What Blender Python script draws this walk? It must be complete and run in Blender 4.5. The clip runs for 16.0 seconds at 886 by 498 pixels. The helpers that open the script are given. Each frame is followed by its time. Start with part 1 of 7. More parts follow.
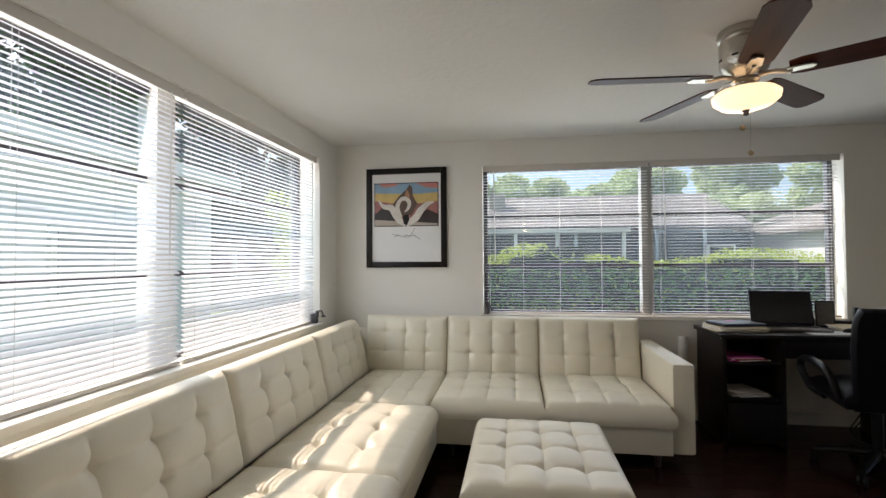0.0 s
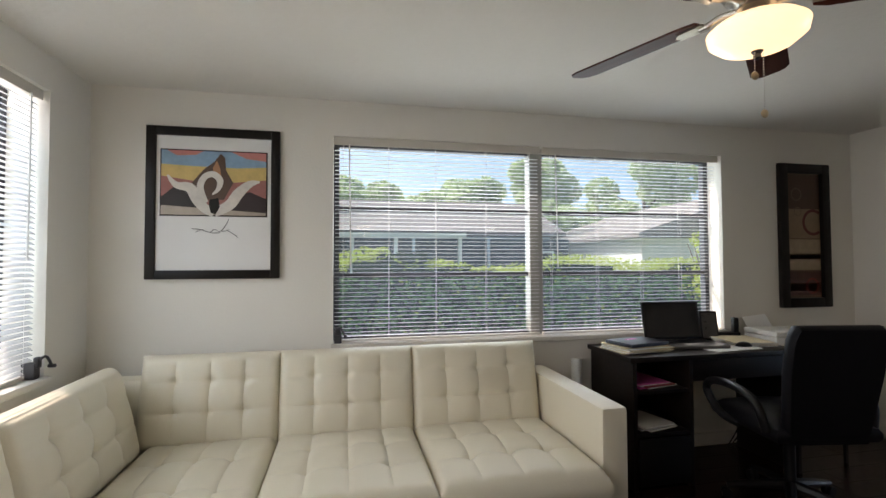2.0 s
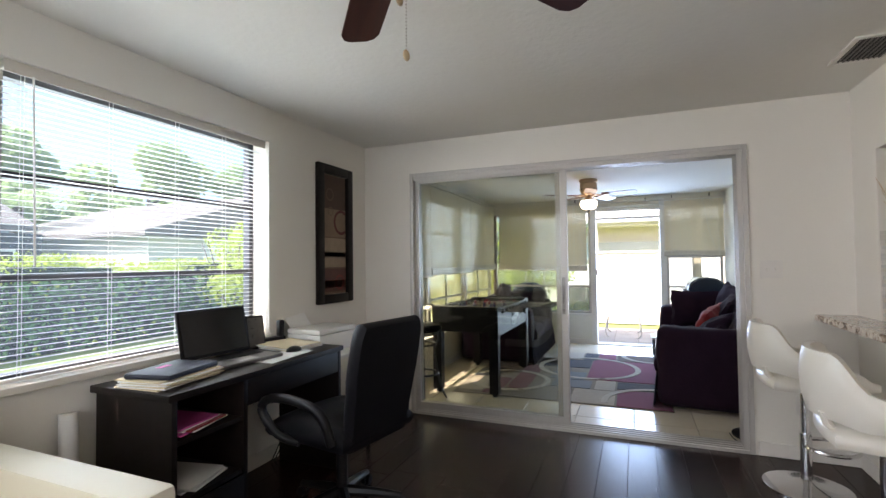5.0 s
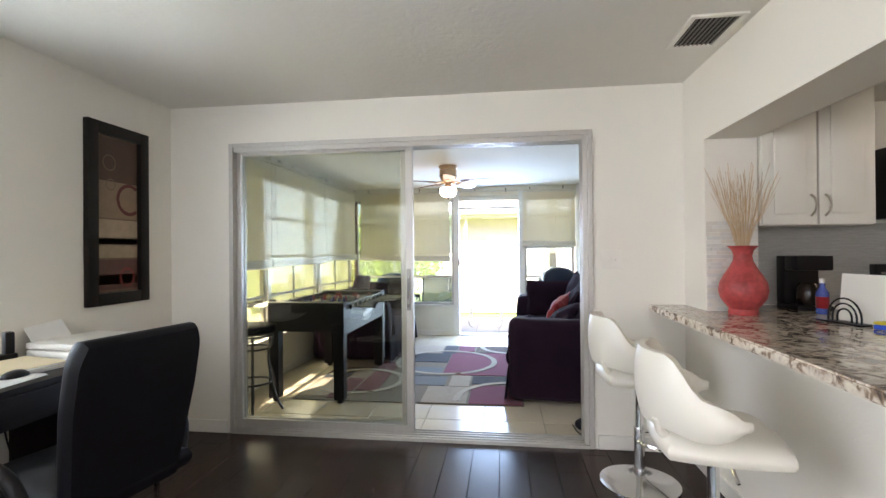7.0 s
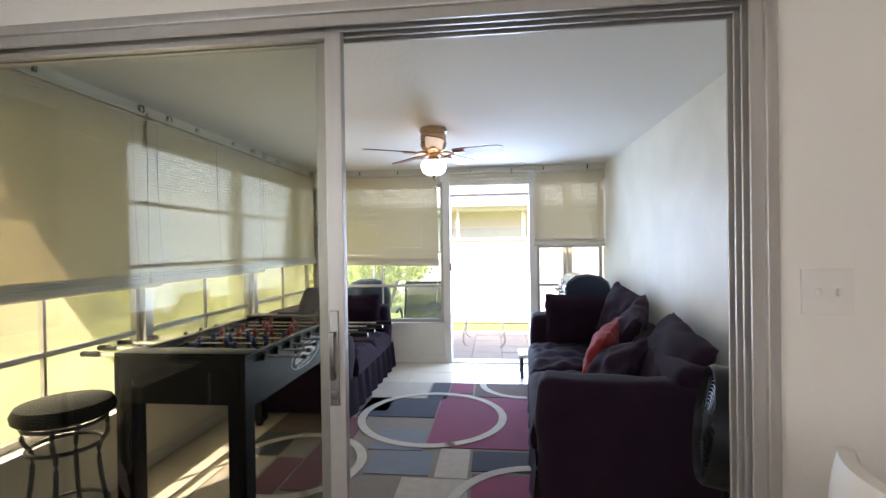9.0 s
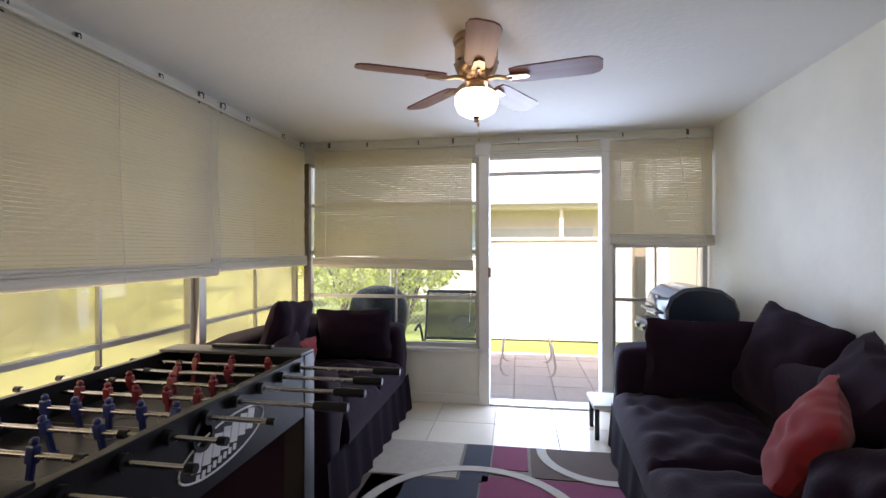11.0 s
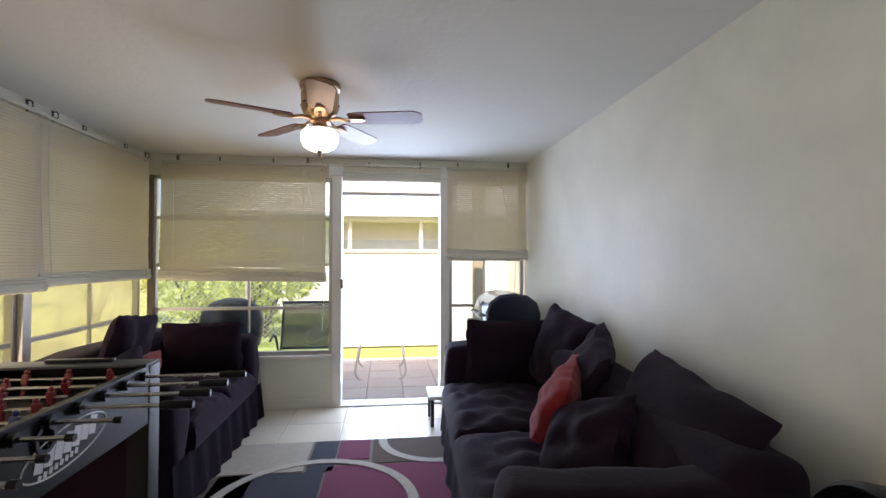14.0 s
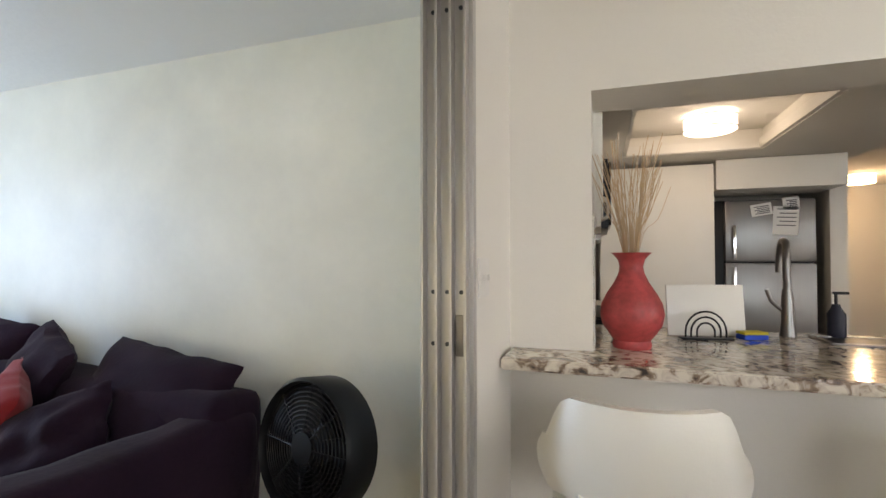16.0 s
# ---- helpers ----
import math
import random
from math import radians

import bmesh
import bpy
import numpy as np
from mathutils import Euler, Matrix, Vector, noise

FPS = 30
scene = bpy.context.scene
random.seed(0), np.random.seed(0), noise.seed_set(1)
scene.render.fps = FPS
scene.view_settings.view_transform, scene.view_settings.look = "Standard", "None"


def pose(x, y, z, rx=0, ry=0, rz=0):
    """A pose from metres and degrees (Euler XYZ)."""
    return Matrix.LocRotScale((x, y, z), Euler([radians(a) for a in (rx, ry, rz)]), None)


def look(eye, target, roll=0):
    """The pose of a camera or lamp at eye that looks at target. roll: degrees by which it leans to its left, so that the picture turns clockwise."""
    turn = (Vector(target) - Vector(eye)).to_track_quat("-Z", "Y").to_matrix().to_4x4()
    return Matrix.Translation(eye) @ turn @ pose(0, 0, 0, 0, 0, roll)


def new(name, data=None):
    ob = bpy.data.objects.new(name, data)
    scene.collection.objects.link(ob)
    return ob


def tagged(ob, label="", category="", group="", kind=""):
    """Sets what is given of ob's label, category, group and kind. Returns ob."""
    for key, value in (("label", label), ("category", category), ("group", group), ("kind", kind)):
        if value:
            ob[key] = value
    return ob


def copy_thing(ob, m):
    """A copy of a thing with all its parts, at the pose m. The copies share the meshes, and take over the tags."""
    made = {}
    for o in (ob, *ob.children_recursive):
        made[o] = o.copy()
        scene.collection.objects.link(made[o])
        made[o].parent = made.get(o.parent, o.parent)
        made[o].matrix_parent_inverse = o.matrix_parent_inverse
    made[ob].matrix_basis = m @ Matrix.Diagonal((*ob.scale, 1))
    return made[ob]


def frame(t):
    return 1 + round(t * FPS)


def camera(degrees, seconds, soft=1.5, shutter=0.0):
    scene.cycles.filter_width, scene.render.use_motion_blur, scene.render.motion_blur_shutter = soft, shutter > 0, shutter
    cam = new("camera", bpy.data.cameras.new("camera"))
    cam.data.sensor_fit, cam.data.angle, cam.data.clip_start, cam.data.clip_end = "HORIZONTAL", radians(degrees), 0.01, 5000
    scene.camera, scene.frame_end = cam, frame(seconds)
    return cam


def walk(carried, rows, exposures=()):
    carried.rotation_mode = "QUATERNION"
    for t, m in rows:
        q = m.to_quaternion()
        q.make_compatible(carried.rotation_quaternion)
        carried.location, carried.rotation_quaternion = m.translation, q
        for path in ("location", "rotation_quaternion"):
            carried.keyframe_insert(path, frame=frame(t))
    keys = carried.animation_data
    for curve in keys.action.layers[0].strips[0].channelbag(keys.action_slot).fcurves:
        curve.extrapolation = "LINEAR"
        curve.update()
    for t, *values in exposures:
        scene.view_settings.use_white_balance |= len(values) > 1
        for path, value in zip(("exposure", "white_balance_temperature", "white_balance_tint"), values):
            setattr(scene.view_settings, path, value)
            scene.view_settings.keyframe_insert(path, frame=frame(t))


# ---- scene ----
cam = camera(87.0, 16.0)
PATH = [
    (0.0, 0.223, -0.102, 1.275, 8.74, 1.30, 0.32),
    (0.5, 0.085, 0.260, 1.286, 6.50, 1.42, 0.13),
    (1.0, 0.046, 0.626, 1.276, 2.82, 1.41, 0.28),
    (1.5, 0.048, 0.842, 1.279, -2.99, 1.73, 0.06),
    (2.0, 0.022, 0.971, 1.291, -11.93, 1.79, 0.21),
    (2.5, 0.180, 1.204, 1.266, -18.65, 1.79, 0.26),
    (3.0, 0.290, 1.405, 1.286, -24.07, 1.26, 0.13),
    (3.5, 0.325, 1.575, 1.310, -31.90, 1.05, 0.20),
    (4.0, 0.350, 1.690, 1.300, -45.65, 1.30, 0.00),
    (4.5, 0.362, 1.695, 1.268, -57.85, 1.90, 0.40),
    (5.0, 0.310, 1.660, 1.265, -67.85, 1.60, 0.65),
    (5.5, 0.337, 1.602, 1.234, -74.86, 1.73, 1.15),
    (6.0, 0.412, 1.556, 1.234, -79.35, 1.33, 1.06),
    (6.5, 0.573, 1.526, 1.243, -81.69, 0.79, 0.79),
    (7.0, 0.839, 1.518, 1.258, -82.67, 0.24, 0.49),
    (7.5, 1.225, 1.538, 1.274, -83.10, -0.16, 0.26),
    (8.0, 1.702, 1.597, 1.286, -83.55, -0.28, 0.49),
    (8.5, 2.174, 1.616, 1.298, -83.63, 0.15, 0.54),
    (9.0, 2.601, 1.678, 1.325, -83.69, -0.36, 0.82),
    (9.5, 3.059, 1.755, 1.299, -83.56, -0.10, 0.60),
    (10.0, 3.479, 1.850, 1.284, -83.08, -0.09, 0.38),
    (10.5, 3.834, 1.945, 1.276, -82.39, -0.11, 0.20),
    (11.0, 4.105, 1.960, 1.264, -80.90, 0.18, 0.05),
    (11.5, 4.255, 1.985, 1.260, -79.95, 0.62, 0.05),
    (12.0, 4.310, 1.960, 1.258, -78.80, 1.30, 0.10),
    (12.5, 4.200, 1.830, 1.275, -77.50, 1.40, 0.10),
    (13.0, 4.062, 1.745, 1.290, -79.00, 1.30, 0.00),
    (13.5, 3.885, 1.760, 1.295, -86.80, 1.30, -0.05),
    (14.0, 3.690, 1.790, 1.295, -96.95, 1.35, 0.00),
    (14.5, 3.580, 1.905, 1.300, -113.80, 0.95, 0.30),
    (15.0, 3.555, 2.070, 1.240, -132.90, 2.00, 0.00),
    (15.5, 3.570, 2.117, 1.237, -147.78, 2.45, 0.06),
    (16.0, 3.556, 2.186, 1.250, -161.23, 1.20, 0.08),
]
walk(cam, [(t, pose(x, y, z, 90 + pitch, roll, yaw)) for t, x, y, z, yaw, pitch, roll in PATH],
     [(0.0, 0.56, 7300, 23), (1.0, 0.44, 7330, 23), (1.5, 0.46, 7340, 23), (2.0, 0.60, 7350, 23), (3.5, 0.82, 7100, 23), (5.0, 1.42, 7000, 23), (7.0, 2.1, 6950, 21), (9.0, 1.62, 7250, 26),
      (11.0, 1.10, 7650, 31), (13.0, 1.06, 7700, 31), (14.5, 1.05, 7700, 27), (15.0, 1.25, 7600, 26), (15.5, 1.68, 7500, 23), (16.0, 1.88, 7400, 22)])


# ---- light ----
SUN_ELEV, SUN_FROM = radians(48), Vector((-0.80, 0.60, 0)).normalized()
sun_way = Vector((SUN_FROM.x * math.cos(SUN_ELEV), SUN_FROM.y * math.cos(SUN_ELEV), math.sin(SUN_ELEV)))
world = bpy.data.worlds.new("sky")
scene.world = world
world.use_nodes = True
wn = world.node_tree.nodes
sky = wn.new("ShaderNodeTexSky")
sky.sky_type, sky.sun_disc = "NISHITA", False
sky.sun_elevation, sky.sun_rotation = SUN_ELEV, math.atan2(SUN_FROM.x, SUN_FROM.y)
sky.air_density, sky.dust_density, sky.ozone_density = 1.0, 3.0, 1.0
wn["Background"].inputs["Strength"].default_value = 0.15
world.node_tree.links.new(sky.outputs[0], wn["Background"].inputs["Color"])
sun = new("sun", bpy.data.lights.new("sun", "SUN"))
sun.data.energy, sun.data.angle, sun.data.color = 5.0, radians(0.4), (1.0, 0.95, 0.87)
sun.matrix_world = look(sun_way * 40, (0, 0, 0))


def sky_lamp(name, eye, target, sx, sy, watts, colour=(0.90, 0.95, 1.0)):
    """Sky light that enters through an opening."""
    ob = new(name, bpy.data.lights.new(name, "AREA"))
    ob.data.shape, ob.data.size, ob.data.size_y = "RECTANGLE", sx, sy
    ob.data.energy, ob.data.color = watts, colour
    ob.matrix_world = look(eye, target)
    return ob


def bulb(name, at, watts, colour=(1.0, 0.78, 0.52), size=0.04):
    ob = new(name, bpy.data.lights.new(name, "POINT"))
    ob.data.energy, ob.data.color, ob.data.shadow_soft_size = watts, colour, size
    ob.location = at
    return ob


sky_lamp("sky_west_window", (-1.62, 2.0, 1.5), (0, 2.0, 1.2), 3.1, 1.25, 34)
sky_lamp("sky_north_window", (1.33, 4.16, 1.5), (1.33, 0, 1.0), 2.7, 1.25, 25)
sky_lamp("sky_sunroom_windows", (6.25, 3.93, 0.75), (6.25, 0, 0.4), 3.6, 0.70, 6, (1.0, 0.97, 0.80))
sky_lamp("sky_back_door", (8.45, 1.73, 1.0), (0, 1.73, 0.6), 0.85, 1.9, 30, (0.40, 0.65, 1.0))
bulb("lamp_living_fan", (1.245, 2.14, 2.0), 8)
bulb("lamp_sunroom_fan", (6.28, 2.15, 1.95), 7, (1.0, 0.60, 0.32))
bulb("lamp_kitchen", (2.81, -1.60, 2.0), 1.35, (1.0, 0.86, 0.66), 0.1)
bulb("lamp_hall", (0.5, -5.0, 2.05), 5, (1.0, 0.72, 0.42), 0.06)


# ---- materials ----
def mat(name, colour, rough=0.6, metal=0.0, vary=0.08, scale=6.0, bump=0.0, bscale=60.0, stretch=(1, 1, 1), coat=0.0, rnd=0.0, spec=0.5, sheen=0.0, dirt=0.0, fine=0.0):
    """Painted, woven or worn surface: two scales of variation and a fine relief."""
    m = bpy.data.materials.new(name)
    m.use_nodes = True
    n, l = m.node_tree.nodes, m.node_tree.links
    p = n["Principled BSDF"]
    p.inputs["Metallic"].default_value, p.inputs["Coat Weight"].default_value = metal, coat
    p.inputs["Specular IOR Level"].default_value, p.inputs["Sheen Weight"].default_value = spec, sheen
    tc = n.new("ShaderNodeTexCoord")
    mp = n.new("ShaderNodeMapping")
    mp.inputs["Scale"].default_value = stretch
    l.new(tc.outputs["Object"], mp.inputs["Vector"])
    big, small = n.new("ShaderNodeTexNoise"), n.new("ShaderNodeTexNoise")
    big.inputs["Scale"].default_value, big.inputs["Detail"].default_value = scale, 4
    small.inputs["Scale"].default_value, small.inputs["Detail"].default_value = bscale, 3
    l.new(mp.outputs[0], big.inputs["Vector"]), l.new(mp.outputs[0], small.inputs["Vector"])
    hsv = n.new("ShaderNodeHueSaturation")
    hsv.inputs["Color"].default_value = (*colour, 1)
    add = n.new("ShaderNodeMath")
    add.operation = "MULTIPLY_ADD"
    add.inputs[1].default_value, add.inputs[2].default_value = 2 * vary, 1 - vary
    l.new(big.outputs["Fac"], add.inputs[0])
    last = add
    if fine:
        a2 = n.new("ShaderNodeMath")
        a2.operation = "MULTIPLY_ADD"
        a2.inputs[1].default_value = 2 * fine
        sub = n.new("ShaderNodeMath")
        sub.operation = "SUBTRACT"
        sub.inputs[1].default_value = fine
        l.new(add.outputs[0], sub.inputs[0])
        l.new(small.outputs["Fac"], a2.inputs[0]), l.new(sub.outputs[0], a2.inputs[2])
        last = a2
    if rnd:
        info, a3 = n.new("ShaderNodeObjectInfo"), n.new("ShaderNodeMath")
        a3.operation = "MULTIPLY_ADD"
        a3.inputs[1].default_value = rnd
        l.new(info.outputs["Random"], a3.inputs[0]), l.new(last.outputs[0], a3.inputs[2])
        last = a3
    l.new(last.outputs[0], hsv.inputs["Value"])
    l.new(hsv.outputs[0], p.inputs["Base Color"])
    if dirt:
        d, r, mx = n.new("ShaderNodeTexNoise"), n.new("ShaderNodeValToRGB"), n.new("ShaderNodeMixRGB")
        d.inputs["Scale"].default_value, d.inputs["Detail"].default_value = 1.7, 8
        r.color_ramp.elements[0].position, r.color_ramp.elements[1].position = 0.5, 0.75
        l.new(mp.outputs[0], d.inputs["Vector"]), l.new(d.outputs["Fac"], r.inputs[0])
        mu = n.new("ShaderNodeMath")
        mu.operation = "MULTIPLY"
        mu.inputs[1].default_value = dirt
        l.new(r.outputs[0], mu.inputs[0]), l.new(mu.outputs[0], mx.inputs[0])
        l.new(hsv.outputs[0], mx.inputs[1])
        mx.inputs[2].default_value = (*[c * 0.55 for c in colour], 1)
        l.new(mx.outputs[0], p.inputs["Base Color"])
    ro = n.new("ShaderNodeMath")
    ro.operation = "MULTIPLY_ADD"
    ro.inputs[1].default_value, ro.inputs[2].default_value = 0.16, rough - 0.08
    l.new(small.outputs["Fac"], ro.inputs[0]), l.new(ro.outputs[0], p.inputs["Roughness"])
    if bump:
        b = n.new("ShaderNodeBump")
        b.inputs["Strength"].default_value, b.inputs["Distance"].default_value = 0.6, bump
        l.new(small.outputs["Fac"], b.inputs["Height"]), l.new(b.outputs[0], p.inputs["Normal"])
    return m


def glow(name, colour, strength, base=(0.9, 0.88, 0.82)):
    m = mat(name, base, 0.3)
    p = m.node_tree.nodes["Principled BSDF"]
    p.inputs["Emission Color"].default_value, p.inputs["Emission Strength"].default_value = (*colour, 1), strength
    return m


def glass(name, tint=(1, 1, 1), rough=0.0, mirror=0.05, haze=0.0, haze_colour=(0.8, 0.8, 0.75)):
    """Thin pane: clear, with a weak reflection and some dust."""
    m = bpy.data.materials.new(name)
    m.use_nodes = True
    n, l = m.node_tree.nodes, m.node_tree.links
    n.remove(n["Principled BSDF"])
    t, g, f, mx = n.new("ShaderNodeBsdfTransparent"), n.new("ShaderNodeBsdfGlossy"), n.new("ShaderNodeLayerWeight"), n.new("ShaderNodeMixShader")
    pw, sc = n.new("ShaderNodeMath"), n.new("ShaderNodeMath")
    pw.operation, sc.operation = "POWER", "MULTIPLY_ADD"
    pw.inputs[1].default_value, sc.inputs[1].default_value, sc.inputs[2].default_value = 4.0, 0.5, mirror
    t.inputs[0].default_value, g.inputs["Roughness"].default_value = (*tint, 1), rough
    l.new(f.outputs["Facing"], pw.inputs[0]), l.new(pw.outputs[0], sc.inputs[0])
    l.new(sc.outputs[0], mx.inputs[0]), l.new(t.outputs[0], mx.inputs[1]), l.new(g.outputs[0], mx.inputs[2])
    out = mx
    if haze:
        d, no, mu, m2 = n.new("ShaderNodeBsdfTranslucent"), n.new("ShaderNodeTexNoise"), n.new("ShaderNodeMath"), n.new("ShaderNodeMixShader")
        d.inputs[0].default_value = (*haze_colour, 1)
        no.inputs["Scale"].default_value, no.inputs["Detail"].default_value = 1.2, 1
        mu.operation = "MULTIPLY"
        mu.inputs[1].default_value = haze * 2
        l.new(no.outputs["Fac"], mu.inputs[0]), l.new(mu.outputs[0], m2.inputs[0])
        l.new(mx.outputs[0], m2.inputs[1]), l.new(d.outputs[0], m2.inputs[2])
        out = m2
    l.new(out.outputs[0], n["Material Output"].inputs["Surface"])
    return m


def sheet(name, colour, through_colour, share=0.45, rough=0.6):
    """Thin vinyl or cloth that lets some light through."""
    m = mat(name, colour, rough, vary=0.04, scale=3, fine=0.03, bscale=40)
    n, l = m.node_tree.nodes, m.node_tree.links
    t, mx = n.new("ShaderNodeBsdfTranslucent"), n.new("ShaderNodeMixShader")
    t.inputs[0].default_value, mx.inputs[0].default_value = (*through_colour, 1), share
    l.new(n["Principled BSDF"].outputs[0], mx.inputs[1]), l.new(t.outputs[0], mx.inputs[2])
    l.new(mx.outputs[0], n["Material Output"].inputs["Surface"])
    return m


def wood(name, dark, light, rough=0.35, along="x", rings=14.0, rnd=0.0, coat=0.0, spec=0.3):
    """Straight grain along one axis."""
    st = {"x": (0.8, 14, 14), "y": (14, 0.8, 14), "z": (14, 14, 0.8)}[along]
    m = mat(name, light, rough, vary=0.25, scale=1.6, bump=0.0006, bscale=9, stretch=st, coat=coat, rnd=rnd, fine=0.25, spec=spec)
    n, l = m.node_tree.nodes, m.node_tree.links
    mx, no = n.new("ShaderNodeMixRGB"), n.new("ShaderNodeTexNoise")
    no.inputs["Scale"].default_value, no.inputs["Detail"].default_value = rings / 8, 6
    src = [x for x in n if x.type == "MAPPING"][0]
    l.new(src.outputs[0], no.inputs["Vector"]), l.new(no.outputs["Fac"], mx.inputs[0])
    mx.inputs[1].default_value, mx.inputs[2].default_value = (*dark, 1), (*light, 1)
    hsv = [x for x in n if x.type == "HUE_SAT"][0]
    l.new(mx.outputs[0], hsv.inputs["Color"])
    return m


M_WALL = mat("wall_paint", (0.78, 0.755, 0.69), 0.7, vary=0.025, scale=1.2, bump=0.0012, bscale=85, fine=0.012)
M_WALL_ROUGH = mat("rough_plaster_paint", (0.73, 0.715, 0.63), 0.5, vary=0.15, scale=2.6, bump=0.002, bscale=26, fine=0.03)
M_CEIL = mat("ceiling_texture", (0.74, 0.72, 0.67), 0.85, vary=0.03, scale=1.5, bump=0.004, bscale=30, fine=0.02)
M_TRIM = mat("white_trim_paint", (0.76, 0.74, 0.69), 0.45, vary=0.04, scale=5, dirt=0.1)
M_PLANK = wood("dark_laminate", (0.008, 0.0035, 0.003), (0.032, 0.013, 0.009), 0.24, "x", rnd=0.6, spec=0.22)
M_JOINT = mat("dark_joint", (0.008, 0.005, 0.004), 0.7)
M_TILE = mat("cream_floor_tile", (0.62, 0.55, 0.44), 0.22, vary=0.07, scale=4, rnd=0.10, fine=0.03, bscale=25)
M_GROUT = mat("grout", (0.42, 0.38, 0.31), 0.9)
M_ALU = mat("dull_aluminium", (0.50, 0.48, 0.45), 0.40, metal=0.55, vary=0.08, scale=9, stretch=(6, 6, 0.5))
# darker copy of the aluminium, with shade put into its colour
M_ALU_DARK = mat("shaded_aluminium", (0.30, 0.29, 0.27), 0.45, metal=0.8, vary=0.1)
M_BRONZE = mat("dark_window_frame", (0.03, 0.032, 0.04), 0.45, vary=0.1)
M_BLIND = sheet("blind_vinyl", (0.84, 0.84, 0.83), (0.88, 0.90, 0.93), 0.5, 0.45)
M_BLIND_RAIL = mat("blind_rail", (0.62, 0.58, 0.52), 0.45, vary=0.04)
M_ROLL = sheet("rollup_blind_vinyl", (0.80, 0.74, 0.60), (0.86, 0.78, 0.62), 0.42)
M_ROLL_END = mat("rollup_blind_roll", (0.66, 0.62, 0.52), 0.6, vary=0.06)
M_PANE = glass("window_pane", (0.86, 0.96, 1.0), mirror=0.02, haze=0.012, haze_colour=(0.55, 0.75, 0.95))
M_PANE_DUSTY = glass("hazy_acrylic_pane", (0.95, 0.96, 0.9), mirror=0.02, haze=0.34, haze_colour=(0.82, 0.79, 0.58))
M_DOORGLASS = glass("sliding_door_glass", (0.88, 0.885, 0.85), mirror=0.03)
M_LEATHER = mat("cream_leather", (0.74, 0.685, 0.545), 0.42, vary=0.04, scale=3, bump=0.0009, bscale=120, fine=0.02)
M_PLUM = mat("plum_microfibre", (0.020, 0.0095, 0.019), 0.9, vary=0.35, scale=4, bump=0.003, bscale=50, sheen=0.05, fine=0.12, spec=0.08)
M_RED = mat("red_cloth", (0.24, 0.016, 0.02), 0.9, vary=0.12, scale=8, bump=0.0008, bscale=200, sheen=0.2, spec=0.1)
M_BLACK = mat("black_vinyl", (0.006, 0.006, 0.008), 0.46, spec=0.14, vary=0.15, scale=12, bump=0.0004, bscale=150)
M_BLACKPL = mat("black_plastic", (0.008, 0.008, 0.009), 0.38, spec=0.25, vary=0.1)
M_ESPRESSO = wood("espresso_wood", (0.005, 0.0035, 0.0035), (0.014, 0.010, 0.009), 0.4, "x", spec=0.22)
M_CHROME = mat("chrome", (0.78, 0.78, 0.79), 0.12, metal=1.0, vary=0.03)
M_ROD = mat("worn_chrome_rod", (0.46, 0.45, 0.44), 0.25, metal=1.0, vary=0.08)
M_NICKEL = mat("brushed_nickel", (0.52, 0.48, 0.42), 0.3, metal=1.0, vary=0.06, stretch=(1, 1, 12))
M_CHERRY = wood("cherry_blade", (0.030, 0.008, 0.006), (0.085, 0.022, 0.014), 0.5, "x", spec=0.12)
M_WHITELEATHER = mat("white_leatherette", (0.76, 0.73, 0.65), 0.35, vary=0.03, scale=5, bump=0.0005, bscale=140)
M_FRAME = mat("black_picture_frame", (0.008, 0.006, 0.005), 0.4, spec=0.25, vary=0.15, scale=14)
M_PAPER = mat("white_paper", (0.78, 0.78, 0.76), 0.8, vary=0.03)
M_CAB = mat("white_cabinet_paint", (0.76, 0.745, 0.68), 0.4, vary=0.03)
M_STEEL = mat("stainless_steel", (0.20, 0.185, 0.175), 0.34, metal=0.9, vary=0.05, stretch=(8, 8, 0.5))


# ---- building blocks ----
def link(name, bm, material, parent=None, smooth=False):
    me = bpy.data.meshes.new(name)
    bmesh.ops.recalc_face_normals(bm, faces=bm.faces)
    bm.to_mesh(me)
    bm.free()
    if smooth:
        for p in me.polygons:
            p.use_smooth = True
        me.set_sharp_from_angle(angle=radians(40))
    me.materials.append(material)
    ob = new(name, me)
    if parent:
        ob.parent = parent
    return ob


def part(name, bm, material, parent, label="", smooth=True):
    ob = link(name, bm, material, parent, smooth)
    return tagged(ob, label) if label else ob


def share(name, me, parent, at=(0, 0, 0), rz=0.0, rx=0.0, ry=0.0):
    """One more object on an existing mesh."""
    ob = new(name, me)
    ob.parent = parent
    ob.matrix_local = pose(*at, rx, ry, rz)
    return ob


def thing(name, at, label, category, group="", rz=0.0, kind=""):
    ob = new(name)
    ob.empty_display_size = 0.1
    ob.matrix_world = pose(*at, 0, 0, rz)
    return tagged(ob, label, category, group, kind)


def box(bm, x0, y0, z0, x1, y1, z1, bevel=0.0, seg=2, m=None):
    r = bmesh.ops.create_cube(bm, size=1.0)
    vs = r["verts"]
    for v in vs:
        v.co = Vector((x0 + (v.co.x + 0.5) * (x1 - x0), y0 + (v.co.y + 0.5) * (y1 - y0), z0 + (v.co.z + 0.5) * (z1 - z0)))
    if bevel:
        es = list({e for v in vs for e in v.link_edges})
        out = bmesh.ops.bevel(bm, geom=es, offset=bevel, segments=seg, affect="EDGES", profile=0.6)
        vs = list({v for f in out["faces"] for v in f.verts} | {v for v in vs if v.is_valid})
    if m:
        bmesh.ops.transform(bm, matrix=m, verts=vs)
    return vs


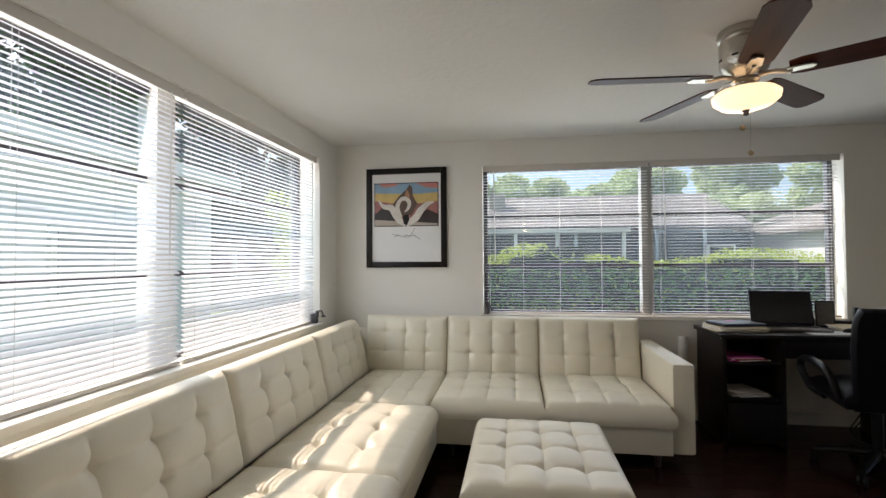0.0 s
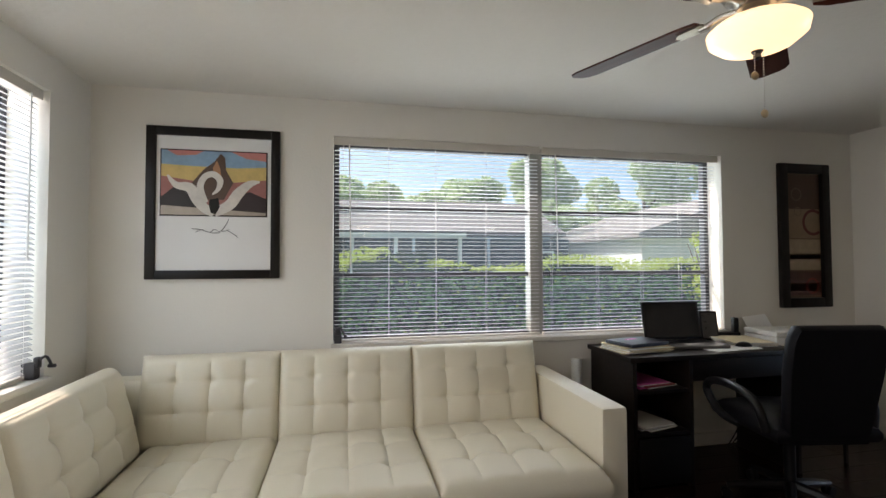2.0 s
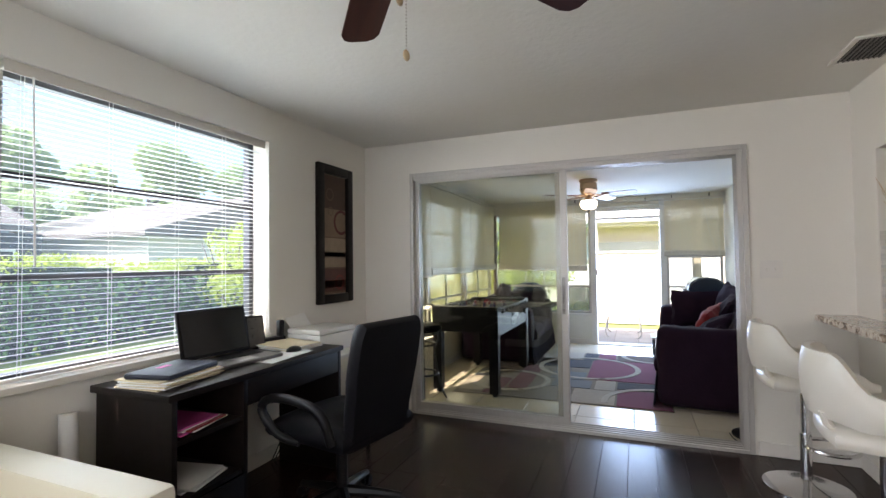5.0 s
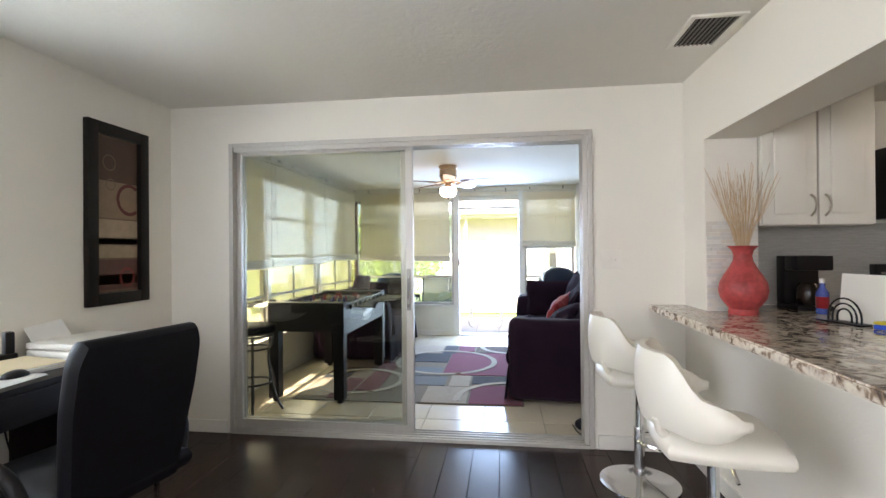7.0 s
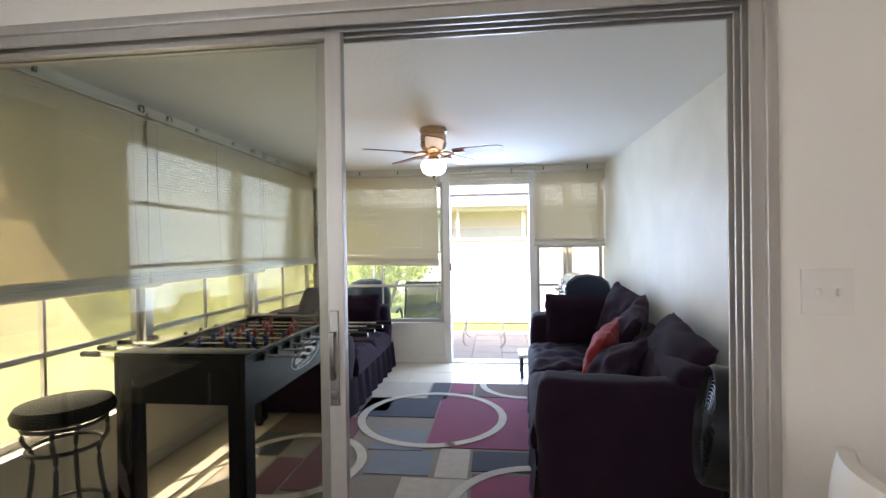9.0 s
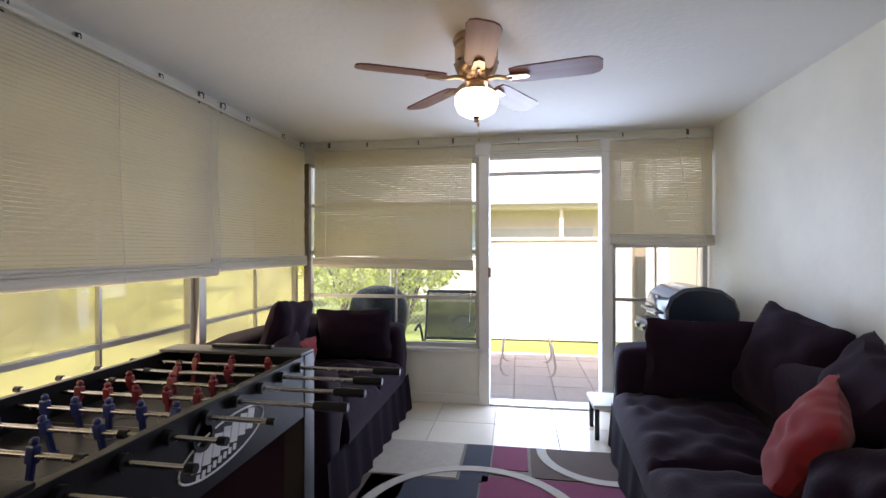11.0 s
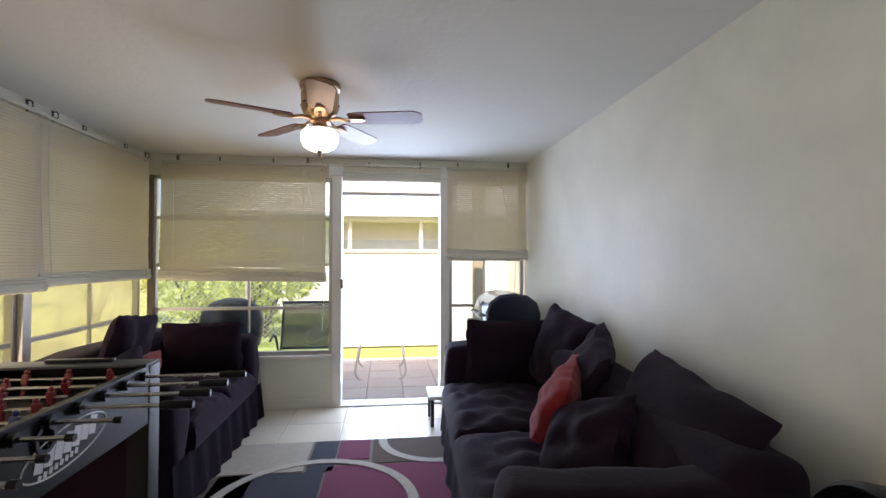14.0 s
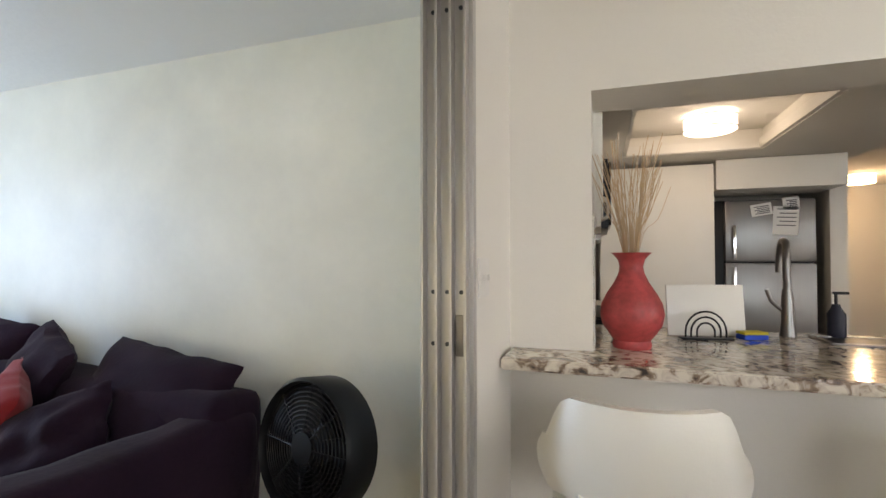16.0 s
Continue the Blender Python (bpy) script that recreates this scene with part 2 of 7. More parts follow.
def boxes(*rows, bevel=0.0):
    bm = bmesh.new()
    for r in rows:
        box(bm, *r, bevel=bevel)
    return bm


def rod(bm, a, b, r, r2=None, n=12, caps=True):
    a, b = Vector(a), Vector(b)
    d = b - a
    m = Matrix.Translation((a + b) / 2) @ d.to_track_quat("Z", "Y").to_matrix().to_4x4()
    bmesh.ops.create_cone(bm, cap_ends=caps, segments=n, radius1=r, radius2=r if r2 is None else r2, depth=d.length, matrix=m)


def lathe(bm, profile, n=32, m=None, arc=math.tau):
    """Turn (radius, height) pairs round z."""
    rings = []
    closed = abs(arc - math.tau) < 1e-6
    count = n if closed else n + 1
    for r, z in profile:
        rings.append([bm.verts.new((r * math.cos(arc * i / n), r * math.sin(arc * i / n), z)) for i in range(count)])
    for a, b in zip(rings, rings[1:]):
        for i in range(n):
            j = (i + 1) % count
            bm.faces.new((a[i], a[j], b[j], b[i]))
    if profile[0][0] > 1e-4 and closed:
        bm.faces.new(rings[0])
    if profile[-1][0] > 1e-4 and closed:
        bm.faces.new(rings[-1])
    bmesh.ops.remove_doubles(bm, verts=[v for r in rings for v in r], dist=1e-5)
    if m:
        bmesh.ops.transform(bm, matrix=m, verts=[v for r in rings for v in r if v.is_valid])


def tube(bm, pts, r, n=8, closed=False):
    """A round bar along a line of points."""
    pts = [Vector(p) for p in pts]
    k = len(pts)
    rings = []
    for i, p in enumerate(pts):
        d = (pts[(i + 1) % k] - pts[i - 1]) if closed else (pts[min(i + 1, k - 1)] - pts[max(i - 1, 0)])
        q = d.to_track_quat("Z", "Y")
        rr = r[i] if isinstance(r, (list, tuple)) else r
        rings.append([bm.verts.new(p + q @ Vector((rr * math.cos(math.tau * j / n), rr * math.sin(math.tau * j / n), 0))) for j in range(n)])
    for i in range(k if closed else k - 1):
        a, b = rings[i], rings[(i + 1) % k]
        for j in range(n):
            bm.faces.new((a[j], a[(j + 1) % n], b[(j + 1) % n], b[j]))
    if not closed:
        bm.faces.new(rings[0]), bm.faces.new(rings[-1])


def spline(pts, n=6):
    """Smooth line through points."""
    pts = [Vector(p) for p in pts]
    out = []
    for i in range(len(pts) - 1):
        p0, p1, p2, p3 = pts[max(i - 1, 0)], pts[i], pts[i + 1], pts[min(i + 2, len(pts) - 1)]
        for j in range(n):
            t = j / n
            out.append(0.5 * (2 * p1 + (p2 - p0) * t + (2 * p0 - 5 * p1 + 4 * p2 - p3) * t * t + (3 * p1 - p0 - 3 * p2 + p3) * t ** 3))
    return out + [pts[-1]]


def poly(bm, pts, z0, z1):
    """A flat plate with the outline pts, from z0 to z1."""
    lo = [bm.verts.new((x, y, z0)) for x, y in pts]
    hi = [bm.verts.new((x, y, z1)) for x, y in pts]
    bm.faces.new(lo), bm.faces.new(hi)
    for i in range(len(pts)):
        j = (i + 1) % len(pts)
        bm.faces.new((lo[i], lo[j], hi[j], hi[i]))


def cushion(w, d, h, puff=0.03, nx=16, ny=16, tufts=(), deep=0.02, soft=0.05, seed=0, wrinkle=0.0, lines=()):
    """A stuffed pad w x d, h thick, its middle puffed, with buttons and seams drawn in; its base at z 0."""
    bm = bmesh.new()
    bmesh.ops.create_grid(bm, x_segments=nx, y_segments=ny, size=0.5)
    top = list(bm.verts)
    bot = {}
    for v in top:
        bot[v] = bm.verts.new((v.co.x, v.co.y, 0))
    for f in list(bm.faces):
        bm.faces.new([bot[v] for v in reversed(f.verts)])
    for e in [e for e in bm.edges if len(e.link_faces) == 1 and e.verts[0] in bot]:
        a, b = e.verts
        bm.faces.new((a, b, bot[b], bot[a]))
    for v in top:
        u, s = v.co.x * 2, v.co.y * 2
        eu, es = 1 - abs(u), 1 - abs(s)
        ex, ey = eu * w / 2, es * d / 2
        rim = min(1.0, ex / soft) * min(1.0, ey / soft)
        round_ = (1 - (1 - min(1.0, ex / soft)) ** 2) * (1 - (1 - min(1.0, ey / soft)) ** 2)
        z = h * (0.72 + 0.28 * math.sqrt(max(round_, 0))) + puff * (1 - u * u) * (1 - s * s)
        x, y = u * w / 2, s * d / 2
        for tx, ty in tufts:
            q = ((x - tx) ** 2 + (y - ty) ** 2) ** 0.5
            z -= deep * math.exp(-(q / 0.022) ** 2) + deep * 0.45 * math.exp(-(q / 0.07) ** 2)
        for lx, ly, isx, strength in lines:
            q = abs((x - lx) if isx else (y - ly))
            z -= strength * (math.exp(-(q / 0.009) ** 2) + 0.5 * math.exp(-(q / 0.035) ** 2)) * rim
        if wrinkle:
            z += wrinkle * noise.noise(Vector((x * 9 + seed, y * 9, seed))) * rim
        v.co = Vector((x, y, z))
    for v, b in bot.items():
        b.co = Vector((v.co.x, v.co.y, 0))
    # round the side walls
    mid = bmesh.ops.subdivide_edges(bm, edges=[e for e in bm.edges if (e.verts[0] in bot) != (e.verts[1] in bot)], cuts=2)
    for v in mid["geom_inner"]:
        if isinstance(v, bmesh.types.BMVert):
            f = 0.012
            v.co.x += f * (1 if v.co.x > 0 else -1) * (abs(v.co.x) > w / 2 - 1e-3)
            v.co.y += f * (1 if v.co.y > 0 else -1) * (abs(v.co.y) > d / 2 - 1e-3)
    return bm


def pillow(w, h, t, seed=0, n=20, sag=0.0):
    """A throw pillow standing in the xz plane, base at z 0, pinched at its corners."""
    bm = bmesh.new()
    bmesh.ops.create_grid(bm, x_segments=n, y_segments=n, size=1.0)
    front = list(bm.verts)
    back = {}
    for v in front:
        back[v] = v if max(abs(v.co.x), abs(v.co.y)) > 0.999 else bm.verts.new(v.co)
    for f in list(bm.faces):
        bm.faces.new([back[v] for v in reversed(f.verts)])
    for v in front:
        x, y = v.co.x, v.co.y
        k = ((1 - x * x) * (1 - y * y)) ** 0.40
        c_ = 1 - 0.035 * (x * y) ** 6
        px = x * c_ * (1 - 0.06 * (1 - y * y) * abs(x)) * w / 2
        pz = (y * c_ * (1 - 0.06 * (1 - x * x) * abs(y)) + 1) * h / 2
        px += 0.014 * noise.noise(Vector((y * 3 + seed, x * 2, 7)))
        pz += 0.014 * noise.noise(Vector((x * 3 + seed, y * 2, 3)))
        pz -= sag * (1 - x * x) * (y + 1) / 2
        wob = 0.34 * noise.noise(Vector((x * 2.2 + seed, y * 2.2, seed)))
        th = t / 2 * k * (1 + wob)
        b = back[v]
        v.co = Vector((px, -th, pz))
        if b is not v:
            b.co = Vector((px, th, pz))
        else:
            v.co.y = 0.012 * noise.noise(Vector((x * 4 + seed, y * 4, 1)))
    return bm


def text_mesh(name, words, size, material, parent, m, depth=0.0006):
    cu = bpy.data.curves.new(name, "FONT")
    cu.body, cu.size, cu.extrude, cu.align_x, cu.align_y = words, size, depth, "CENTER", "CENTER"
    tmp = bpy.data.objects.new(name, cu)
    scene.collection.objects.link(tmp)
    me = bpy.data.meshes.new_from_object(tmp.evaluated_get(bpy.context.evaluated_depsgraph_get()))
    bpy.data.objects.remove(tmp)
    me.materials.clear()
    me.materials.append(material)
    ob = new(name, me)
    ob.parent = parent
    ob.matrix_local = m
    return ob


# ---- the shell of the house ----
YN, XE, XW, ZC = 3.86, 3.89, -1.345, 2.287           # living room: north, east and west faces, ceiling
SX0, SX1, SY0, SY1, SZ0, SZC = 4.02, 8.16, 0.406, 3.91, -0.07, 2.255   # sunroom
KX, KY = 3.588, 0.406                                 # kitchen opening: east edge, wall face
YB = -6.0


def wall(name, rows, material=None, label=""):
    return tagged(link(name, boxes(*rows), material or M_WALL), label, kind="structure")


# north wall of the living room, open for the window
WN = (-0.045, 2.705, 0.80, 2.07)
wall("wall_north", [(-1.65, YN, -0.1, WN[0], YN + 0.2, 2.6), (WN[1], YN, -0.1, 4.02, YN + 0.2, 2.6),
                    (WN[0], YN, -0.1, WN[1], YN + 0.2, WN[2]), (WN[0], YN, WN[3], WN[1], YN + 0.2, 2.6)])
# west wall with its long window
WW = (0.42, 3.50, 0.76, 2.115)
wall("wall_west", [(XW - 0.25, -6.2, -0.1, XW, WW[0], 2.6), (XW - 0.25, WW[1], -0.1, XW, YN, 2.6),
                   (XW - 0.25, WW[0], -0.1, XW, WW[1], WW[2]), (XW - 0.25, WW[0], WW[3], XW, WW[1], 2.6)])
# wall between living room and sunroom, with the sliding door
D0, D1, DZ = 0.954, 3.414, 2.019
wall("wall_east", [(XE, D1, -0.1, SX0, YN, 2.6), (XE, KY, -0.1, SX0, D0, 2.6), (XE, D0, DZ, SX0, D1, 2.6)])
# wall with the kitchen opening: pier, knee wall, header
wall("wall_kitchen_pier", [(KX, KY - 0.27, -0.1, SX0, KY, 2.6)])
wall("wall_kitchen_header", [(1.25, KY - 0.27, 1.864, KX, KY, 2.6)])
wall("wall_kitchen_knee", [(1.25, KY - 0.12, -0.1, KX, KY, 0.872)])
wall("wall_kitchen_east", [(3.90, -3.55, -0.1, SX0, KY - 0.27, 2.6)])
wall("wall_kitchen_south", [(1.5, -3.70, -0.1, SX0, -3.55, 2.6)])
wall("wall_fridge_end", [(1.50, -3.55, -0.1, 1.63, -2.85, 2.6)])
wall("wall_south", [(XW, -6.2, -0.1, 1.50, YB, 2.6), (1.50, -6.2, -0.1, 1.63, -3.70, 2.6)])
tagged(link("ceiling", boxes((XW - 0.25, -6.2, ZC, SX0, YN + 0.2, ZC + 0.15)), M_CEIL), kind="structure")
# dropped kitchen ceiling with a raised tray
tagged(link("ceiling_kitchen", boxes((3.38, -3.55, 2.12, 3.90, 0.13, ZC - 0.004), (1.5, -3.55, 2.12, 2.34, 0.13, ZC - 0.004),
                                     (2.34, -3.55, 2.12, 3.38, -2.12, ZC - 0.004), (2.34, -0.75, 2.12, 3.38, 0.13, ZC - 0.004)), M_CEIL), kind="structure")
tagged(link("tray_trim", boxes((3.35, -2.12, 2.125, 3.377, -0.75, 2.2), (2.343, -2.12, 2.125, 2.37, -0.75, 2.2), (2.37, -2.117, 2.125, 3.35, -2.09, 2.2)), M_TRIM), kind="structure")
tagged(link("floor", boxes((XW - 0.25, -6.2, -0.1, SX0, YN, -0.012)), M_JOINT), kind="structure")
# baseboards
bb = []
for x0, y0, x1, y1 in ((XW, YN - 0.014, XE, YN), (XE - 0.014, D1 + 0.02, XE, YN - 0.014), (XE - 0.014, KY, XE, D0 - 0.02),
                       (1.25, KY, XE - 0.014, KY + 0.014), (XW, -6.0, XW + 0.014, YN - 0.014)):
    bb += [(x0, y0, 0.002, x1, y1, 0.09)]
tagged(link("baseboard", boxes(*bb, bevel=0.004), M_TRIM), kind="structure")

# sunroom
LOW = 0.36
wall("wall_sunroom_south", [(SX0, SY0 - 0.2, -0.3, SX1 + 0.12, SY0, 2.6)], M_WALL_ROUGH)
wall("wall_sunroom_north", [(SX0, SY1, -0.3, SX1 + 0.12, SY1 + 0.12, LOW), (SX0, SY1, 2.06, SX1 + 0.12, SY1 + 0.12, 2.6)], M_WALL_ROUGH)
SD0, SD1 = 1.262, 2.215                                # back door opening
wall("wall_sunroom_east", [(SX1, SD1, -0.3, SX1 + 0.12, SY1, LOW + 0.02), (SX1, SY0, -0.3, SX1 + 0.12, SD0, LOW + 0.02),
                           (SX1, SY0, 2.07, SX1 + 0.12, SY1, 2.6)], M_WALL_ROUGH)
wall("wall_sunroom_west", [(SX0, D1, -0.3, SX0 + 0.012, SY1, 2.6), (SX0, SY0, -0.3, SX0 + 0.012, D0, 2.6), (SX0, D0, DZ, SX0 + 0.012, D1, 2.6)], M_WALL_ROUGH)
# the unseen north overhang is added to keep sun off the roll-up blinds
tagged(link("ceiling_sunroom_with_overhang", boxes((SX0, SY0 - 0.2, SZC, SX1 + 0.5, SY1 + 0.95, 2.5)), M_CEIL), kind="structure")
tagged(link("floor_sunroom", boxes((SX0 - 0.14, SY0 - 0.1, -0.3, SX1 + 0.12, SY1 + 0.1, SZ0 - 0.006)), M_GROUT), kind="structure")
tagged(link("trim_sunroom_base", boxes((SX0 + 0.02, SY1 - 0.012, SZ0, SX1, SY1, SZ0 + 0.08), (SX1 - 0.012, SD1 + 0.03, SZ0, SX1, SY1 - 0.012, SZ0 + 0.08), bevel=0.003), M_TRIM), kind="structure")
tagged(link("trim_sunroom_sill", boxes((SX0 + 0.02, SY1 - 0.05, LOW, SX1, SY1 + 0.14, LOW + 0.03), (SX1 - 0.03, SD1 + 0.03, LOW + 0.02, SX1 + 0.14, SY1 - 0.05, LOW + 0.05),
                                       (SX1 - 0.03, SY0, LOW + 0.02, SX1 + 0.14, SD0 - 0.03, LOW + 0.05), bevel=0.004), M_TRIM), kind="structure")


# ---- windows ----
def sash_window(name, x0, x1, z0, z1, axis, face, out, bars, mids, material, pane, deep=0.05):
    """A window in a wall: frame, rails, panes. axis: the way it runs; face: its middle across the wall."""
    top = thing(name, (0, 0, 0), "", "", kind="structure")

    def b(bm, a0, a1, c0, c1, h0, h1):
        if axis == "x":
            box(bm, a0, face + c0, h0, a1, face + c1, h1)
        else:
            box(bm, face + c0, a0, h0, face + c1, a1, h1)
    bm = bmesh.new()
    w = 0.035
    b(bm, x0, x0 + w, -deep / 2, deep / 2, z0, z1), b(bm, x1 - w, x1, -deep / 2, deep / 2, z0, z1)
    b(bm, x0 + w, x1 - w, -deep / 2, deep / 2, z0, z0 + w), b(bm, x0 + w, x1 - w, -deep / 2, deep / 2, z1 - w, z1)
    part("window_frame", bm, material, top, smooth=False)
    cols = [x0 + w] + list(mids) + [x1 - w]
    for mx in mids:
        bm = bmesh.new()
        b(bm, mx - 0.008, mx + 0.008, -0.012, 0.012, z0 + w, z1 - w)
        part("muntin", bm, material, top, smooth=False)
    for z in bars:
        bm = bmesh.new()
        b(bm, x0 + w, x1 - w, -deep / 2 + 0.006, deep / 2 - 0.006, z - 0.014, z + 0.014)
        part("rail", bm, material, top, smooth=False)
    rows = [z0 + w] + list(bars) + [z1 - w]
    for i in range(len(cols) - 1):
        for j in range(len(rows) - 1):
            bm = bmesh.new()
            b(bm, cols[i] + 0.002, cols[i + 1] - 0.002, 0.014, 0.018, rows[j] + 0.002, rows[j + 1] - 0.002)
            p = part("pane", bm, pane, top, smooth=False)
            p.visible_shadow = False
    return top


for k, (a, b_) in enumerate(((WN[0], 1.305), (1.305, WN[1]))):
    sash_window("window_%d" % (k + 1), a, b_, WN[2], WN[3], "x", YN + 0.16, 1, (1.217, 1.640), (), M_BRONZE, M_PANE)
for k, (a, b_) in enumerate(((WW[0], 1.96), (1.96, WW[1]))):
    sash_window("window_%d" % (k + 3), a, b_, WW[2], WW[3], "y", XW - 0.2, -1, (1.21, 1.67), (), M_BRONZE, M_PANE)
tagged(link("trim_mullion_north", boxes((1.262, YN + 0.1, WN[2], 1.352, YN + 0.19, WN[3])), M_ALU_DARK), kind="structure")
tagged(link("trim_mullion_west", boxes((XW - 0.235, 1.90, WW[2], XW - 0.13, 2.02, WW[3])), M_BLIND_RAIL), kind="structure")
tagged(link("trim_sill_north", boxes((WN[0] - 0.01, YN - 0.03, WN[2] - 0.02, WN[1] + 0.01, YN + 0.13, WN[2] + 0.012), bevel=0.006), M_BLIND_RAIL), kind="structure")
tagged(link("trim_sill_west", boxes((XW - 0.18, WW[0] - 0.01, WW[2] - 0.02, XW + 0.03, WW[1] + 0.01, WW[2] + 0.012), bevel=0.006), M_TRIM), kind="structure")

# sunroom windows: bright aluminium, hazy panes
POSTS = (SX0 + 0.05, 5.40, 6.76, SX1 - 0.02)
for k in range(3):
    a, b_ = POSTS[k] + 0.035, POSTS[k + 1] - 0.035
    sash_window("window_%d" % (k + 5), a, b_, LOW + 0.03, 2.06, "x", SY1 + 0.06, 1, (0.80, 1.30, 1.70), ((a + b_) / 2,), M_ALU, M_PANE_DUSTY)
for x in POSTS[1:3]:
    tagged(link("trim_post", boxes((x - 0.034, SY1 + 0.0, LOW + 0.03, x + 0.034, SY1 + 0.11, 2.06), bevel=0.004), M_ALU), kind="structure")
sash_window("window_8", SD1 + 0.075, SY1 - 0.02, LOW + 0.05, 2.07, "y", SX1 + 0.06, 1, (0.848, 1.25, 1.68), (3.05,), M_ALU, M_PANE)
sash_window("window_9", SY0 + 0.03, SD0 - 0.075, LOW + 0.05, 2.07, "y", SX1 + 0.06, 1, (0.85, 1.30), (0.83,), M_ALU, M_PANE)


# ---- sliding door ----
sd = thing("door_1", (0, 0, 0), "aluminium sliding glass door, one half open", "sliding door", kind="structure")
fx0, fx1 = XE - 0.012, SX0 + 0.01
part("outer_frame", boxes((fx0, D0, 0, fx1, D0 + 0.03, DZ), (fx0, D1 - 0.03, 0, fx1, D1, DZ), (fx0, D0 + 0.03, DZ - 0.03, fx1, D1 - 0.03, DZ),
                          (fx0, D0 + 0.03, -0.03, fx1, D1 - 0.03, 0.022), bevel=0.003), M_ALU, sd, smooth=False)
for i in range(4):
    x = fx0 + 0.012 + i * 0.04
    part("track_fin", boxes((x, D0 + 0.03, 0.022, x + 0.008, D0 + 0.062, DZ - 0.03), bevel=0.001), M_ALU, sd, smooth=False)
    part("track_fin", boxes((x, D0 + 0.062, DZ - 0.062, x + 0.008, D1 - 0.03, DZ - 0.03)), M_ALU, sd, smooth=False)
    part("track_fin", boxes((x, D0 + 0.062, 0.022, x + 0.006, D1 - 0.03, 0.032)), M_ALU, sd, smooth=False)
for z in (0.55, 1.02, 1.16, 1.93):
    bm = bmesh.new()
    for i in range(3):
        rod(bm, (fx0 + 0.034 + i * 0.04, D0 + 0.028, z), (fx0 + 0.034 + i * 0.04, D0 + 0.034, z), 0.006, n=10)
    part("screw", bm, M_BRONZE, sd)
part("strike_plate", boxes((fx0 + 0.022, D0 + 0.03, 0.99, fx0 + 0.048, D0 + 0.040, 1.10), bevel=0.002), M_STEEL, sd)


def glass_panel(name, x, y0, y1, handle):
    p = thing(name, (0, 0, 0), "", "")
    p.parent = sd
    z0, z1, w = 0.034, DZ - 0.036, 0.050
    part("stile", boxes((x - 0.016, y0, z0, x + 0.016, y0 + w, z1), bevel=0.003), M_ALU, p, smooth=False)
    part("stile", boxes((x - 0.016, y1 - w * 0.7, z0, x + 0.016, y1, z1), bevel=0.003), M_ALU, p, smooth=False)
    part("rail", boxes((x - 0.014, y0 + w, z0, x + 0.014, y1 - w * 0.7, z0 + 0.052), (x - 0.014, y0 + w, z1 - 0.04, x + 0.014, y1 - w * 0.7, z1)), M_ALU, p, smooth=False)
    g = part("pane", boxes((x - 0.003, y0 + w, z0 + 0.052, x + 0.003, y1 - w * 0.7, z1 - 0.04)), M_DOORGLASS, p, smooth=False)
    g.visible_shadow = False
    if handle:
        part("handle_plate", boxes((x - 0.021, y0 + 0.018, 0.86, x - 0.016, y0 + 0.046, 1.14), bevel=0.004), M_ALU_DARK, p, "recessed dark pull plate")
        part("handle", boxes((x - 0.044, y0 + 0.025, 0.94, x - 0.036, y0 + 0.039, 1.08), (x - 0.038, y0 + 0.025, 0.94, x - 0.02, y0 + 0.039, 0.955),
                             (x - 0.038, y0 + 0.025, 1.065, x - 0.02, y0 + 0.039, 1.08), bevel=0.003), M_STEEL, p, "bright metal pull")
        part("latch", boxes((x - 0.026, y0 + 0.022, 0.88, x - 0.02, y0 + 0.042, 0.905), bevel=0.002), M_STEEL, p)


glass_panel("sliding_panel", 3.945, 2.118, 3.385, True)
glass_panel("fixed_panel", 3.985, 2.16, 3.385, False)
# back door of the sunroom: frame with a transom bar, the leaf away outside
bd = thing("door_2", (0, 0, 0), "open back door frame of white-painted aluminium", "door frame", kind="structure")
part("jamb", boxes((SX1 - 0.03, SD1 - 0.012, SZ0, SX1 + 0.13, SD1 + 0.075, 2.08), bevel=0.004), M_TRIM, bd, smooth=False)
part("jamb", boxes((SX1 - 0.03, SD0 - 0.075, SZ0, SX1 + 0.13, SD0 + 0.012, 2.08), bevel=0.004), M_TRIM, bd, smooth=False)
part("head", boxes((SX1 - 0.04, SD0 - 0.11, 2.08, SX1 + 0.13, SD1 + 0.11, 2.19), bevel=0.006), M_TRIM, bd, smooth=False)
part("transom", boxes((SX1 + 0.03, SD0 + 0.012, 1.91, SX1 + 0.08, SD1 - 0.012, 1.945), bevel=0.003), M_ALU, bd, smooth=False)
part("threshold", boxes((SX1 - 0.03, SD0 + 0.012, SZ0 - 0.02, SX1 + 0.14, SD1 - 0.012, SZ0 + 0.015), bevel=0.004), M_ALU, bd, smooth=False)
part("latch", boxes((SX1 - 0.045, SD1 - 0.03, 1.03, SX1 - 0.03, SD1 - 0.005, 1.12), bevel=0.003), M_STEEL, bd)


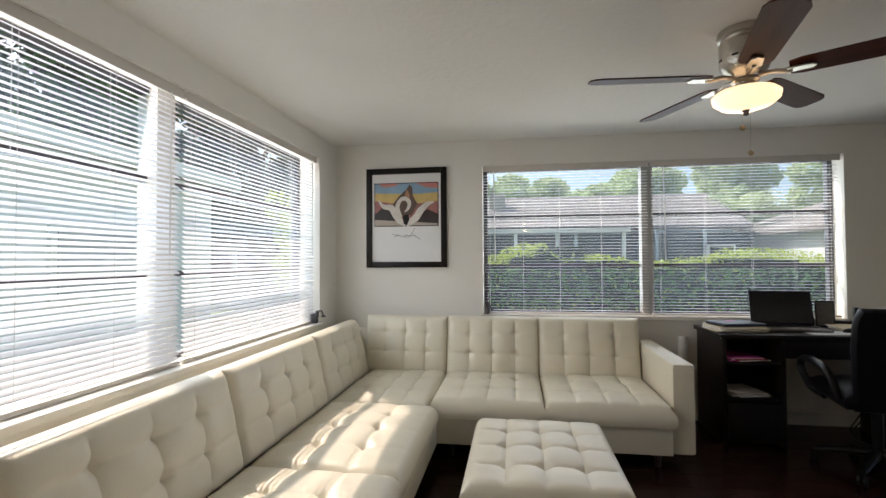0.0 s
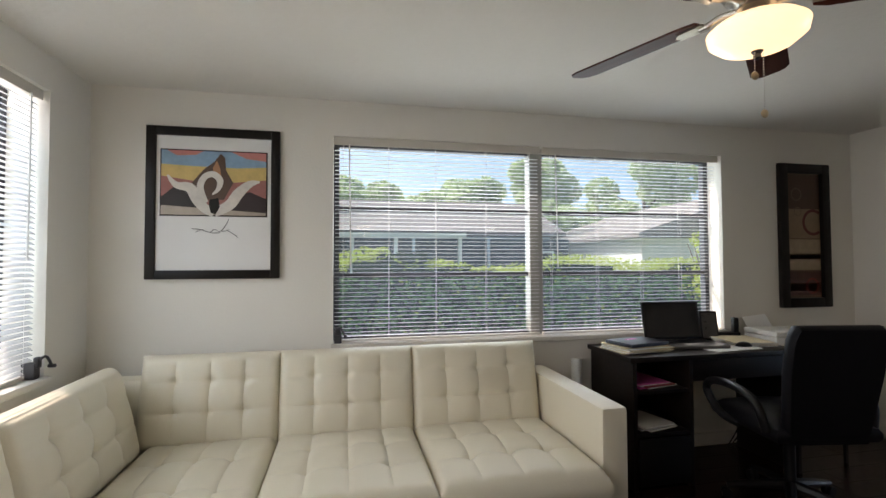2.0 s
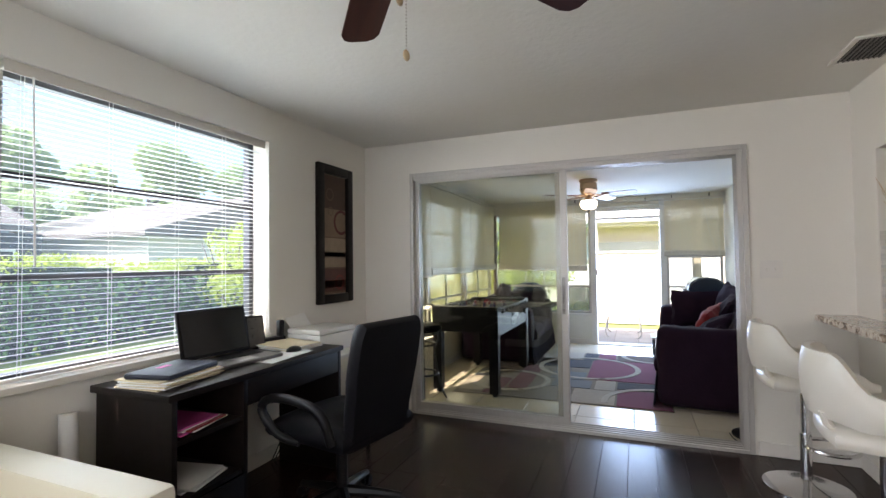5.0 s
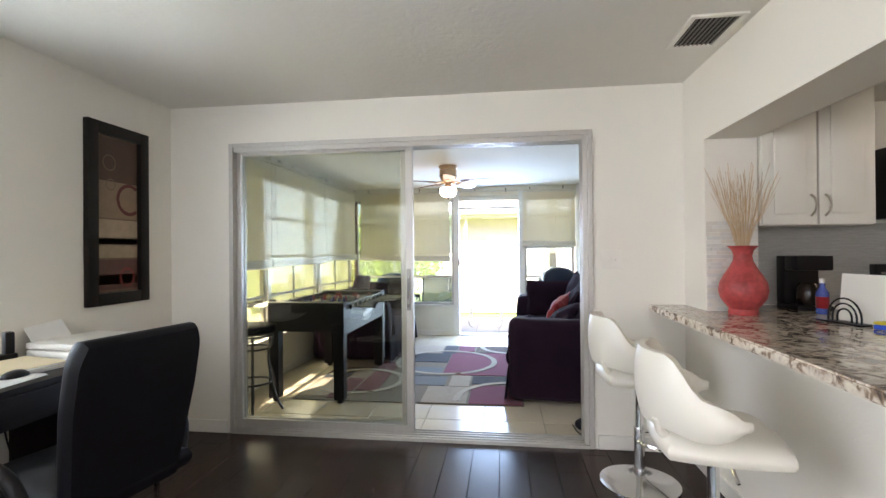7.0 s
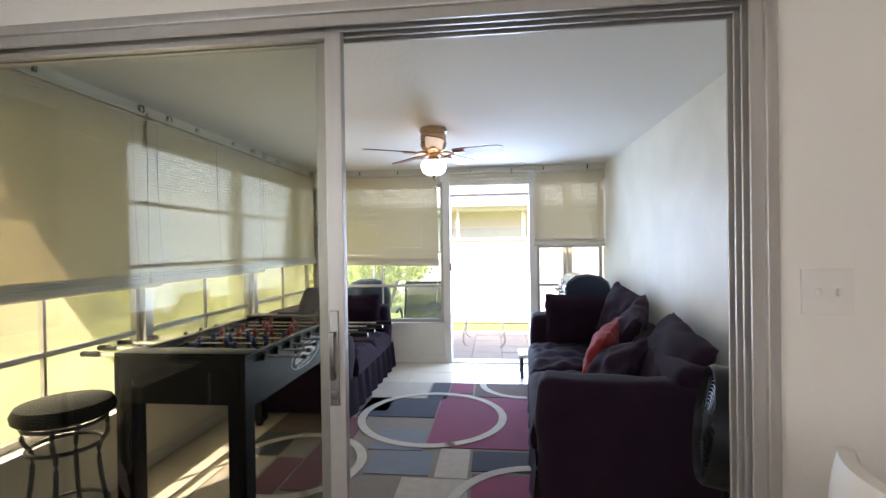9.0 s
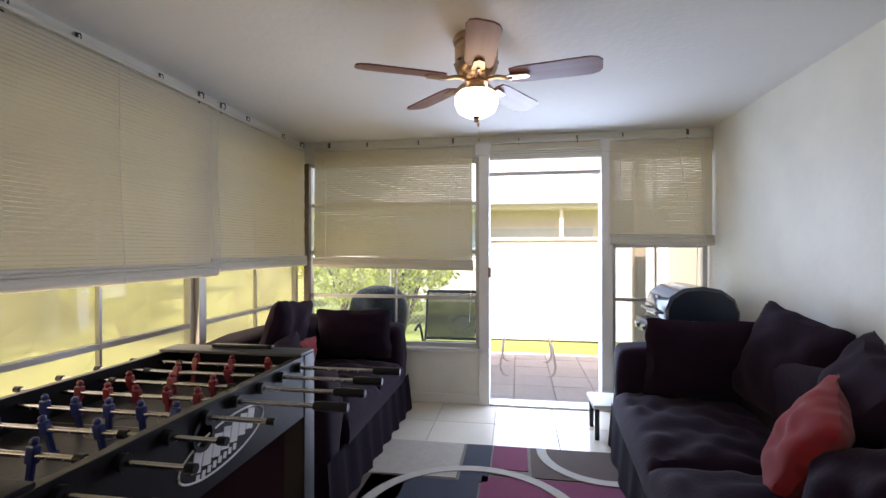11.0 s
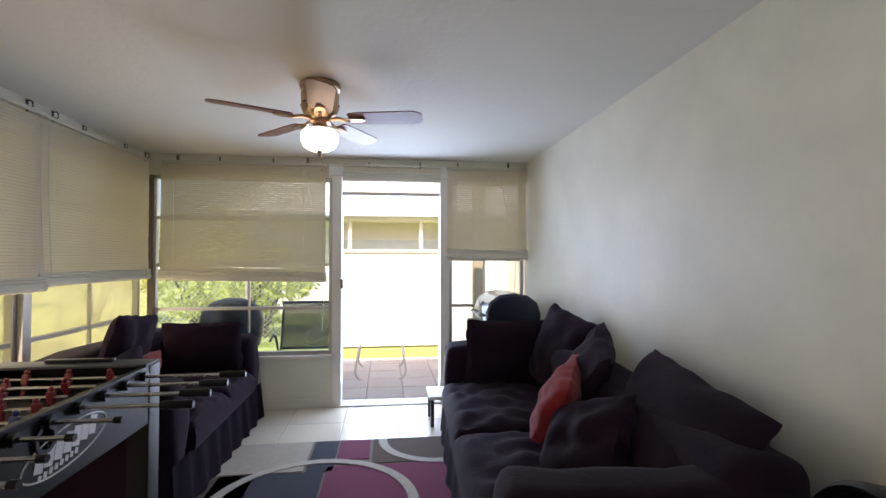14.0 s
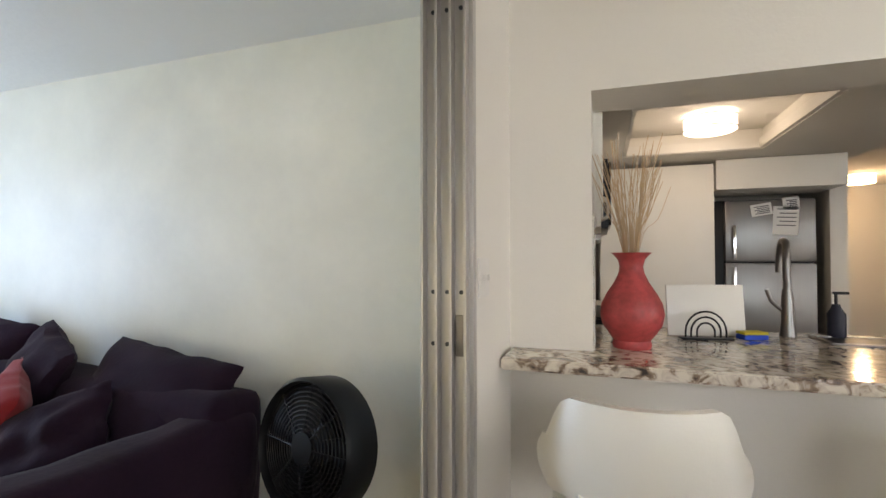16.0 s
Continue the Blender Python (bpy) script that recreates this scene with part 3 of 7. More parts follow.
# ---- venetian blinds ----
def slat_mesh(length, chord=0.0216):
    bm = bmesh.new()
    h = chord / 2
    prof = [(-h, 0.0), (-h / 2, 0.0008), (0.0, 0.0011), (h / 2, 0.0008), (h, 0.0)]
    rows = []
    for x in (-length / 2, length / 2):
        rows.append([bm.verts.new((x, y, z)) for y, z in prof] + [bm.verts.new((x, y, z - 0.0006)) for y, z in reversed(prof)])
    n = len(rows[0])
    for i in range(n):
        bm.faces.new((rows[0][i], rows[0][(i + 1) % n], rows[1][(i + 1) % n], rows[1][i]))
    bm.faces.new(rows[0]), bm.faces.new(rows[1])
    bmesh.ops.recalc_face_normals(bm, faces=bm.faces)
    me = bpy.data.meshes.new("slat")
    bm.to_mesh(me)
    bm.free()
    me.materials.append(M_BLIND)
    return me


def venetian(at, rz, length, z0, z1, tilt, label, ladders, wand_side=-1, chord=0.0216):
    b = thing("venetian_blind", at, label, "blind", "venetian blinds", rz)
    L = length / 2
    part("headrail", boxes((-L, -0.02, z1 - 0.032, L, 0.02, z1), bevel=0.003), M_BLIND_RAIL, b)
    part("valance", boxes((-L - 0.003, -0.026, z1 - 0.045, L + 0.003, -0.021, z1 + 0.004), bevel=0.001), M_BLIND_RAIL, b)
    part("bottom_rail", boxes((-L, -0.012, z0, L, 0.012, z0 + 0.016), bevel=0.003), M_BLIND_RAIL, b)
    me = slat_mesh(length - 0.006, chord)
    n = int((z1 - z0 - 0.07) / 0.0243)
    for i in range(n):
        z = z0 + 0.032 + i * 0.0243
        share("slat", me, b, (random.uniform(-0.001, 0.001), 0, z), 0, tilt + random.uniform(-1.5, 1.5), random.uniform(-0.06, 0.06))
    for u in ladders:
        bm = bmesh.new()
        for y in (-0.0135, 0.0135):
            rod(bm, (u * L, y, z0 + 0.01), (u * L, y, z1 - 0.03), 0.0009, n=5)
        part("ladder_cord", bm, M_PAPER, b)
    bm = bmesh.new()
    rod(bm, (wand_side * (L - 0.09), -0.03, z1 - 0.04), (wand_side * (L - 0.1), -0.034, z1 - 0.8), 0.004, n=8)
    part("wand", bm, M_PAPER, b, "clear plastic tilt wand")
    return b


YBL, XBL = YN + 0.045, XW - 0.05
venetian(((WN[0] + 1.305) / 2, YBL, 0), 0, 1.305 - WN[0] - 0.012, WN[2] + 0.016, WN[3] - 0.004, -2, "grey-white mini blind with open slats over the hedge-side window", (-0.92, -0.5, -0.05, 0.45, 0.9))
venetian(((1.307 + WN[1]) / 2, YBL, 0), 0, WN[1] - 1.307 - 0.03, WN[2] + 0.016, WN[3] - 0.004, -2, "grey-white mini blind with open slats above the desk", (-0.9, -0.4, 0.1, 0.55, 0.93))
venetian((XBL, (1.965 + WW[1]) / 2, 0), 90, WW[1] - 1.965 - 0.02, WW[2] + 0.016, WW[3] - 0.004, 38, "sunlit white mini blind beside the room corner", (-0.9, -0.45, 0.05, 0.5, 0.9), 1, 0.0255)
venetian((XBL, (WW[0] + 1.955) / 2, 0), 90, 1.955 - WW[0] - 0.012, WW[2] + 0.016, WW[3] - 0.004, 38, "sunlit white mini blind behind the sofa", (-0.9, -0.45, 0.0, 0.5, 0.9), 1, 0.0255)


# ---- roll-up blinds of the sunroom ----
def rollup(at, rz, length, z0, z1, label, cords, roll=0.028, lift=0.0):
    b = thing("rollup_blind", at, label, "blind", "roll-up blinds", rz)
    L = length / 2
    bm = bmesh.new()
    n = int((z1 - z0) / 0.019)
    verts, faces = [], []
    for i in range(n):
        z = z0 + i * 0.019
        sag = lift * (1 - (z - z0) / (z1 - z0))
        y = 0.0012 * math.sin(i * 0.9) - 0.002
        k = len(verts)
        for x, dz in ((-L, -sag), (L, sag)):
            verts += [(x, y - 0.002, z + dz), (x, y + 0.002, z + dz), (x, y + 0.0035, z + 0.0178 + dz), (x, y - 0.0005, z + 0.0178 + dz)]
        faces += [(k, k + 1, k + 5, k + 4), (k + 1, k + 2, k + 6, k + 5), (k + 2, k + 3, k + 7, k + 6), (k + 3, k, k + 4, k + 7), (k, k + 3, k + 2, k + 1), (k + 4, k + 5, k + 6, k + 7)]
    bm.free()
    me = bpy.data.meshes.new("slats")
    me.from_pydata(verts, [], faces)
    me.materials.append(M_ROLL)
    s = new("slats", me)
    s.parent = b
    tagged(s, kind="stuff")
    bm = bmesh.new()
    rod(bm, (-L - 0.01, 0, z0 - lift), (L + 0.01, 0, z0 + lift), roll, n=14)
    for k in range(3):
        rod(bm, (-L - 0.008, -roll * 0.6, z0 + 0.018 * (k + 1) - lift), (L + 0.008, -roll * 0.6, z0 + 0.018 * (k + 1) + lift), 0.009, n=8)
    part("roll", bm, M_ROLL_END, b, "rolled-up cream vinyl bottom edge")
    part("headrail", boxes((-L, -0.012, z1, L, 0.012, z1 + 0.022), bevel=0.003), M_ROLL_END, b)
    for u in cords:
        bm = bmesh.new()
        tube(bm, spline([(u * L, -0.012, z1), (u * L + 0.006, -0.014, (z0 + z1) / 2), (u * L + 0.01, -0.04, z0 - 0.02)]), 0.0016, 6)
        part("cord", bm, M_PAPER, b)
    return b


rollup((4.73, SY1 - 0.035, 0), 0, 1.42, 1.115, 2.17, "cream vinyl roll-up blind let halfway down", (-0.75, 0.7))
rollup((6.07, SY1 - 0.05, 0), 0, 1.46, 1.13, 2.17, "cream vinyl roll-up blind over the middle window", (-0.9, 0.0, 0.93))
rollup((7.43, SY1 - 0.035, 0), 0, 1.32, 1.155, 2.17, "cream vinyl roll-up blind in the corner", (-0.9, 0.9))
rollup((SX1 - 0.035, 3.07, 0), -90, 1.44, 1.13, 2.17, "cream vinyl roll-up blind beside the back door", (-0.85, 0.72), lift=-0.012)
tagged(link("trim_corner_post", boxes((SX1 - 0.028, SY1 - 0.06, LOW + 0.05, SX1 + 0.02, SY1 - 0.012, 2.06), bevel=0.004), mat("brown_post_paint", (0.10, 0.065, 0.045), 0.5, vary=0.15)), kind="structure")
rollup((SX1 - 0.045, 0.82, 0), -90, 0.78, 1.335, 2.17, "cream vinyl roll-up blind over the grill", (-0.8, 0.8), lift=-0.008)
rollup((SX1 - 0.055, 1.735, 0), -90, 0.90, 2.05, 2.17, "cream vinyl roll-up blind drawn up over the back door", (), roll=0.02)
# loose cords hanging from the blind cleats
for k, (y0_, y1_, zb) in enumerate(((2.55, 2.36, 1.15), (0.70, 0.55, 1.4))):
    bm = bmesh.new()
    tube(bm, spline([(SX1 - 0.07, y0_, 2.16), (SX1 - 0.075, (y0_ + y1_) / 2, 1.7), (SX1 - 0.06, y1_, zb), (SX1 - 0.07, y1_ + 0.01, zb - 0.5)]), 0.0022, 6)
    tagged(link("pull_cord", bm, M_PAPER, None, True), "thin white pull cord of a roll-up blind", "cord")


M_CLIP = mat("tarnished_clip", (0.10, 0.088, 0.07), 0.45, metal=0.5, vary=0.2)


def hook(at, rz, big):
    h = thing("blind_hook", at, "small dark metal hook that holds a roll-up blind" if not big else "dark metal cleat with hook for a roll-up blind", "hook", "blind hooks", rz)
    s = 1.35 if big else 0.95
    part("plate", boxes((-0.006 * s, -0.005, -0.036 * s, 0.006 * s, 0.0, 0.02 * s), bevel=0.001), M_CLIP, h)
    bm = bmesh.new()
    tube(bm, spline([(0, -0.004, 0.012 * s), (0, -0.02 * s, 0.012 * s), (0, -0.026 * s, -0.008 * s), (0, -0.016 * s, -0.022 * s), (0, -0.012 * s, -0.012 * s)], 4), 0.003 * s, 6)
    part("hook", bm, M_CLIP, h)


for x, big in ((4.1, 0), (4.65, 0), (5.337, 1), (5.593, 1), (5.903, 0), (6.391, 0), (6.712, 1), (6.928, 1), (7.229, 0), (7.75, 0), (8.08, 1)):
    hook((x, SY1 - 0.004, 2.222), 0, big)
for y, big in ((3.66, 1), (3.3, 0), (2.83, 0), (2.52, 1), (1.95, 0), (1.47, 1), (1.10, 0), (0.60, 1)):
    hook((SX1 - (0.04 if 1.15 < y < 2.33 else 0), y, 2.195 if 1.15 < y < 2.33 else 2.222), -90, big)


# ---- cream sectional sofa and ottoman ----
sofa = thing("sectional_sofa", (0, 0, 0), "cream leather L-shaped sectional sofa with button-tufted cushions", "sofa")


def grid_tufts(w, d, nx, ny, ox=0.0, oy=0.0):
    return [(((i + 1) / (nx + 1) - 0.5) * w + ox, ((j + 1) / (ny + 1) - 0.5) * d + oy) for i in range(nx) for j in range(ny)]


def seat_pad(x0, y0, x1, y1, z, nx, ny, seed):
    w, d = x1 - x0, y1 - y0
    t = grid_tufts(w, d, nx, ny)
    ln = [(tx, 0, True, 0.007) for tx in {round(a, 4) for a, _ in t}] + [(0, ty, False, 0.006) for ty in {round(b, 4) for _, b in t}]
    bm = cushion(w - 0.008, d, 0.13, 0.03, 56, 48, t, 0.018, 0.05, seed, 0.006, ln)
    bmesh.ops.transform(bm, matrix=Matrix.Translation(((x0 + x1) / 2, (y0 + y1) / 2, z)), verts=bm.verts)
    return part("seat_cushion", bm, M_LEATHER, sofa)


def back_pad(cx, cy, width, height, lean, rz, seed):
    t = grid_tufts(width, height, 3, 2, 0, 0.02)
    ln = [(tx, 0, True, 0.007) for tx in {round(a, 4) for a, _ in t}] + [(0, ty, False, 0.005) for ty in {round(b, 4) for _, b in t}]
    bm = cushion(width - 0.008, height, 0.12, 0.03, 56, 40, t, 0.018, 0.05, seed, 0.007, ln)
    # stand it up: the pad's top looks to -y, its foot at z 0
    m = pose(cx, cy, 0.385, 0, 0, rz) @ pose(0, 0, 0, 90 - lean, 0, 0) @ Matrix.Translation((0, height / 2, -0.13))
    bmesh.ops.transform(bm, matrix=m, verts=bm.verts)
    return part("back_cushion", bm, M_LEATHER, sofa)


SEAT = 0.275
NB = (-0.985, -0.315, 0.400, 1.145)
for k in range(1, 3):
    seat_pad(NB[k], 2.82, NB[k + 1], 3.56, SEAT, 3, 2, k)
WB = (0.86, 1.78, 2.69, 3.52)
seat_pad(-0.93, WB[2], NB[1], 3.56, SEAT, 3, 2, 4)
for k in range(2):
    seat_pad(-0.93, WB[k], -0.25, WB[k + 1], SEAT, 2, 3, 5 + k)
for k in range(3):
    back_pad((NB[k] + NB[k + 1]) / 2, 3.50, NB[k + 1] - NB[k], 0.45, 13, 0, 10 + k)
for k in range(2):
    back_pad(-0.905, (WB[k] + WB[k + 1]) / 2, WB[k + 1] - WB[k], 0.43, 13, 90, 20 + k)
back_pad(-0.905, (WB[2] + 3.50) / 2, 0.80, 0.43, 13, 90, 23)
part("base", boxes((-1.25, 2.86, 0.10, 1.145, 3.80, 0.272), bevel=0.012), M_LEATHER, sofa)
part("base", boxes((-1.25, 0.80, 0.10, -0.275, 2.855, 0.272), bevel=0.012), M_LEATHER, sofa)
part("back_rest", boxes((-1.25, 3.66, 0.275, 1.145, 3.80, 0.70), bevel=0.03), M_LEATHER, sofa)
part("back_rest", boxes((-1.25, 0.80, 0.275, -1.09, 3.655, 0.70), bevel=0.03), M_LEATHER, sofa)
part("arm", boxes((1.15, 2.885, 0.10, 1.28, 3.81, 0.64), bevel=0.022), M_LEATHER, sofa)
part("arm", boxes((-1.25, 0.66, 0.10, -0.26, 0.795, 0.62), bevel=0.022), M_LEATHER, sofa)
for x, y in ((1.08, 2.96), (1.08, 3.72), (-0.2, 2.96), (-0.35, 0.9), (-1.15, 0.9), (-0.35, 2.3)):
    bm = bmesh.new()
    rod(bm, (x, y, 0), (x, y, 0.105), 0.018, 0.026, 16)
    part("leg", bm, M_STEEL, sofa, "short metal leg")

ott = thing("ottoman", (0.34, 2.12, 0), "cream leather button-tufted ottoman before the sectional", "ottoman")
tt = grid_tufts(0.66, 0.80, 3, 3)
bm = cushion(0.66, 0.80, 0.13, 0.02, 56, 64, tt, 0.018, 0.05, 31, 0.004,
             [(t, 0, True, 0.007) for t in (-0.165, 0.0, 0.165)] + [(0, t, False, 0.006) for t in (-0.2, 0.0, 0.2)])
bmesh.ops.transform(bm, matrix=Matrix.Translation((0, 0, 0.275)), verts=bm.verts)
part("cushion", bm, M_LEATHER, ott)
part("base", boxes((-0.32, -0.39, 0.10, 0.32, 0.39, 0.274), bevel=0.012), M_LEATHER, ott)
for x in (-0.26, 0.26):
    for y in (-0.33, 0.33):
        bm = bmesh.new()
        rod(bm, (x, y, 0), (x, y, 0.105), 0.018, 0.026, 14)
        part("leg", bm, M_STEEL, ott)


# ---- pictures ----
def frame_bars(bm, w, h, b, d):
    box(bm, -w / 2, -d, -h / 2, -w / 2 + b, 0, h / 2, 0.004)
    box(bm, w / 2 - b, -d, -h / 2, w / 2, 0, h / 2, 0.004)
    box(bm, -w / 2 + b, -d, -h / 2, w / 2 - b, 0, -h / 2 + b, 0.004)
    box(bm, -w / 2 + b, -d, h / 2 - b, w / 2 - b, 0, h / 2, 0.004)


def flat_shape(bm, pts, y):
    """A flat outline in the xz plane, as thin as print."""
    a = [bm.verts.new((x, y, z)) for x, z in pts]
    b = [bm.verts.new((x, y + 0.0015, z)) for x, z in pts]
    bm.faces.new(a), bm.faces.new(b)
    for i in range(len(pts)):
        j = (i + 1) % len(pts)
        bm.faces.new((a[i], a[j], b[j], b[i]))


def ink(name, c):
    return mat(name, c, 0.55, vary=0.22, scale=14, fine=0.12, bscale=45)


art = thing("framed_print", (-0.705, YN, 1.640), "black-framed surreal art print with a wide white margin", "picture")
bm = bmesh.new()
frame_bars(bm, 0.711, 0.863, 0.05, 0.028)
part("frame", bm, M_FRAME, art)
part("mount", boxes((-0.307, -0.012, -0.383, 0.307, -0.002, 0.383)), M_PAPER, art, "white print margin")
AX, AZ0, AZ1 = 0.285, -0.075, 0.305
bm = bmesh.new()
flat_shape(bm, [(-AX, AZ0), (AX, AZ0), (AX, AZ1), (-AX, AZ1)], -0.0145)
part("print_border", bm, M_FRAME, art)
y = -0.0165
for name, c, pts in (
        ("sky", (0.22, 0.36, 0.50), [(-0.278, 0.17), (0.278, 0.17), (0.278, 0.298), (-0.278, 0.298)]),
        ("red_cloud", (0.55, 0.20, 0.17), [(-0.25, 0.298), (-0.06, 0.298), (-0.10, 0.275), (-0.20, 0.268)]),
        ("red_cloud", (0.55, 0.20, 0.17), [(0.09, 0.298), (0.278, 0.298), (0.278, 0.25), (0.17, 0.262)]),
        ("sand", (0.62, 0.45, 0.16), [(-0.278, 0.10), (0.278, 0.10), (0.278, 0.215), (0.12, 0.205), (-0.12, 0.21), (-0.278, 0.218)]),
        ("rose_ground", (0.36, 0.14, 0.12), [(-0.278, -0.06), (0.278, -0.06), (0.278, 0.14), (0.0, 0.11), (-0.278, 0.15)]),
        ("dark_ground", (0.025, 0.018, 0.017), [(-0.278, -0.02), (-0.06, -0.03), (-0.02, 0.05), (-0.20, 0.10), (-0.278, 0.03)]),
        ("dark_ground", (0.03, 0.016, 0.016), [(0.05, -0.06), (0.278, -0.06), (0.278, 0.03), (0.19, 0.07), (0.07, 0.03)]),
        ("pale_ground", (0.45, 0.38, 0.31), [(-0.278, -0.068), (0.278, -0.068), (0.278, -0.052), (-0.05, -0.03), (-0.278, -0.015)]),
        ("mountain", (0.10, 0.058, 0.038), [(-0.13, 0.10), (-0.06, 0.19), (0.0, 0.24), (0.03, 0.285), (0.055, 0.265), (0.06, 0.19), (0.10, 0.12), (0.05, 0.02), (-0.05, 0.02)]),
        ("cliff", (0.42, 0.20, 0.10), [(-0.01, 0.20), (0.012, 0.245), (0.03, 0.20), (0.035, 0.155), (0.0, 0.155)])):
    bm = bmesh.new()
    flat_shape(bm, pts, y)
    y -= 0.0007
    part(name, bm, ink("ink_" + name, c), art)
M_WHITEINK = ink("ink_pale", (0.66, 0.62, 0.56))
for pts, r in (([(-0.245, 0.155), (-0.20, 0.10), (-0.13, 0.085), (-0.09, 0.02), (-0.05, -0.03), (0.0, -0.05)], [0.004, 0.018, 0.028, 0.03, 0.026, 0.03]),
               ([(0.245, 0.13), (0.19, 0.115), (0.13, 0.06), (0.09, 0.0), (0.05, -0.03), (0.0, -0.05)], [0.004, 0.02, 0.03, 0.03, 0.028, 0.03]),
               ([(-0.05, 0.0), (-0.075, 0.09), (-0.05, 0.15), (-0.005, 0.165), (0.03, 0.13), (0.02, 0.08), (-0.01, 0.05)], [0.02, 0.018, 0.017, 0.018, 0.018, 0.012, 0.004])):
    bm = bmesh.new()
    line = spline([(a, 0, b) for a, b in pts], 5)
    rr = [r[min(i // 5, len(r) - 1)] * (1 - (i % 5) / 5) + r[min(i // 5 + 1, len(r) - 1)] * (i % 5) / 5 for i in range(len(line))]
    left, right = [], []
    for i, p in enumerate(line):
        d = (line[min(i + 1, len(line) - 1)] - line[max(i - 1, 0)]).normalized()
        left.append((p.x - d.z * rr[i], p.z + d.x * rr[i]))
        right.append((p.x + d.z * rr[i], p.z - d.x * rr[i]))
    for i in range(len(line) - 1):
        bm.faces.new([bm.verts.new((q[0], y, q[1])) for q in (left[i], left[i + 1], right[i + 1], right[i])])
    y -= 0.0007
    bmesh.ops.remove_doubles(bm, verts=bm.verts, dist=1e-5)
    part("white_shape", bm, M_WHITEINK, art)
bm = bmesh.new()
flat_shape(bm, [(-0.025, 0.02), (0.022, 0.03), (0.03, -0.02), (0.008, -0.065), (-0.018, -0.055), (-0.028, -0.01)], y)
part("dark_shape", bm, M_FRAME, art)
bm = bmesh.new()
for line in ([(-0.12, -0.145), (-0.07, -0.152), (-0.02, -0.168), (0.03, -0.168)], [(-0.10, -0.165), (-0.06, -0.148)], [(-0.02, -0.165), (0.0, -0.15), (0.03, -0.16), (0.06, -0.125), (0.075, -0.09)],
             [(0.055, -0.135), (0.04, -0.16), (0.08, -0.15)], [(0.07, -0.155), (0.11, -0.18), (0.125, -0.195)]):
    tube(bm, spline([(a, -0.0135, b) for a, b in line], 4), 0.0017, 5)
part("signature", bm, M_BLACKPL, art, "black scrawled pen strokes")

art2 = thing("framed_print", (3.412, YN, 1.493), "tall narrow dark-framed print of brown bands and rings", "picture")
bm = bmesh.new()
frame_bars(bm, 0.455, 1.077, 0.07, 0.035)
part("frame", bm, M_FRAME, art2)
W2, H2 = 0.158, 0.468
bm = bmesh.new()
flat_shape(bm, [(-W2, -H2), (W2, -H2), (W2, H2), (-W2, H2)], -0.006)
part("ground", bm, ink("ink_brown", (0.15, 0.09, 0.055)), art2)
for z0, z1, c in ((0.20, 0.46, (0.07, 0.035, 0.022)), (-0.02, 0.20, (0.22, 0.15, 0.095)), (-0.26, -0.03, (0.33, 0.25, 0.17)), (-0.18, -0.14, (0.05, 0.03, 0.02)), (-0.45, -0.27, (0.10, 0.04, 0.03)), (-0.42, -0.36, (0.30, 0.21, 0.14))):
    bm = bmesh.new()
    flat_shape(bm, [(-W2 + 0.004, z0), (W2 - 0.004, z0), (W2 - 0.004, z1), (-W2 + 0.004, z1)], -0.008 - 0.001 * (z1 < 0))
    part("band", bm, ink("ink_band", c), art2)
for cx, cz, r, c in ((0.09, 0.10, 0.10, (0.10, 0.015, 0.012)), (-0.06, 0.31, 0.05, (0.12, 0.08, 0.05)), (0.07, -0.38, 0.06, (0.20, 0.03, 0.022)), (-0.05, 0.18, 0.035, (0.15, 0.1, 0.06))):
    bm = bmesh.new()
    k = 28
    for i in range(k):
        a, b = math.tau * i / k, math.tau * (i + 1) / k
        q = [(cx + r * math.cos(t) * s, cz + r * math.sin(t) * s) for t, s in ((a, 1), (b, 1), (b, 0.78), (a, 0.78))]
        if all(abs(p[0]) < W2 for p in q):
            bm.faces.new([bm.verts.new((p[0], -0.011, p[1])) for p in q])
    part("ring", bm, ink("ink_ring", c), art2)


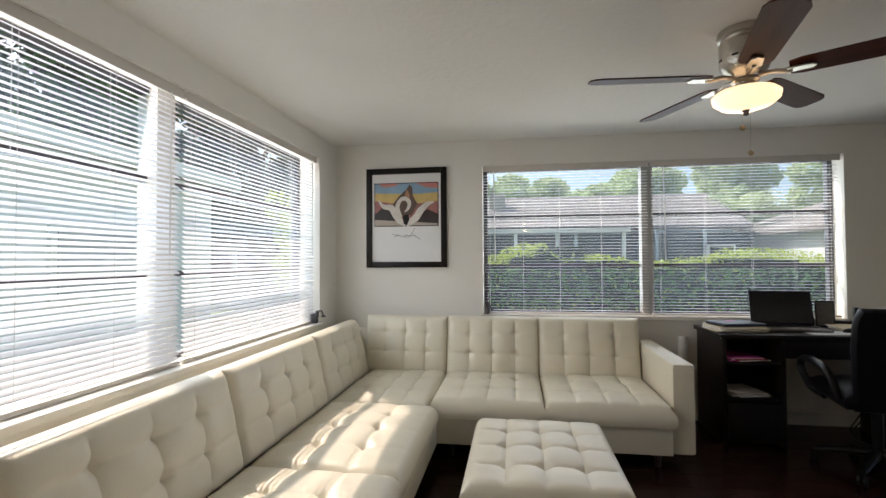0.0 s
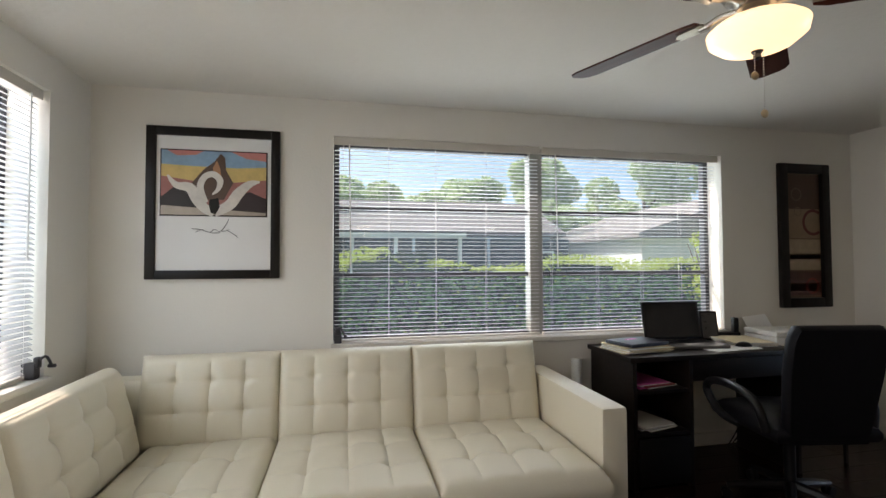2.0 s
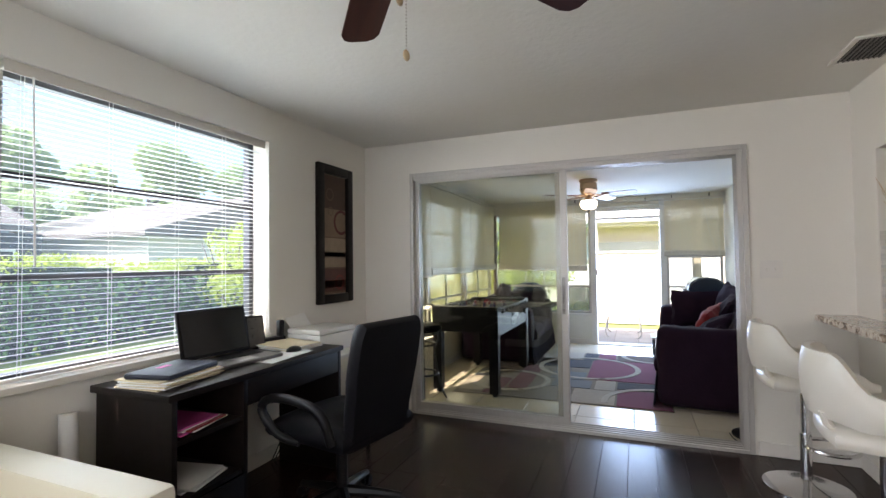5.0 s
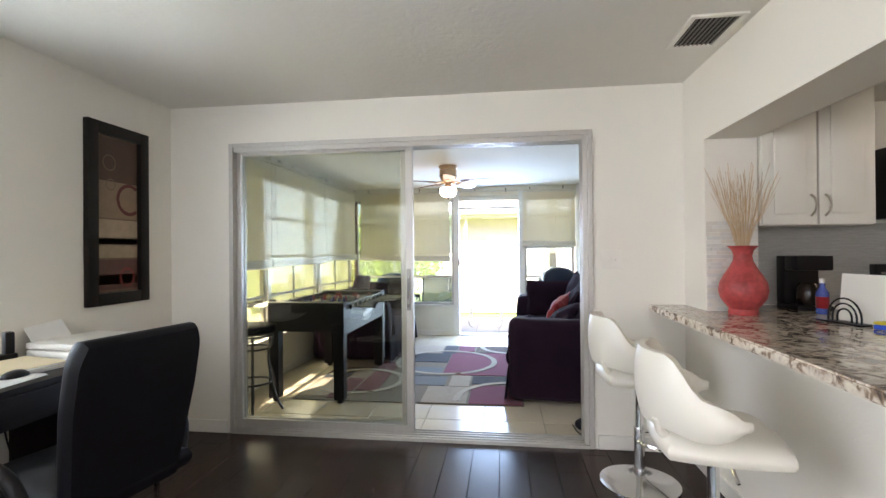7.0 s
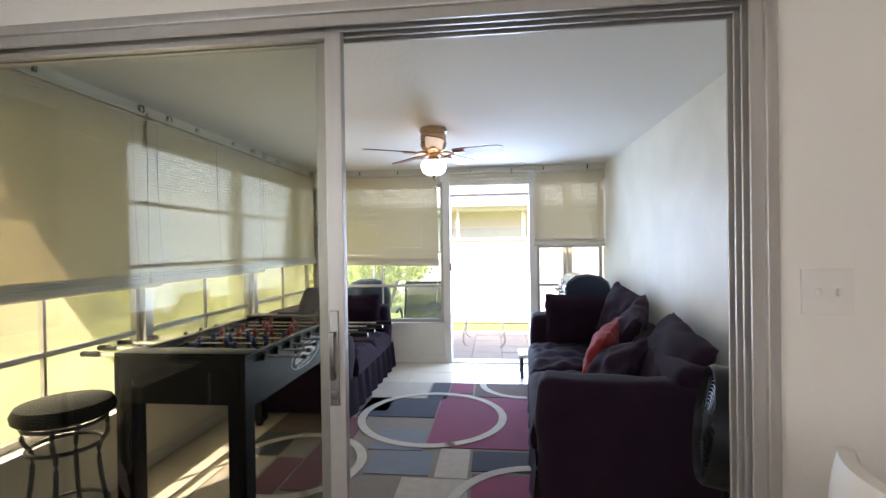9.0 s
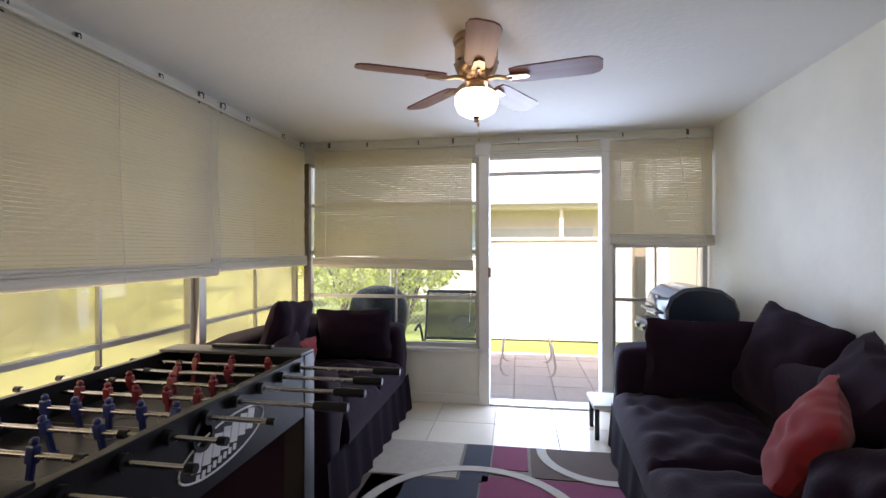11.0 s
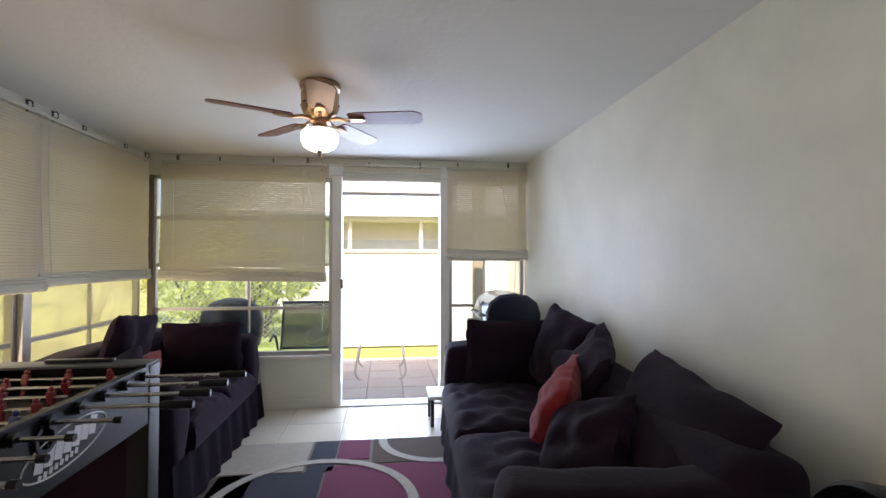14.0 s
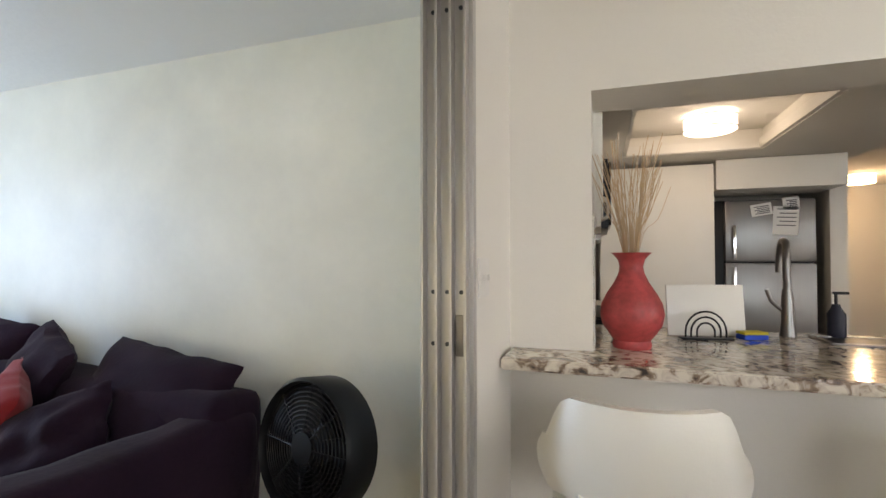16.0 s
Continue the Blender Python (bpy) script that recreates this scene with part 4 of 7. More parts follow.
# ---- ceiling fans ----
def ceiling_fan(at, drop, r, angle, label, globe_mat, blade_mat, globe, motor_mat, chain):
    f = thing("ceiling_fan", at, label, "ceiling fan", "ceiling fans")
    bm = bmesh.new()
    lathe(bm, [(0.105, 0), (0.11, -0.012), (0.107, -0.03), (0.095, -0.035), (0.093, -0.045), (0.102, -0.055), (0.10, -drop + 0.06), (0.085, -drop + 0.03), (0.06, -drop + 0.018), (0.05, -drop)], 36)
    part("motor", bm, motor_mat, f)
    bm = bmesh.new()
    for i in range(8):
        a = math.tau * i / 8
        box(bm, -0.012, 0.099, -drop * 0.62, 0.012, 0.104, -drop * 0.58, m=pose(0, 0, 0, 0, 0, math.degrees(a)))
    part("vent_slot", bm, M_BRONZE, f)
    bm = bmesh.new()
    lathe(bm, [(0.05, -drop), (0.055, -drop - 0.012), (0.04, -drop - 0.02), (0.042, -drop - 0.045), (0.06, -drop - 0.05)], 28)
    part("light_collar", bm, motor_mat, f)
    bm = bmesh.new()
    lathe(bm, [(a, -drop + b) for a, b in globe], 36)
    part("globe", bm, globe_mat, f, "frosted glass light bowl, lit")
    zb = -drop + 0.005
    blade = bmesh.new()
    out = [(0.16, -0.05), (0.20, -0.062), (r - 0.05, -0.068), (r - 0.015, -0.055), (r, -0.03), (r, 0.03), (r - 0.015, 0.055), (r - 0.05, 0.068), (0.20, 0.062), (0.16, 0.05)]
    poly(blade, out, 0, 0.007)
    bmesh.ops.transform(blade, matrix=pose(0, 0, 0, -11, 0, 0), verts=blade.verts)
    me = None
    arm_me = None
    for i in range(5):
        a = angle + 72 * i
        if me is None:
            ob = part("blade", blade, blade_mat, f, smooth=False)
            me = ob.data
            ob.matrix_local = pose(0, 0, zb, 0, 0, a)
            bm = bmesh.new()
            tube(bm, spline([(0.05, 0, 0.0), (0.10, 0, 0.004), (0.14, 0.0, -0.006), (0.17, 0, -0.008)], 4), 0.010, 8)
            poly(bm, [(0.15, -0.03), (0.235, -0.022), (0.25, 0), (0.235, 0.022), (0.15, 0.03)], -0.010, -0.004)
            o2 = part("blade_arm", bm, motor_mat, f)
            arm_me = o2.data
            o2.matrix_local = pose(0, 0, zb, 0, 0, a)
        else:
            share("blade", me, f, (0, 0, zb), a)
            share("blade_arm", arm_me, f, (0, 0, zb), a)
    gz = -drop + min(b for _, b in globe)
    bm = bmesh.new()
    lathe(bm, [(0.0, gz - 0.026), (0.012, gz - 0.02), (0.010, gz - 0.008), (0.02, gz + 0.004)], 16)
    part("finial", bm, M_BRONZE, f)
    for dx, ln in chain:
        bm = bmesh.new()
        n = int(ln / 0.008)
        for k in range(n):
            bmesh.ops.create_icosphere(bm, subdivisions=1, radius=0.0022, matrix=Matrix.Translation((dx, -0.01, gz - 0.01 - k * 0.008)))
        part("pull_chain", bm, M_NICKEL, f)
        bm = bmesh.new()
        bmesh.ops.create_uvsphere(bm, u_segments=12, v_segments=8, radius=0.013, matrix=Matrix.Translation((dx, -0.01, gz - 0.016 - n * 0.008)) @ Matrix.Diagonal((1, 0.5, 1, 1)))
        part("pull_knob", bm, mat("pull_knob_wood", (0.45, 0.34, 0.2), 0.5), f, "small tan pull knob")
    return f


M_GLOBE1 = glow("amber_bowl_glow", (1.0, 0.74, 0.44), 0.95, (0.85, 0.75, 0.6))
M_GLOBE2 = glow("white_globe_glow", (1.0, 0.88, 0.70), 2.2)
M_OPALB = wood("pale_maple_blade", (0.16, 0.06, 0.05), (0.28, 0.13, 0.10), 0.35, "x")
ceiling_fan((1.245, 2.14, ZC), 0.215, 0.68, -104, "brushed nickel ceiling fan with dark cherry blades, lit", M_GLOBE1, M_CHERRY,
            [(0.075, -0.05), (0.115, -0.058), (0.135, -0.075), (0.13, -0.10), (0.10, -0.125), (0.06, -0.138), (0.01, -0.142)], M_NICKEL, [(0.012, 0.18), (-0.02, 0.07)])
ceiling_fan((6.28, 2.15, SZC), 0.20, 0.56, 44, "brass-toned hugger ceiling fan with reddish blades and a lit globe", M_GLOBE2, M_OPALB,
            [(0.05, -0.05), (0.085, -0.056), (0.10, -0.075), (0.10, -0.11), (0.085, -0.145), (0.05, -0.165), (0.008, -0.17)], mat("antique_brass", (0.50, 0.34, 0.22), 0.3, metal=1.0), [(0.0, 0.02), (0.016, 0.08)])

# ---- ceiling vent and switch ----
vent = thing("ceiling_vent", (3.18, 0.565, ZC), "white metal ceiling air vent with dark louvres", "vent")
part("frame", boxes((-0.17, -0.12, -0.010, 0.17, -0.095, 0), (-0.17, 0.095, -0.010, 0.17, 0.12, 0), (-0.17, -0.095, -0.010, -0.145, 0.095, 0), (0.145, -0.095, -0.010, 0.17, 0.095, 0), bevel=0.002), M_TRIM, vent)
part("backing", boxes((-0.145, -0.095, -0.002, 0.145, 0.095, 0)), M_JOINT, vent)
for i in range(9):
    part("louvre", boxes((-0.145, -0.088 + i * 0.021, -0.008, 0.145, -0.082 + i * 0.021, -0.003)), M_STEEL, vent)
sw = thing("light_switch", (XE, 0.839, 1.195), "white double light switch plate", "switch")
part("plate", boxes((-0.006, -0.062, -0.058, 0, 0.062, 0.058), bevel=0.002), M_TRIM, sw)
for y_ in (-0.023, 0.023):
    part("toggle", boxes((-0.016, y_ - 0.005, -0.010, -0.006, y_ + 0.005, 0.008), bevel=0.002), M_TRIM, sw)
part("outlet_plate", boxes((-0.005, 0.20, -0.92, 0, 0.27, -0.80), bevel=0.002), M_TRIM, tagged(new("wall_outlet"), "white wall outlet plate beside the sliding door", "outlet")).parent.matrix_world = pose(XE, 0.46, 1.2)

# ---- desk ----
dk = thing("desk", (1.60, 3.34, 0), "dark espresso wooden desk with open shelves at one end", "desk")
part("desktop", boxes((0, 0, 0.725, 1.18, 0.48, 0.755), bevel=0.003), M_ESPRESSO, dk)
part("side_panel", boxes((0.02, 0.01, 0, 0.045, 0.47, 0.724), bevel=0.002), M_ESPRESSO, dk)
part("side_panel", boxes((0.385, 0.01, 0, 0.41, 0.47, 0.724), bevel=0.002), M_ESPRESSO, dk)
part("side_panel", boxes((1.14, 0.01, 0, 1.165, 0.47, 0.724), bevel=0.002), M_ESPRESSO, dk)
part("drawer_front", boxes((0.412, 0.012, 0.60, 1.138, 0.03, 0.722), bevel=0.003), M_ESPRESSO, dk)
part("back_panel", boxes((0.047, 0.455, 0.02, 0.383, 0.468, 0.722)), M_ESPRESSO, dk)
for z in (0.05, 0.30, 0.54):
    part("shelf", boxes((0.047, 0.015, z, 0.383, 0.453, z + 0.02), bevel=0.002), M_ESPRESSO, dk)
part("cabinet_door", boxes((0.047, 0.002, 0.03, 0.383, 0.013, 0.295), bevel=0.002), M_ESPRESSO, dk)


def paper_stack(name, at, w, d, n, label, category, mats, rz=0, spread=0.01, th=0.003):
    t = thing(name, at, label, category, "", rz)
    for i in range(n):
        bm = bmesh.new()
        box(bm, -w / 2, -d / 2, i * th, w / 2, d / 2, i * th + th * 0.85, m=pose(random.uniform(-spread, spread), random.uniform(-spread, spread), 0, 0, 0, random.uniform(-5, 5)))
        part("sheet", bm, mats[i % len(mats)], t, smooth=False)
    return t


M_MANILA = mat("manila_card", (0.62, 0.52, 0.34), 0.8, vary=0.06)
M_NAVY = mat("navy_cloth", (0.012, 0.014, 0.03), 0.55, vary=0.15)
M_PINK = mat("pink_card", (0.55, 0.08, 0.30), 0.6)
DT = 0.756
paper_stack("folder_stack", (1.79, 3.56, DT), 0.33, 0.24, 7, "stack of manila folders and papers on the desk", "folders", [M_MANILA, M_PAPER], 8, 0.012, 0.005)
nb = thing("notebook", (1.79, 3.56, DT + 0.036), "closed navy portfolio with a pink tag on folders", "notebook", "", 12)
part("cover", boxes((-0.15, -0.11, 0, 0.15, 0.11, 0.022), bevel=0.006), M_NAVY, nb)
part("tag", boxes((-0.04, 0.03, 0.0225, 0.03, 0.06, 0.0235)), M_PINK, nb, "pink paper tag")
lt = thing("laptop", (2.18, 3.60, DT), "open black laptop with a silver keyboard deck, screen dark", "laptop", "", -6)
part("deck", boxes((-0.20, -0.13, 0.003, 0.20, 0.13, 0.022), bevel=0.004), M_STEEL, lt)
part("keyboard", boxes((-0.17, -0.01, 0.0225, 0.17, 0.105, 0.0245), bevel=0.001), M_BLACKPL, lt)
part("touchpad", boxes((-0.055, -0.11, 0.0225, 0.055, -0.03, 0.0232)), M_ALU, lt)
bm = bmesh.new()
box(bm, -0.205, 0, 0, 0.205, 0.011, 0.255, 0.003, m=pose(0, 0.135, 0.022, -14))
sc_ = part("screen_lid", bm, M_BLACKPL, lt)
bm = bmesh.new()
box(bm, -0.19, -0.0015, 0.018, 0.19, 0, 0.243, m=pose(0, 0.135, 0.022, -14))
part("screen", bm, mat("dark_screen", (0.006, 0.006, 0.008), 0.12, vary=0.02), sc_, "switched-off glossy screen")
ms = thing("computer_mouse", (2.50, 3.49, DT), "black computer mouse on papers", "mouse")
bm = bmesh.new()
bmesh.ops.create_uvsphere(bm, u_segments=18, v_segments=10, radius=1, matrix=Matrix.Diagonal((0.055, 0.035, 0.028, 1)))
for v in bm.verts:
    v.co.z = max(v.co.z, 0) + 0.006
part("shell", bm, M_BLACKPL, ms)
paper_stack("loose_papers", (2.38, 3.47, DT), 0.36, 0.14, 2, "loose white papers along the desk edge", "papers", [M_PAPER], 4, 0.02, 0.002)
paper_stack("loose_papers", (2.62, 3.62, DT), 0.26, 0.30, 9, "pile of white papers beside the mouse", "papers", [M_PAPER, M_PAPER, M_MANILA], -8, 0.015, 0.003)
pf = thing("photo_stand", (2.50, 3.76, DT), "small black upright stand behind the laptop", "photo frame", "", -12)
bm = bmesh.new()
box(bm, -0.06, 0, 0, 0.06, 0.012, 0.20, 0.003, m=pose(0, 0, 0, -10))
part("board", bm, M_BLACKPL, pf)
bm = bmesh.new()
box(bm, -0.05, -0.002, 0.012, 0.05, 0, 0.188, m=pose(0, 0, 0, -10))
part("picture_face", bm, mat("dull_grey_print", (0.07, 0.065, 0.06), 0.3, vary=0.4, scale=30), pf)
ph = thing("desk_phone", (2.66, 3.785, DT), "black desk telephone with handset by the window", "telephone", "", -15)
part("body", boxes((-0.08, -0.025, 0, 0.08, 0.03, 0.05), bevel=0.012), M_BLACKPL, ph)
part("handset", boxes((0.03, -0.02, 0.045, 0.07, 0.02, 0.15), bevel=0.012), M_BLACKPL, ph)
for (x_, z_, n_, c_) in ((1.80, 0.321, 4, M_PAPER), (1.80, 0.561, 3, M_RED), (1.76, 0.571, 3, M_PINK)):
    paper_stack("shelf_papers", (x_, 3.52, z_), 0.22, 0.26, n_, "papers and booklets lying on the desk shelf", "papers", [c_, M_PAPER], 10, 0.02, 0.008)
st = thing("printer_stand", (3.0, 3.62, 0), "small pale-topped side table with thin black legs", "side table")
part("top", boxes((-0.20, -0.22, 0.655, 0.20, 0.22, 0.675), bevel=0.003), M_TRIM, st)
for x_ in (-0.185, 0.185):
    for y_ in (-0.205, 0.205):
        part("leg", boxes((x_ - 0.009, y_ - 0.009, 0, x_ + 0.009, y_ + 0.009, 0.654)), M_BLACKPL, st)
pr = thing("printer", (3.0, 3.66, 0.676), "white flatbed inkjet printer with a paper sheet standing in its feed", "printer", "", -4)
part("body", boxes((-0.19, -0.14, 0.0, 0.19, 0.14, 0.12), bevel=0.012), M_TRIM, pr)
part("scanner_lid", boxes((-0.19, -0.14, 0.123, 0.19, 0.14, 0.155), bevel=0.010), M_TRIM, pr)
bm = bmesh.new()
box(bm, -0.10, 0, 0, 0.10, 0.003, 0.15, 0.0, m=pose(-0.06, 0.12, 0.13, -38))
part("paper_sheet", bm, M_PAPER, pr, "curled white sheet")
bm = bmesh.new()
for k in range(3):
    tube(bm, spline([(2.72 + 0.05 * k, 3.80, 0.70), (2.70 + 0.04 * k, 3.78, 0.45), (2.76 + 0.05 * k, 3.79, 0.2), (2.68 + 0.03 * k, 3.82, 0.006)]), 0.004, 6)
tagged(link("power_cables", bm, M_BLACKPL, None, True), "black power cables hanging behind the desk", "cable")
pt = thing("poster_tube", (1.46, 3.70, 0), "white cardboard poster tube leaning between sofa and desk", "tube")
bm = bmesh.new()
rod(bm, (0, 0, 0.0), (0.06, 0.12, 0.66), 0.034, n=20)
part("tube", bm, M_PAPER, pt)
bm = bmesh.new()
rod(bm, (0.06, 0.12, 0.655), (0.0605, 0.121, 0.662), 0.036, n=20)
part("cap", bm, M_TRIM, pt)

# ---- office chair ----
oc = thing("office_chair", (2.35, 3.06, 0), "black padded leather office chair on a five-spoke caster base", "chair", "", -10)
bm = cushion(0.50, 0.50, 0.09, 0.03, 16, 16, [], 0, 0.08, 3, 0.01)
bmesh.ops.transform(bm, matrix=pose(0, 0.0, 0.42), verts=bm.verts)
part("seat", bm, M_BLACK, oc)
bm = cushion(0.45, 0.57, 0.09, 0.04, 24, 28, [], 0, 0.12, 5, 0.012, [(0, -0.05, False, 0.012), (0, 0.16, False, 0.012)])
for v in bm.verts:
    v.co.x *= 0.86 + 0.14 * min(1, (v.co.y + 0.285) / 0.35) - 0.10 * max(0, (v.co.y - 0.20) / 0.085) ** 2
bmesh.ops.transform(bm, matrix=pose(0, -0.215, 0.42) @ pose(0, 0, 0, 80, 0, 180) @ Matrix.Translation((0, 0.285, -0.04)), verts=bm.verts)
part("backrest", bm, M_BLACK, oc)
for s in (-1, 1):
    bm = bmesh.new()
    tube(bm, spline([(s * 0.27, -0.20, 0.46), (s * 0.30, -0.16, 0.60), (s * 0.30, 0.02, 0.635), (s * 0.30, 0.19, 0.615), (s * 0.30, 0.235, 0.55), (s * 0.28, 0.14, 0.45), (s * 0.24, 0.04, 0.42)], 6), 0.022, 10)
    part("armrest", bm, M_BLACKPL, oc)
bm = bmesh.new()
rod(bm, (0, 0, 0.09), (0, 0, 0.41), 0.028, n=16)
box(bm, -0.10, -0.12, 0.395, 0.10, 0.12, 0.42, 0.005)
part("gas_lift", bm, M_BLACKPL, oc)
for i in range(5):
    a = math.tau * i / 5 + 0.3
    bm = bmesh.new()
    tube(bm, [(0, 0, 0.11), (0.15 * math.cos(a), 0.15 * math.sin(a), 0.095), (0.30 * math.cos(a), 0.30 * math.sin(a), 0.07)], [0.03, 0.024, 0.017], 8)
    part("spoke", bm, M_BLACKPL, oc)
    bm = bmesh.new()
    c = Vector((0.30 * math.cos(a), 0.30 * math.sin(a), 0.028))
    for o in (-0.014, 0.014):
        n_ = Vector((-math.sin(a), math.cos(a), 0))
        rod(bm, c + n_ * (o - 0.008), c + n_ * (o + 0.008), 0.027, n=14)
    part("caster", bm, M_BLACKPL, oc)
# crank operators in the lower corners of the windows
def window_crank(at, rz):
    w = thing("window_crank", at, "dark grey metal crank operator at the window's lower corner", "window crank", "window cranks", rz)
    bm = bmesh.new()
    box(bm, -0.022, -0.03, 0.0, 0.022, 0.025, 0.075, 0.006)
    box(bm, -0.016, -0.04, 0.05, 0.016, -0.02, 0.10, 0.005)
    part("gear_housing", bm, M_CRANK, w)
    bm = bmesh.new()
    tube(bm, spline([(0, -0.036, 0.085), (0.012, -0.055, 0.10), (0.03, -0.062, 0.075), (0.045, -0.062, 0.05)], 4), 0.006, 8)
    rod(bm, (0.045, -0.078, 0.05), (0.045, -0.05, 0.05), 0.009, n=10)
    part("crank_handle", bm, M_CRANK, w)


M_CRANK = mat("grey_window_hardware", (0.055, 0.055, 0.06), 0.45, metal=0.4, vary=0.2)
window_crank((WN[0] + 0.03, YN + 0.03, WN[2] + 0.012), 0)
window_crank((XW - 0.03, WW[1] - 0.05, WW[2] + 0.012), 90)


# ---- kitchen and bar ----
def granite(name):
    m = mat(name, (0.55, 0.49, 0.42), 0.12, vary=0.2, scale=5, coat=0.3)
    n, l = m.node_tree.nodes, m.node_tree.links
    p = n["Principled BSDF"]
    tc = n.new("ShaderNodeTexCoord")
    v, r = n.new("ShaderNodeTexNoise"), n.new("ShaderNodeValToRGB")
    v.inputs["Scale"].default_value, v.inputs["Detail"].default_value, v.inputs["Distortion"].default_value = 19, 10, 1.2
    e = r.color_ramp.elements
    e[0].position, e[0].color = 0.32, (0.05, 0.042, 0.038, 1)
    e[1].position, e[1].color = 0.60, (0.74, 0.68, 0.58, 1)
    q = e.new(0.44)
    q.color = (0.30, 0.22, 0.16, 1)
    q = e.new(0.50)
    q.color = (0.58, 0.51, 0.43, 1)
    l.new(tc.outputs["Object"], v.inputs["Vector"]), l.new(v.outputs["Fac"], r.inputs[0]), l.new(r.outputs[0], p.inputs["Base Color"])
    return m


M_GRANITE = granite("speckled_granite")
cn = thing("bar_counter", (0, 0, 0), "polished speckled brown and cream granite bar counter", "counter")
bm = bmesh.new()
poly(bm, [(1.25, 0.621), (3.882, 0.621), (3.882, KY + 0.004), (KX - 0.006, KY + 0.004), (KX - 0.006, 0.132), (3.896, 0.132), (3.896, -0.33), (1.25, -0.33)], 0.875, 0.915)
bmesh.ops.bevel(bm, geom=[e for e in bm.edges if abs(e.verts[0].co.z - e.verts[1].co.z) < 1e-4], offset=0.006, segments=2, affect="EDGES")
part("slab", bm, M_GRANITE, cn, smooth=False)
bc = thing("base_cabinet", (0, 0, 0), "white base cabinets under the bar counter", "cabinet")
part("body", boxes((1.35, -0.29, 0.08, KX - 0.01, KY - 0.125, 0.873)), M_CAB, bc)

# mosaic splash on the pier
sp = thing("tile_splash", (KX, 0, 0), "strip mosaic tile backsplash in white and grey", "tiles", kind="structure")
tile_m = [mat("mosaic_%s" % n_, c_, 0.25, vary=0.1, scale=20) for n_, c_ in (("white", (0.72, 0.71, 0.68)), ("grey", (0.62, 0.62, 0.60)), ("cream", (0.68, 0.65, 0.59)))]
for r_ in range(24):
    y_ = KY - 0.268 + (-0.0)
    z_ = 0.918 + r_ * 0.0205
    while y_ < KY - 0.012:
        w_ = min(random.choice((0.05, 0.08, 0.11)), KY - 0.004 - y_)
        part("tile", boxes((-0.007, y_ + 0.001, z_, -0.001, y_ + w_ - 0.001, z_ + 0.0185)), random.choice(tile_m), sp, smooth=False)
        y_ += w_
part("tile_field", boxes((0.307, -3.2, 0.918, 0.311, 0.13, 1.40)), mat("grey_mosaic_field", (0.42, 0.42, 0.40), 0.3, vary=0.25, scale=3, stretch=(1, 4, 40), fine=0.15, bscale=14), sp)


def door_panel(bm_out, bm_in, x0, z0, x1, z1):
    box(bm_out, x0, -0.02, z0, x1, 0, z1, 0.003)
    box(bm_in, x0 + 0.055, -0.030, z0 + 0.055, x1 - 0.055, -0.019, z1 - 0.055, 0.007)


def cabinet(name, at, rz, w, h, d, doors, label, handle_z=None):
    c = thing(name, at, label, "cabinet", "kitchen cabinets", rz)
    part("body", boxes((0, 0, 0, w, d, h), bevel=0.002), M_CAB, c, smooth=False)
    for i in range(doors):
        a, b = w * i / doors + 0.005, w * (i + 1) / doors - 0.005
        o, n_ = bmesh.new(), bmesh.new()
        door_panel(o, n_, a, 0.004, b, h - 0.004)
        d_ = part("door", o, M_CAB, c)
        part("panel", n_, M_CAB, d_)
        if handle_z is not None:
            hx = b - 0.03 if i % 2 == 0 else a + 0.03
            bm = bmesh.new()
            tube(bm, spline([(hx, -0.02, handle_z), (hx, -0.05, handle_z + 0.02), (hx + 0.008, -0.052, handle_z + 0.055), (hx, -0.05, handle_z + 0.09), (hx, -0.02, handle_z + 0.11)], 4), 0.006, 8)
            part("handle", bm, M_NICKEL, d_, "curved dark nickel pull")
    return c


cabinet("wall_cabinet", (KX - 0.01, 0.13, 1.38), -90, 0.56, 0.73, 0.31, 2, "white panelled wall cabinet with curved pulls", 0.05)
cabinet("wall_cabinet", (KX - 0.01, -1.36, 1.38), -90, 0.72, 0.73, 0.322, 2, "white panelled wall cabinet past the range hood", 0.05)
cabinet("base_cabinet", (KX - 0.26, -0.345, 0.0), -90, 0.25, 0.87, 0.57, 1, "white base cabinet beside the range", None)
cabinet("base_cabinet", (KX - 0.26, -1.37, 0.0), -90, 0.90, 0.87, 0.57, 2, "white base cabinet past the range", 0.70)
rg = thing("range", (KX + 0.30, -0.98, 0), "black electric kitchen range with a tall back panel", "stove")
part("body", boxes((-0.62, -0.36, 0.0, 0, 0.36, 0.905), bevel=0.006), M_BLACKPL, rg)
part("cooktop", boxes((-0.62, -0.36, 0.906, -0.06, 0.36, 0.916), bevel=0.002), M_BLACKPL, rg)
part("control_panel", boxes((-0.06, -0.36, 0.917, 0, 0.36, 1.16), bevel=0.006), M_BLACKPL, rg)
part("trim", boxes((-0.066, -0.34, 1.10, -0.061, 0.34, 1.115)), M_STEEL, rg)
part("oven_handle", boxes((-0.66, -0.30, 0.78, -0.635, 0.30, 0.80), bevel=0.006), M_STEEL, rg)
mw = thing("microwave", (KX + 0.31, -0.98, 1.42), "black over-range microwave oven", "microwave")
part("body", boxes((-0.38, -0.36, 0, 0, 0.36, 0.40), bevel=0.006), M_BLACKPL, mw)
part("door", boxes((-0.395, -0.16, 0.02, -0.381, 0.35, 0.38), bevel=0.003), mat("dark_oven_glass", (0.01, 0.01, 0.011), 0.1), mw)
